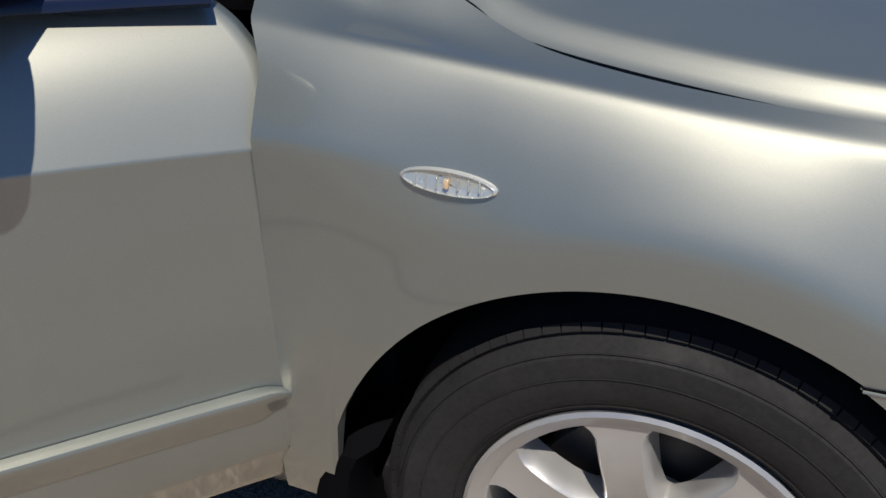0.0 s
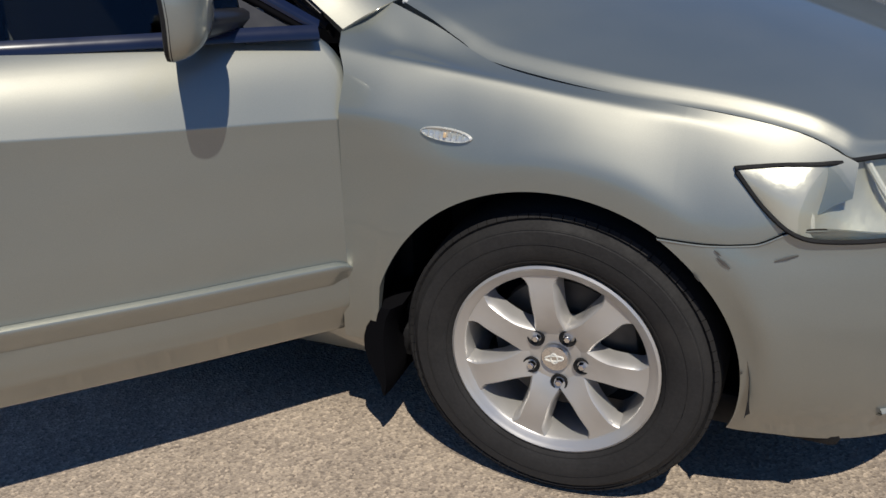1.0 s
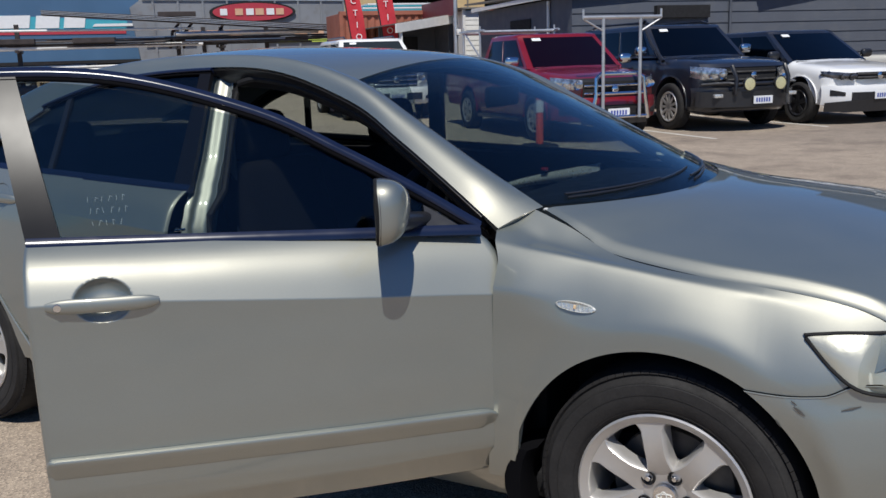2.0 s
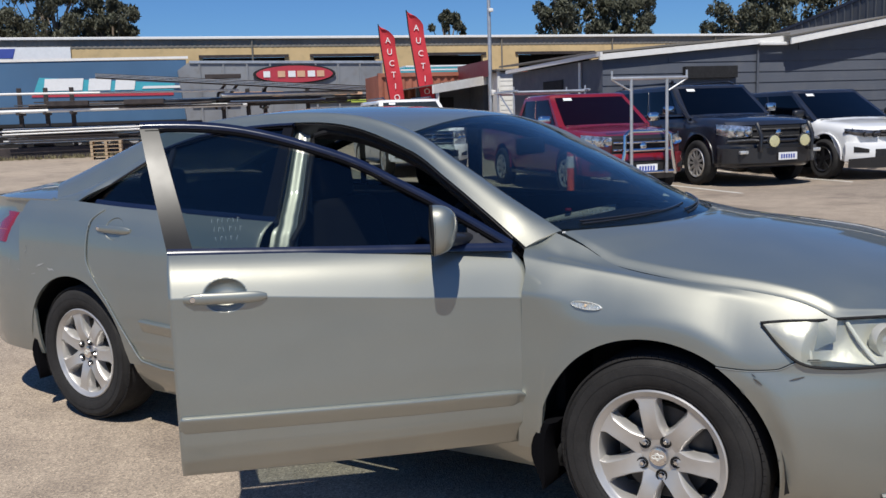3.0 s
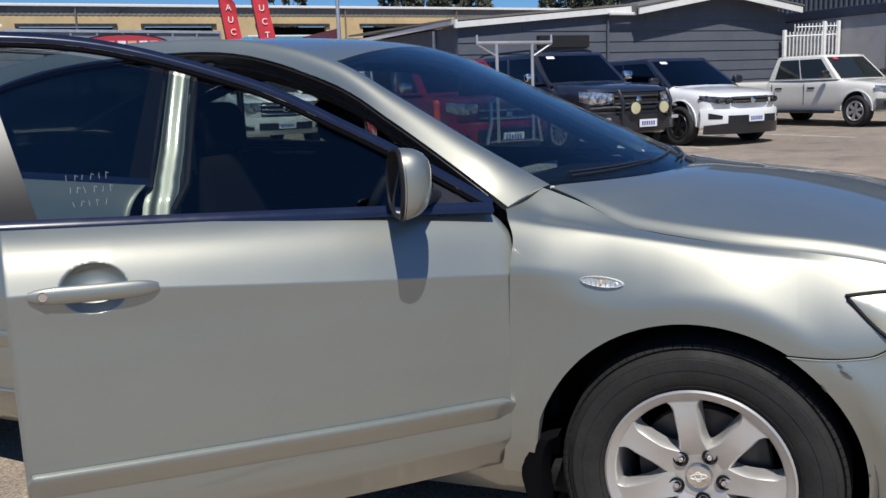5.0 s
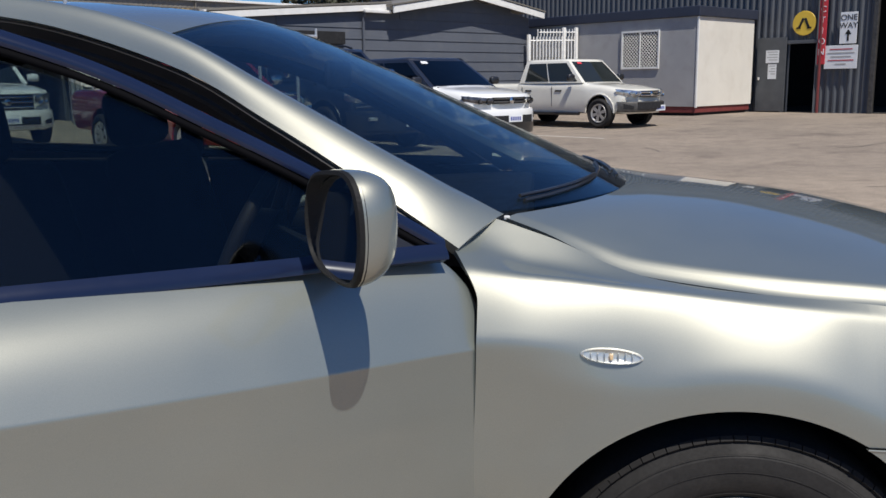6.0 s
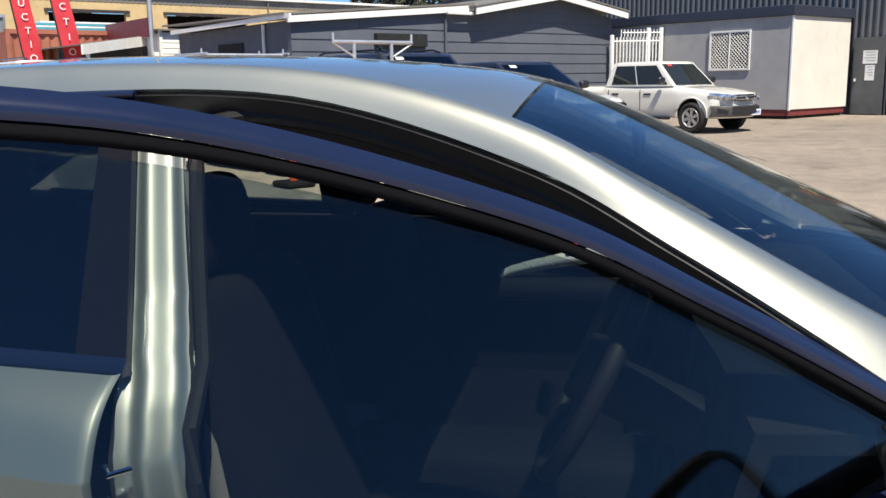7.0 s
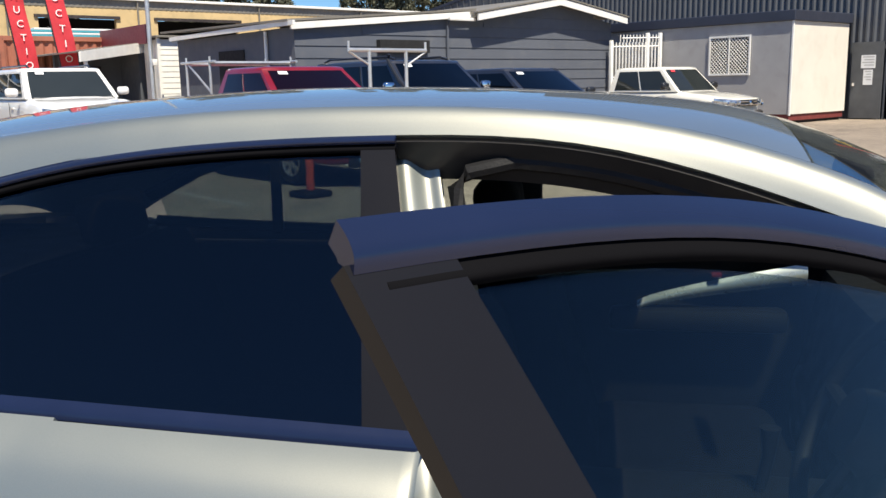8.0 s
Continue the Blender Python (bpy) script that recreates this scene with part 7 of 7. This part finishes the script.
vehicle("sport_utility_car", "white compact off-roader with black roof pillars", 11.45, 10.95, dict(
    L=4.6, W=1.9, H=1.69, R=0.37, paint=PAINT_WHITE, roof_paint=PAINT_NAVY, hood0=0.98, hood1=1.07, belt=1.11, ws=-1.2, rf=-2.05, rr=-3.95, xr=-4.35, cuts=(0.03, 0.40, 0.72, 0.96), doors=(-2.5, -3.4), axles=(-0.88, -3.6),
    grille=(0.46, 0.78, 0.90, 2), bumper=(0.34, 0.68), lamp=(0.77, 0.90), bar=DARK_METAL, dark_lamp=True, lamp_mat=SMOKED_LAMP, skirt=(0.22, 0.43, 0.97), mirror=BLACK_TRIM, flare=PAINT_WHITE, rim=BLACK_TRIM, spokes=5, fog_z=0.50, plate_z=0.50, plate_x=0.14))
vehicle("pickup_truck", "off-white older dual-cab pickup with grey bumper", 16.5, 11.2, dict(
    L=4.9, W=1.68, H=1.60, R=0.335, paint=PAINT_CREAM, hood0=0.89, hood1=1.0, belt=1.05, ws=-1.30, rf=-1.85, rr=-3.20, xr=-3.35, tray=1.02, cuts=(0.05, 0.50, 0.92), doors=(-2.25, -3.2), axles=(-0.82, -3.7), handle=BLACK_TRIM,
    grille=(0.38, 0.70, 0.84, 2), bumper=(0.36, 0.60), lamp=(0.69, 0.85), bumper_paint=DARK_METAL, cat="pickup truck", mirror=BLACK_TRIM, sticker=FLAG_RED, plate_z=0.44, plate_y=0.3, plate_x=0.085))
tall_wagon = vehicle("off_road_wagon", "white large off-road wagon facing the yard", 4.42, 17.3, dict(
    L=4.8, W=1.88, H=1.80, R=0.39, paint=PAINT_WHITE, hood0=1.10, hood1=1.18, belt=1.22, ws=-1.4, rf=-2.0, rr=-4.2, xr=-4.65, cuts=(0.04, 0.36, 0.66, 0.95), doors=(-2.45, -3.5), axles=(-0.9, -3.7),
    grille=(0.50, 0.72, 1.0, 3), bumper=(0.36, 0.70), lamp=(0.80, 1.0), plate_z=0.52, plate_x=0.14))

for y in (-0.60, 0.60):
    part("roof_rail", tube(bmesh.new(), [(-2.1, y, 1.80), (-2.25, y, 1.85), (-4.0, y, 1.85), (-4.15, y, 1.80)], 0.022, 6), BLACK_TRIM, tall_wagon)

# ---- far side of the yard ----
far = built("wall_yellow_warehouse", "long faded yellow warehouse with open bays", "building")
fz = lie(10, 50)
EAVE = 5.75
edges = [-22.0, 0.7, 5.2, 6.8, 10.4, 13.0, 17.0, 19.3, 24.2, 27.0, 31.5, 40.0]
for i in range(0, len(edges) - 1, 2):
    part("wall", boxed(edges[i], edges[i + 1], 49.22, 49.5, fz - 0.2, EAVE), YELLOW, far, smooth=False)
for i in range(1, len(edges) - 1, 2):
    part("wall", boxed(edges[i], edges[i + 1], 49.22, 49.5, 5.2, EAVE), YELLOW, far, smooth=False)
    part("lintel", boxed(edges[i] - 0.2, edges[i + 1] + 0.2, 49.12, 49.22, 5.12, 5.28), RUST, far, smooth=False)
# Near-black sheet paints shade low on the wall; there is no bay here.
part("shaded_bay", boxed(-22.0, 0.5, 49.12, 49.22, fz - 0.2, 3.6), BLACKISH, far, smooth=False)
# Back wall is near-black to put shade into the open bays.
part("back_wall", boxed(-22, 40, 58, 58.3, fz - 0.2, EAVE), BLACKISH, far, smooth=False)
part("roof_edge", wave_wall(bmesh.new(), -22.0, 40.0, 49.2, EAVE - 0.05, EAVE + 0.42, 0.3, 0.014), CORR_GREY, far, smooth=False)
part("roof", slab(bmesh.new(), [(-22.2, 49.1, EAVE + 0.42), (40.2, 49.1, EAVE + 0.42), (40.2, 58.4, EAVE + 1.0), (-22.2, 58.4, EAVE + 1.0)], (0, 0, 0.08)), CORR_GREY, far, smooth=False)
part("gutter", boxed(-22.2, 40.2, 49.0, 49.15, EAVE + 0.38, EAVE + 0.52, 0.02), WHITE_TRIM, far, smooth=False)
for u in (3.4, 11.5, 18.2, 25.6, 33.0):
    part("downpipe", tube(bmesh.new(), [(u, 49.1, EAVE + 0.4), (u, 49.14, EAVE - 0.1), (u, 49.14, fz)], 0.05, 6), CORR_GREY, far)
board = built("sign_board", "white and blue company signboard", "sign", "")
part("panel", boxed(-13.0, -6.0, 49.1, 49.14, 5.0, 5.78), PRINT_WHITE, board, smooth=False)
for u0, u1 in ((-12.7, -11.6), (-11.3, -10.2), (-9.9, -8.8)):
    part("logo_block", slab(bmesh.new(), [(u0, 49.08, 5.22), (u1, 49.08, 5.22), (u1 + 0.15, 49.08, 5.70), (u0 + 0.15, 49.08, 5.70)], (0, 0.02, 0)), PRINT_BLUE, board, smooth=False)
part("logo_band", boxed(-13.0, -6.0, 49.07, 49.09, 5.04, 5.12), PRINT_RED, board, smooth=False)

trailer = built("curtain_trailer", "blue curtain-sided semi-trailer with cyan and white panel", "trailer", "")
tz = lie(-7, 44)
part("curtain", boxed(-15.0, -0.3, 43.9, 46.3, tz + 1.15, 4.68, 0.04), CURTAIN, trailer, smooth=False)
part("top_rail", slab(bmesh.new(), [(-15.0, 43.86, 4.60), (-0.2, 43.86, 4.72), (-0.2, 43.86, 4.84), (-15.0, 43.86, 4.72)], (0, 0.1, 0)), WHITE_TRIM, trailer, smooth=False)
part("chassis", boxed(-15.0, -0.4, 44.2, 46.0, tz + 0.85, tz + 1.18), BLACKISH, trailer, smooth=False)
part("side_rail", boxed(-15.0, -0.3, 43.85, 43.92, tz + 1.15, tz + 1.30), BLACKISH, trailer, smooth=False)
for u in (-3.0, -4.3, -5.6):
    wheel = part("wheel", revolve(bmesh.new(), [(0.0, 0.0), (0.28, 0.0), (0.30, 0.06)], 24, "y", (u, 44.0, tz + 0.5)), ALLOY, trailer)
    part("tyre", revolve(bmesh.new(), [(0.30, 0.03), (0.36, -0.03), (0.48, -0.02), (0.5, 0.05), (0.5, 0.3)], 28, "y", (u, 44.0, tz + 0.5)), TYRE, trailer)
part("logo_panel", slab(bmesh.new(), [(-7.3, 43.88, 3.18), (-1.0, 43.88, 3.10), (-0.9, 43.88, 3.55), (-7.0, 43.88, 3.92)], (0, 0.02, 0)), CYAN, trailer, smooth=False)
part("logo_band", slab(bmesh.new(), [(-7.4, 43.87, 3.02), (-1.0, 43.87, 2.98), (-1.0, 43.87, 3.18), (-7.3, 43.87, 3.24)], (0, 0.02, 0)), PRINT_RED, trailer, smooth=False)
for k, (u0, u1, z0, z1) in enumerate(((-6.8, -5.1, 3.30, 3.86), (-4.85, -3.85, 3.28, 3.84), (-3.65, -2.75, 3.28, 3.80), (-2.4, -0.6, 3.32, 3.44))):
    part("logo_block", slab(bmesh.new(), [(u0 - 0.05, 43.85, z0), (u1 - 0.05, 43.85, z0), (u1 + 0.05, 43.85, z1), (u0 + 0.05, 43.85, z1)], (0, 0.02, 0)), PRINT_WHITE, trailer, smooth=False)

tip = built("tipper_trailer", "grey steel tipper body with a red oval badge", "trailer", "")
bz_ = lie(4, 42)
bm = slab(bmesh.new(), [(-0.45, 42.0, bz_ + 1.1), (9.1, 42.0, bz_ + 1.1), (9.1, 42.0, 4.34), (-0.15, 42.0, 4.46), (-0.75, 42.0, 4.05)], (0, 2.4, 0))
part("bin", bm, BIN_GREY, tip, smooth=False)
part("top_rail", slab(bmesh.new(), [(-0.2, 41.92, 4.36), (9.1, 41.92, 4.24), (9.1, 41.92, 4.36), (-0.2, 41.92, 4.48)], (0, 0.1, 0)), STEEL, tip, smooth=False)
for k in range(9):
    u = 0.2 + 1.1 * k
    part("rib", boxed(u, u + 0.09, 41.93, 42.0, bz_ + 1.1, 4.3), BIN_GREY, tip, smooth=False)
bm = bmesh.new()
bd = part("oval_badge", slab(bm, [(4.7 + 2.0 * math.cos(a), 41.88, 3.78 + 0.47 * math.sin(a)) for a in [2 * math.pi * k / 40 for k in range(40)]], (0, 0.04, 0)), BLACKISH, tip, "red oval badge with pale bars", smooth=False)
part("badge_field", slab(bmesh.new(), [(4.7 + 1.85 * math.cos(a), 41.85, 3.78 + 0.40 * math.sin(a)) for a in [2 * math.pi * k / 40 for k in range(40)]], (0, 0.03, 0)), PRINT_RED, bd, smooth=False)
for k, (u, w) in enumerate(((3.35, 0.32), (4.05, 0.35), (4.55, 0.35), (5.0, 0.38), (5.5, 0.36), (5.95, 0.36))):
    part("badge_bar", boxed(u - w / 2, u + w / 2, 41.82, 41.85, 3.64, 3.93), PRINT_PALE if k % 2 else PRINT_WHITE, bd, smooth=False)
for u0, u1 in ((1.7, 2.3), (2.5, 3.1), (3.3, 4.1), (6.6, 7.2), (7.4, 8.0)):
    part("text_bar", boxed(u0, u1, 41.9, 41.93, 2.66, 2.98), PRINT_PALE, tip, smooth=False)
part("marker_tape", boxed(-0.2, 2.0, 41.9, 41.93, 2.35, 2.48), HI_VIS, tip, smooth=False)
part("marker_tape", boxed(5.2, 9.0, 41.9, 41.93, 2.35, 2.48), HI_VIS, tip, smooth=False)
part("chassis", boxed(-0.4, 9.0, 42.3, 44.0, bz_ + 0.6, bz_ + 1.1), BLACKISH, tip, smooth=False)
for u in (5.0, 6.3, 7.6):
    part("wheel", revolve(bmesh.new(), [(0.0, 0.02), (0.28, 0.02), (0.32, -0.02), (0.48, 0.0), (0.5, 0.1), (0.5, 0.4)], 24, "y", (u, 42.0, bz_ + 0.5)), TYRE, tip)

# steel stock rack
rk = built("steel_rack", "yard rack stacked with long steel lengths", "rack", "")
rz = lie(-5, 36)
for u in (-7.75, -6.8, -5.85, -4.9, 0.9, 1.9, 2.6, 4.4):
    part("rack_post", boxed(u - 0.08, u + 0.08, 36.0, 36.16, rz - 0.1, 3.1 if u < 0 else 2.9, 0.01), RUST, rk, smooth=False)
for u in (-7.75, -6.8, -5.85, -4.9, 0.9, 2.6):
    part("rack_arm", boxed(u - 0.06, u + 0.06, 35.2, 37.0, 2.05, 2.15, 0.01), RUST, rk, smooth=False)
part("skid_beam", boxed(-8.1, 3.0, 35.7, 36.6, rz - 0.1, rz + 0.45, 0.03), RUST, rk, smooth=False)
rnd = random.Random(11)
for k in range(34):
    z = rz + 0.55 + 0.045 * (k % 14) + 0.02 * rnd.random()
    b_ = 35.6 + 0.09 * (k % 6)
    u0 = -7.7 + rnd.uniform(-0.3, 1.5)
    u1 = -2.6 + rnd.uniform(-1.0, 3.5)
    part("steel_length", boxed(u0, u1, b_, b_ + 0.06, z, z + 0.045), WHITE_TRIM if k % 9 == 4 else (STEEL if k % 4 == 1 else RUST), rk, smooth=False)
for k, (u0, z0, u1, z1, r, mat) in enumerate(((-10.5, 2.86, 1.5, 2.82, 0.045, WHITE_TRIM), (-10.5, 2.16, 1.8, 2.24, 0.075, WHITE_TRIM), (-10.0, 2.30, 0.4, 2.36, 0.04, RUST), (-6.4, 2.40, -2.5, 2.42, 0.05, RUST), (0.8, 2.62, 6.4, 2.64, 0.09, STEEL), (5.0, 2.78, 10.5, 2.74, 0.04, WHITE_TRIM), (-7.4, 1.44, -1.0, 1.50, 0.035, WHITE_TRIM), (-7.4, 1.32, -1.0, 1.40, 0.03, WHITE_TRIM))):
    part("pipe", tube(bmesh.new(), [(u0, 35.4 - 0.02 * k, z0), (u1, 35.4 - 0.02 * k, z1)], r, 8), mat, rk)
for u in (-5.0, -2.2):
    part("timber_block", boxed(u - 0.75, u + 0.75, 35.2, 35.6, 2.36, 2.55, 0.01), RUST, rk, smooth=False)
bundle = part("steel_section", slab(bmesh.new(), [(-3.9, 35.0, 3.38), (6.9, 35.0, 2.62), (6.9, 35.0, 2.86), (-3.9, 35.0, 3.56)], (0, 0.5, 0)), RUST, rk, "long dark bundle of steel sections", smooth=False)
for k in range(3):
    part("section_edge", slab(bmesh.new(), [(-3.9, 34.97 - 0.01 * k, 3.42 + 0.05 * k), (6.9, 34.97 - 0.01 * k, 2.66 + 0.06 * k), (6.9, 34.97 - 0.01 * k, 2.685 + 0.06 * k), (-3.9, 34.97 - 0.01 * k, 3.44 + 0.05 * k)], (0, 0.03, 0)), STEEL, bundle, smooth=False)
for k in range(46):
    z = 2.18 + 0.05 * (k % 7) + rnd.uniform(0, 0.03)
    u0 = rnd.uniform(-8.0, 2.0)
    part("steel_length", boxed(u0, u0 + rnd.uniform(2.5, 6.5), 35.3 + 0.1 * (k % 8), 35.36 + 0.1 * (k % 8), z, z + rnd.uniform(0.03, 0.06)), (RUST, RUST, STEEL, RUST, DARK_WALL)[k % 5], rk, smooth=False)
for k in range(22):
    u0 = rnd.uniform(-7.4, 3.5)
    z0 = rz + rnd.uniform(0.3, 0.9)
    part("offcut", boxed(u0, u0 + rnd.uniform(0.3, 1.1), 35.9 + rnd.uniform(0, 0.8), 37.0, z0, z0 + rnd.uniform(0.15, 0.5), 0.02), (RUST, BLACKISH, DARK_WALL)[k % 3], rk, smooth=False)
for u0, u1 in ((0.6, 1.3), (1.1, 1.8), (2.4, 3.0)):
    part("rack_brace", tube(bmesh.new(), [(u0, 36.0, 2.1), (u0 + 0.1, 35.7, 2.7), (u1 - 0.2, 35.7, 3.2)], 0.06, 6), RUST, rk)
part("timber_block", boxed(0.2, 1.6, 35.0, 35.4, 3.28, 3.45, 0.01), RUST, rk, smooth=False)
pal = built("pallet_stack", "stack of weathered timber pallets", "pallet", "")
for k in range(5):
    z = lie(-3.6, 33) + 0.14 * k
    for j in range(6):
        part("slat", boxed(-4.15, -3.05, 33.0 + 0.19 * j, 33.12 + 0.19 * j, z + 0.10, z + 0.125), TIMBER, pal, smooth=False)
    for u in (-4.15, -3.65, -3.15):
        part("bearer", boxed(u, u + 0.09, 33.0, 34.1, z, z + 0.10), TIMBER, pal, smooth=False)

con = built("shipping_container", "rust red corrugated shipping container", "container", "")
cz = lie(8, 31.5)
part("side_sheet", wave_wall(bmesh.new(), 6.4, 12.4, 31.2, cz + 0.15, cz + 2.75, 0.28, 0.05), CONTAINER, con, smooth=False)
part("body", boxed(6.4, 12.4, 31.22, 33.6, cz, cz + 2.8, 0.01), CONTAINER, con, smooth=False)
for z in (0.0, 2.72):
    part("rail", boxed(6.36, 12.44, 31.1, 31.24, cz + z, cz + z + 0.15, 0.01), CONTAINER, con, smooth=False)
for u in (6.36, 12.3):
    part("corner_post", boxed(u, u + 0.14, 31.1, 31.25, cz, cz + 2.87, 0.01), CONTAINER, con, smooth=False)
tarp = built("sheet_stack", "stack of pale blue sheets on the container", "sheets", "")
for k in range(4):
    part("sheet", boxed(7.2 + 0.1 * k, 10.6 - 0.12 * k, 31.3, 32.6, cz + 2.88 + 0.07 * k, cz + 2.94 + 0.07 * k, 0.01), (CYAN, PRINT_WHITE)[k % 2], tarp, smooth=False)

# ---- gum trees behind the warehouse ----
LEAF = material("dull gum leaves", (0.070, 0.072, 0.045), 0.7, vary=0.35, scale=0.9, fine=0.25, fine_scale=9)
BARK = material("grey gum bark", (0.22, 0.18, 0.14), 0.9, vary=0.25, scale=2)


def gum_tree(x, y, height, spread, clumps, seed, low=0.42):
    rnd = random.Random(seed)
    tree = thing("gum_tree", (x, y, 0), "tall gum tree with sparse olive crown", "tree", "gum trees")
    bm = bmesh.new()
    trunk = [(0.0, 0, 0), (0.15, 0.1, height * 0.2), (-0.1, 0.2, height * 0.4), (0.2, 0.0, height * 0.62), (0.1, 0.1, height * 0.85)]
    tube(bm, trunk, [0.42, 0.34, 0.27, 0.18, 0.07], 10)
    heads = []
    for k in range(clumps):
        a = rnd.uniform(0, 2 * math.pi)
        h = height * rnd.uniform(low, 0.98)
        r = spread * math.sqrt(rnd.uniform(0.02, 1)) * (1.0 - 0.45 * abs(h / height - 0.68) / 0.32)
        tip = Vector((r * math.cos(a), r * math.sin(a), h))
        heads.append(tip)
        if k % 2 == 0:
            z0 = height * rnd.uniform(0.25, 0.6)
            mid_ = Vector((tip.x * 0.45, tip.y * 0.45, (z0 + tip.z) / 2 + 0.2))
            tube(bm, [(0, 0, z0), tuple(mid_), tuple(tip)], [0.13, 0.07, 0.02], 6)
    part("trunk", bm, BARK, tree)
    verts, faces = [], []
    for c in heads:
        rad = rnd.uniform(0.40, 1.20) * spread / 4.5
        for _ in range(250):
            d = Vector((rnd.gauss(0, 1), rnd.gauss(0, 1), rnd.gauss(0, 0.75)))
            d = d.normalized() * rad * rnd.uniform(0.25, 1.0) ** 0.6
            p = c + d
            s = rnd.uniform(0.07, 0.17)
            ax_ = Vector((rnd.gauss(0, 1), rnd.gauss(0, 1), rnd.gauss(0, 1) - 1.0)).normalized()
            bx = ax_.cross(Vector((rnd.gauss(0, 1), rnd.gauss(0, 1), rnd.gauss(0, 1)))).normalized()
            i = len(verts)
            verts += [tuple(p - ax_ * s * 1.6), tuple(p + bx * s * 0.6), tuple(p + ax_ * s * 1.6), tuple(p - bx * s * 0.6)]
            faces.append((i, i + 1, i + 2, i + 3))
    me = bpy.data.meshes.new("crown")
    me.from_pydata(verts, [], faces)
    me.materials.append(LEAF)
    crown = new("crown", me)
    crown.parent = tree


gum_tree(-66.5, 43.0, 14.2, 4.3, 92, 1, 0.36)
gum_tree(-62.5, 45.6, 12.0, 3.0, 58, 2)
gum_tree(-70.3, 40.6, 11.6, 2.5, 44, 3, 0.5)
gum_tree(-39.5, 60.8, 10.2, 1.9, 26, 4, 0.55)
gum_tree(-31.0, 66.4, 12.0, 3.8, 64, 5)
gum_tree(-27.2, 69.0, 11.2, 3.3, 56, 6)
gum_tree(-18.5, 74.5, 12.6, 3.8, 66, 7)
gum_tree(-12.5, 78.0, 12.4, 4.0, 60, 8)
gum_tree(-5.0, 80.0, 12.0, 3.8, 56, 9)

# dry weeds along the foot of the rack
WEED = material("dry weeds", (0.17, 0.15, 0.08), 0.9, vary=0.4, scale=3)
rnd = random.Random(21)
verts, faces = [], []
for _ in range(1400):
    u, b = rnd.uniform(-8.6, 4.5), 35.2 + rnd.gauss(0, 0.25)
    h, a = rnd.uniform(0.05, 0.24), rnd.uniform(0, math.pi)
    z, i = lie(u, b), len(verts)
    dx, dy = 0.02 * math.cos(a), 0.02 * math.sin(a)
    tx, ty = rnd.gauss(0, 0.05), rnd.gauss(0, 0.05)
    verts += [(u - dx, b - dy, z), (u + dx, b + dy, z), (u + tx, b + ty, z + h)]
    faces.append((i, i + 1, i + 2))
me = bpy.data.meshes.new("weeds")
me.from_pydata(verts, [], faces)
me.materials.append(WEED)
weeds = new("weeds", me)
weeds.matrix_basis = YARD.copy()
tagged(weeds, "dry weeds along the foot of the rack", "weeds", kind="stuff")
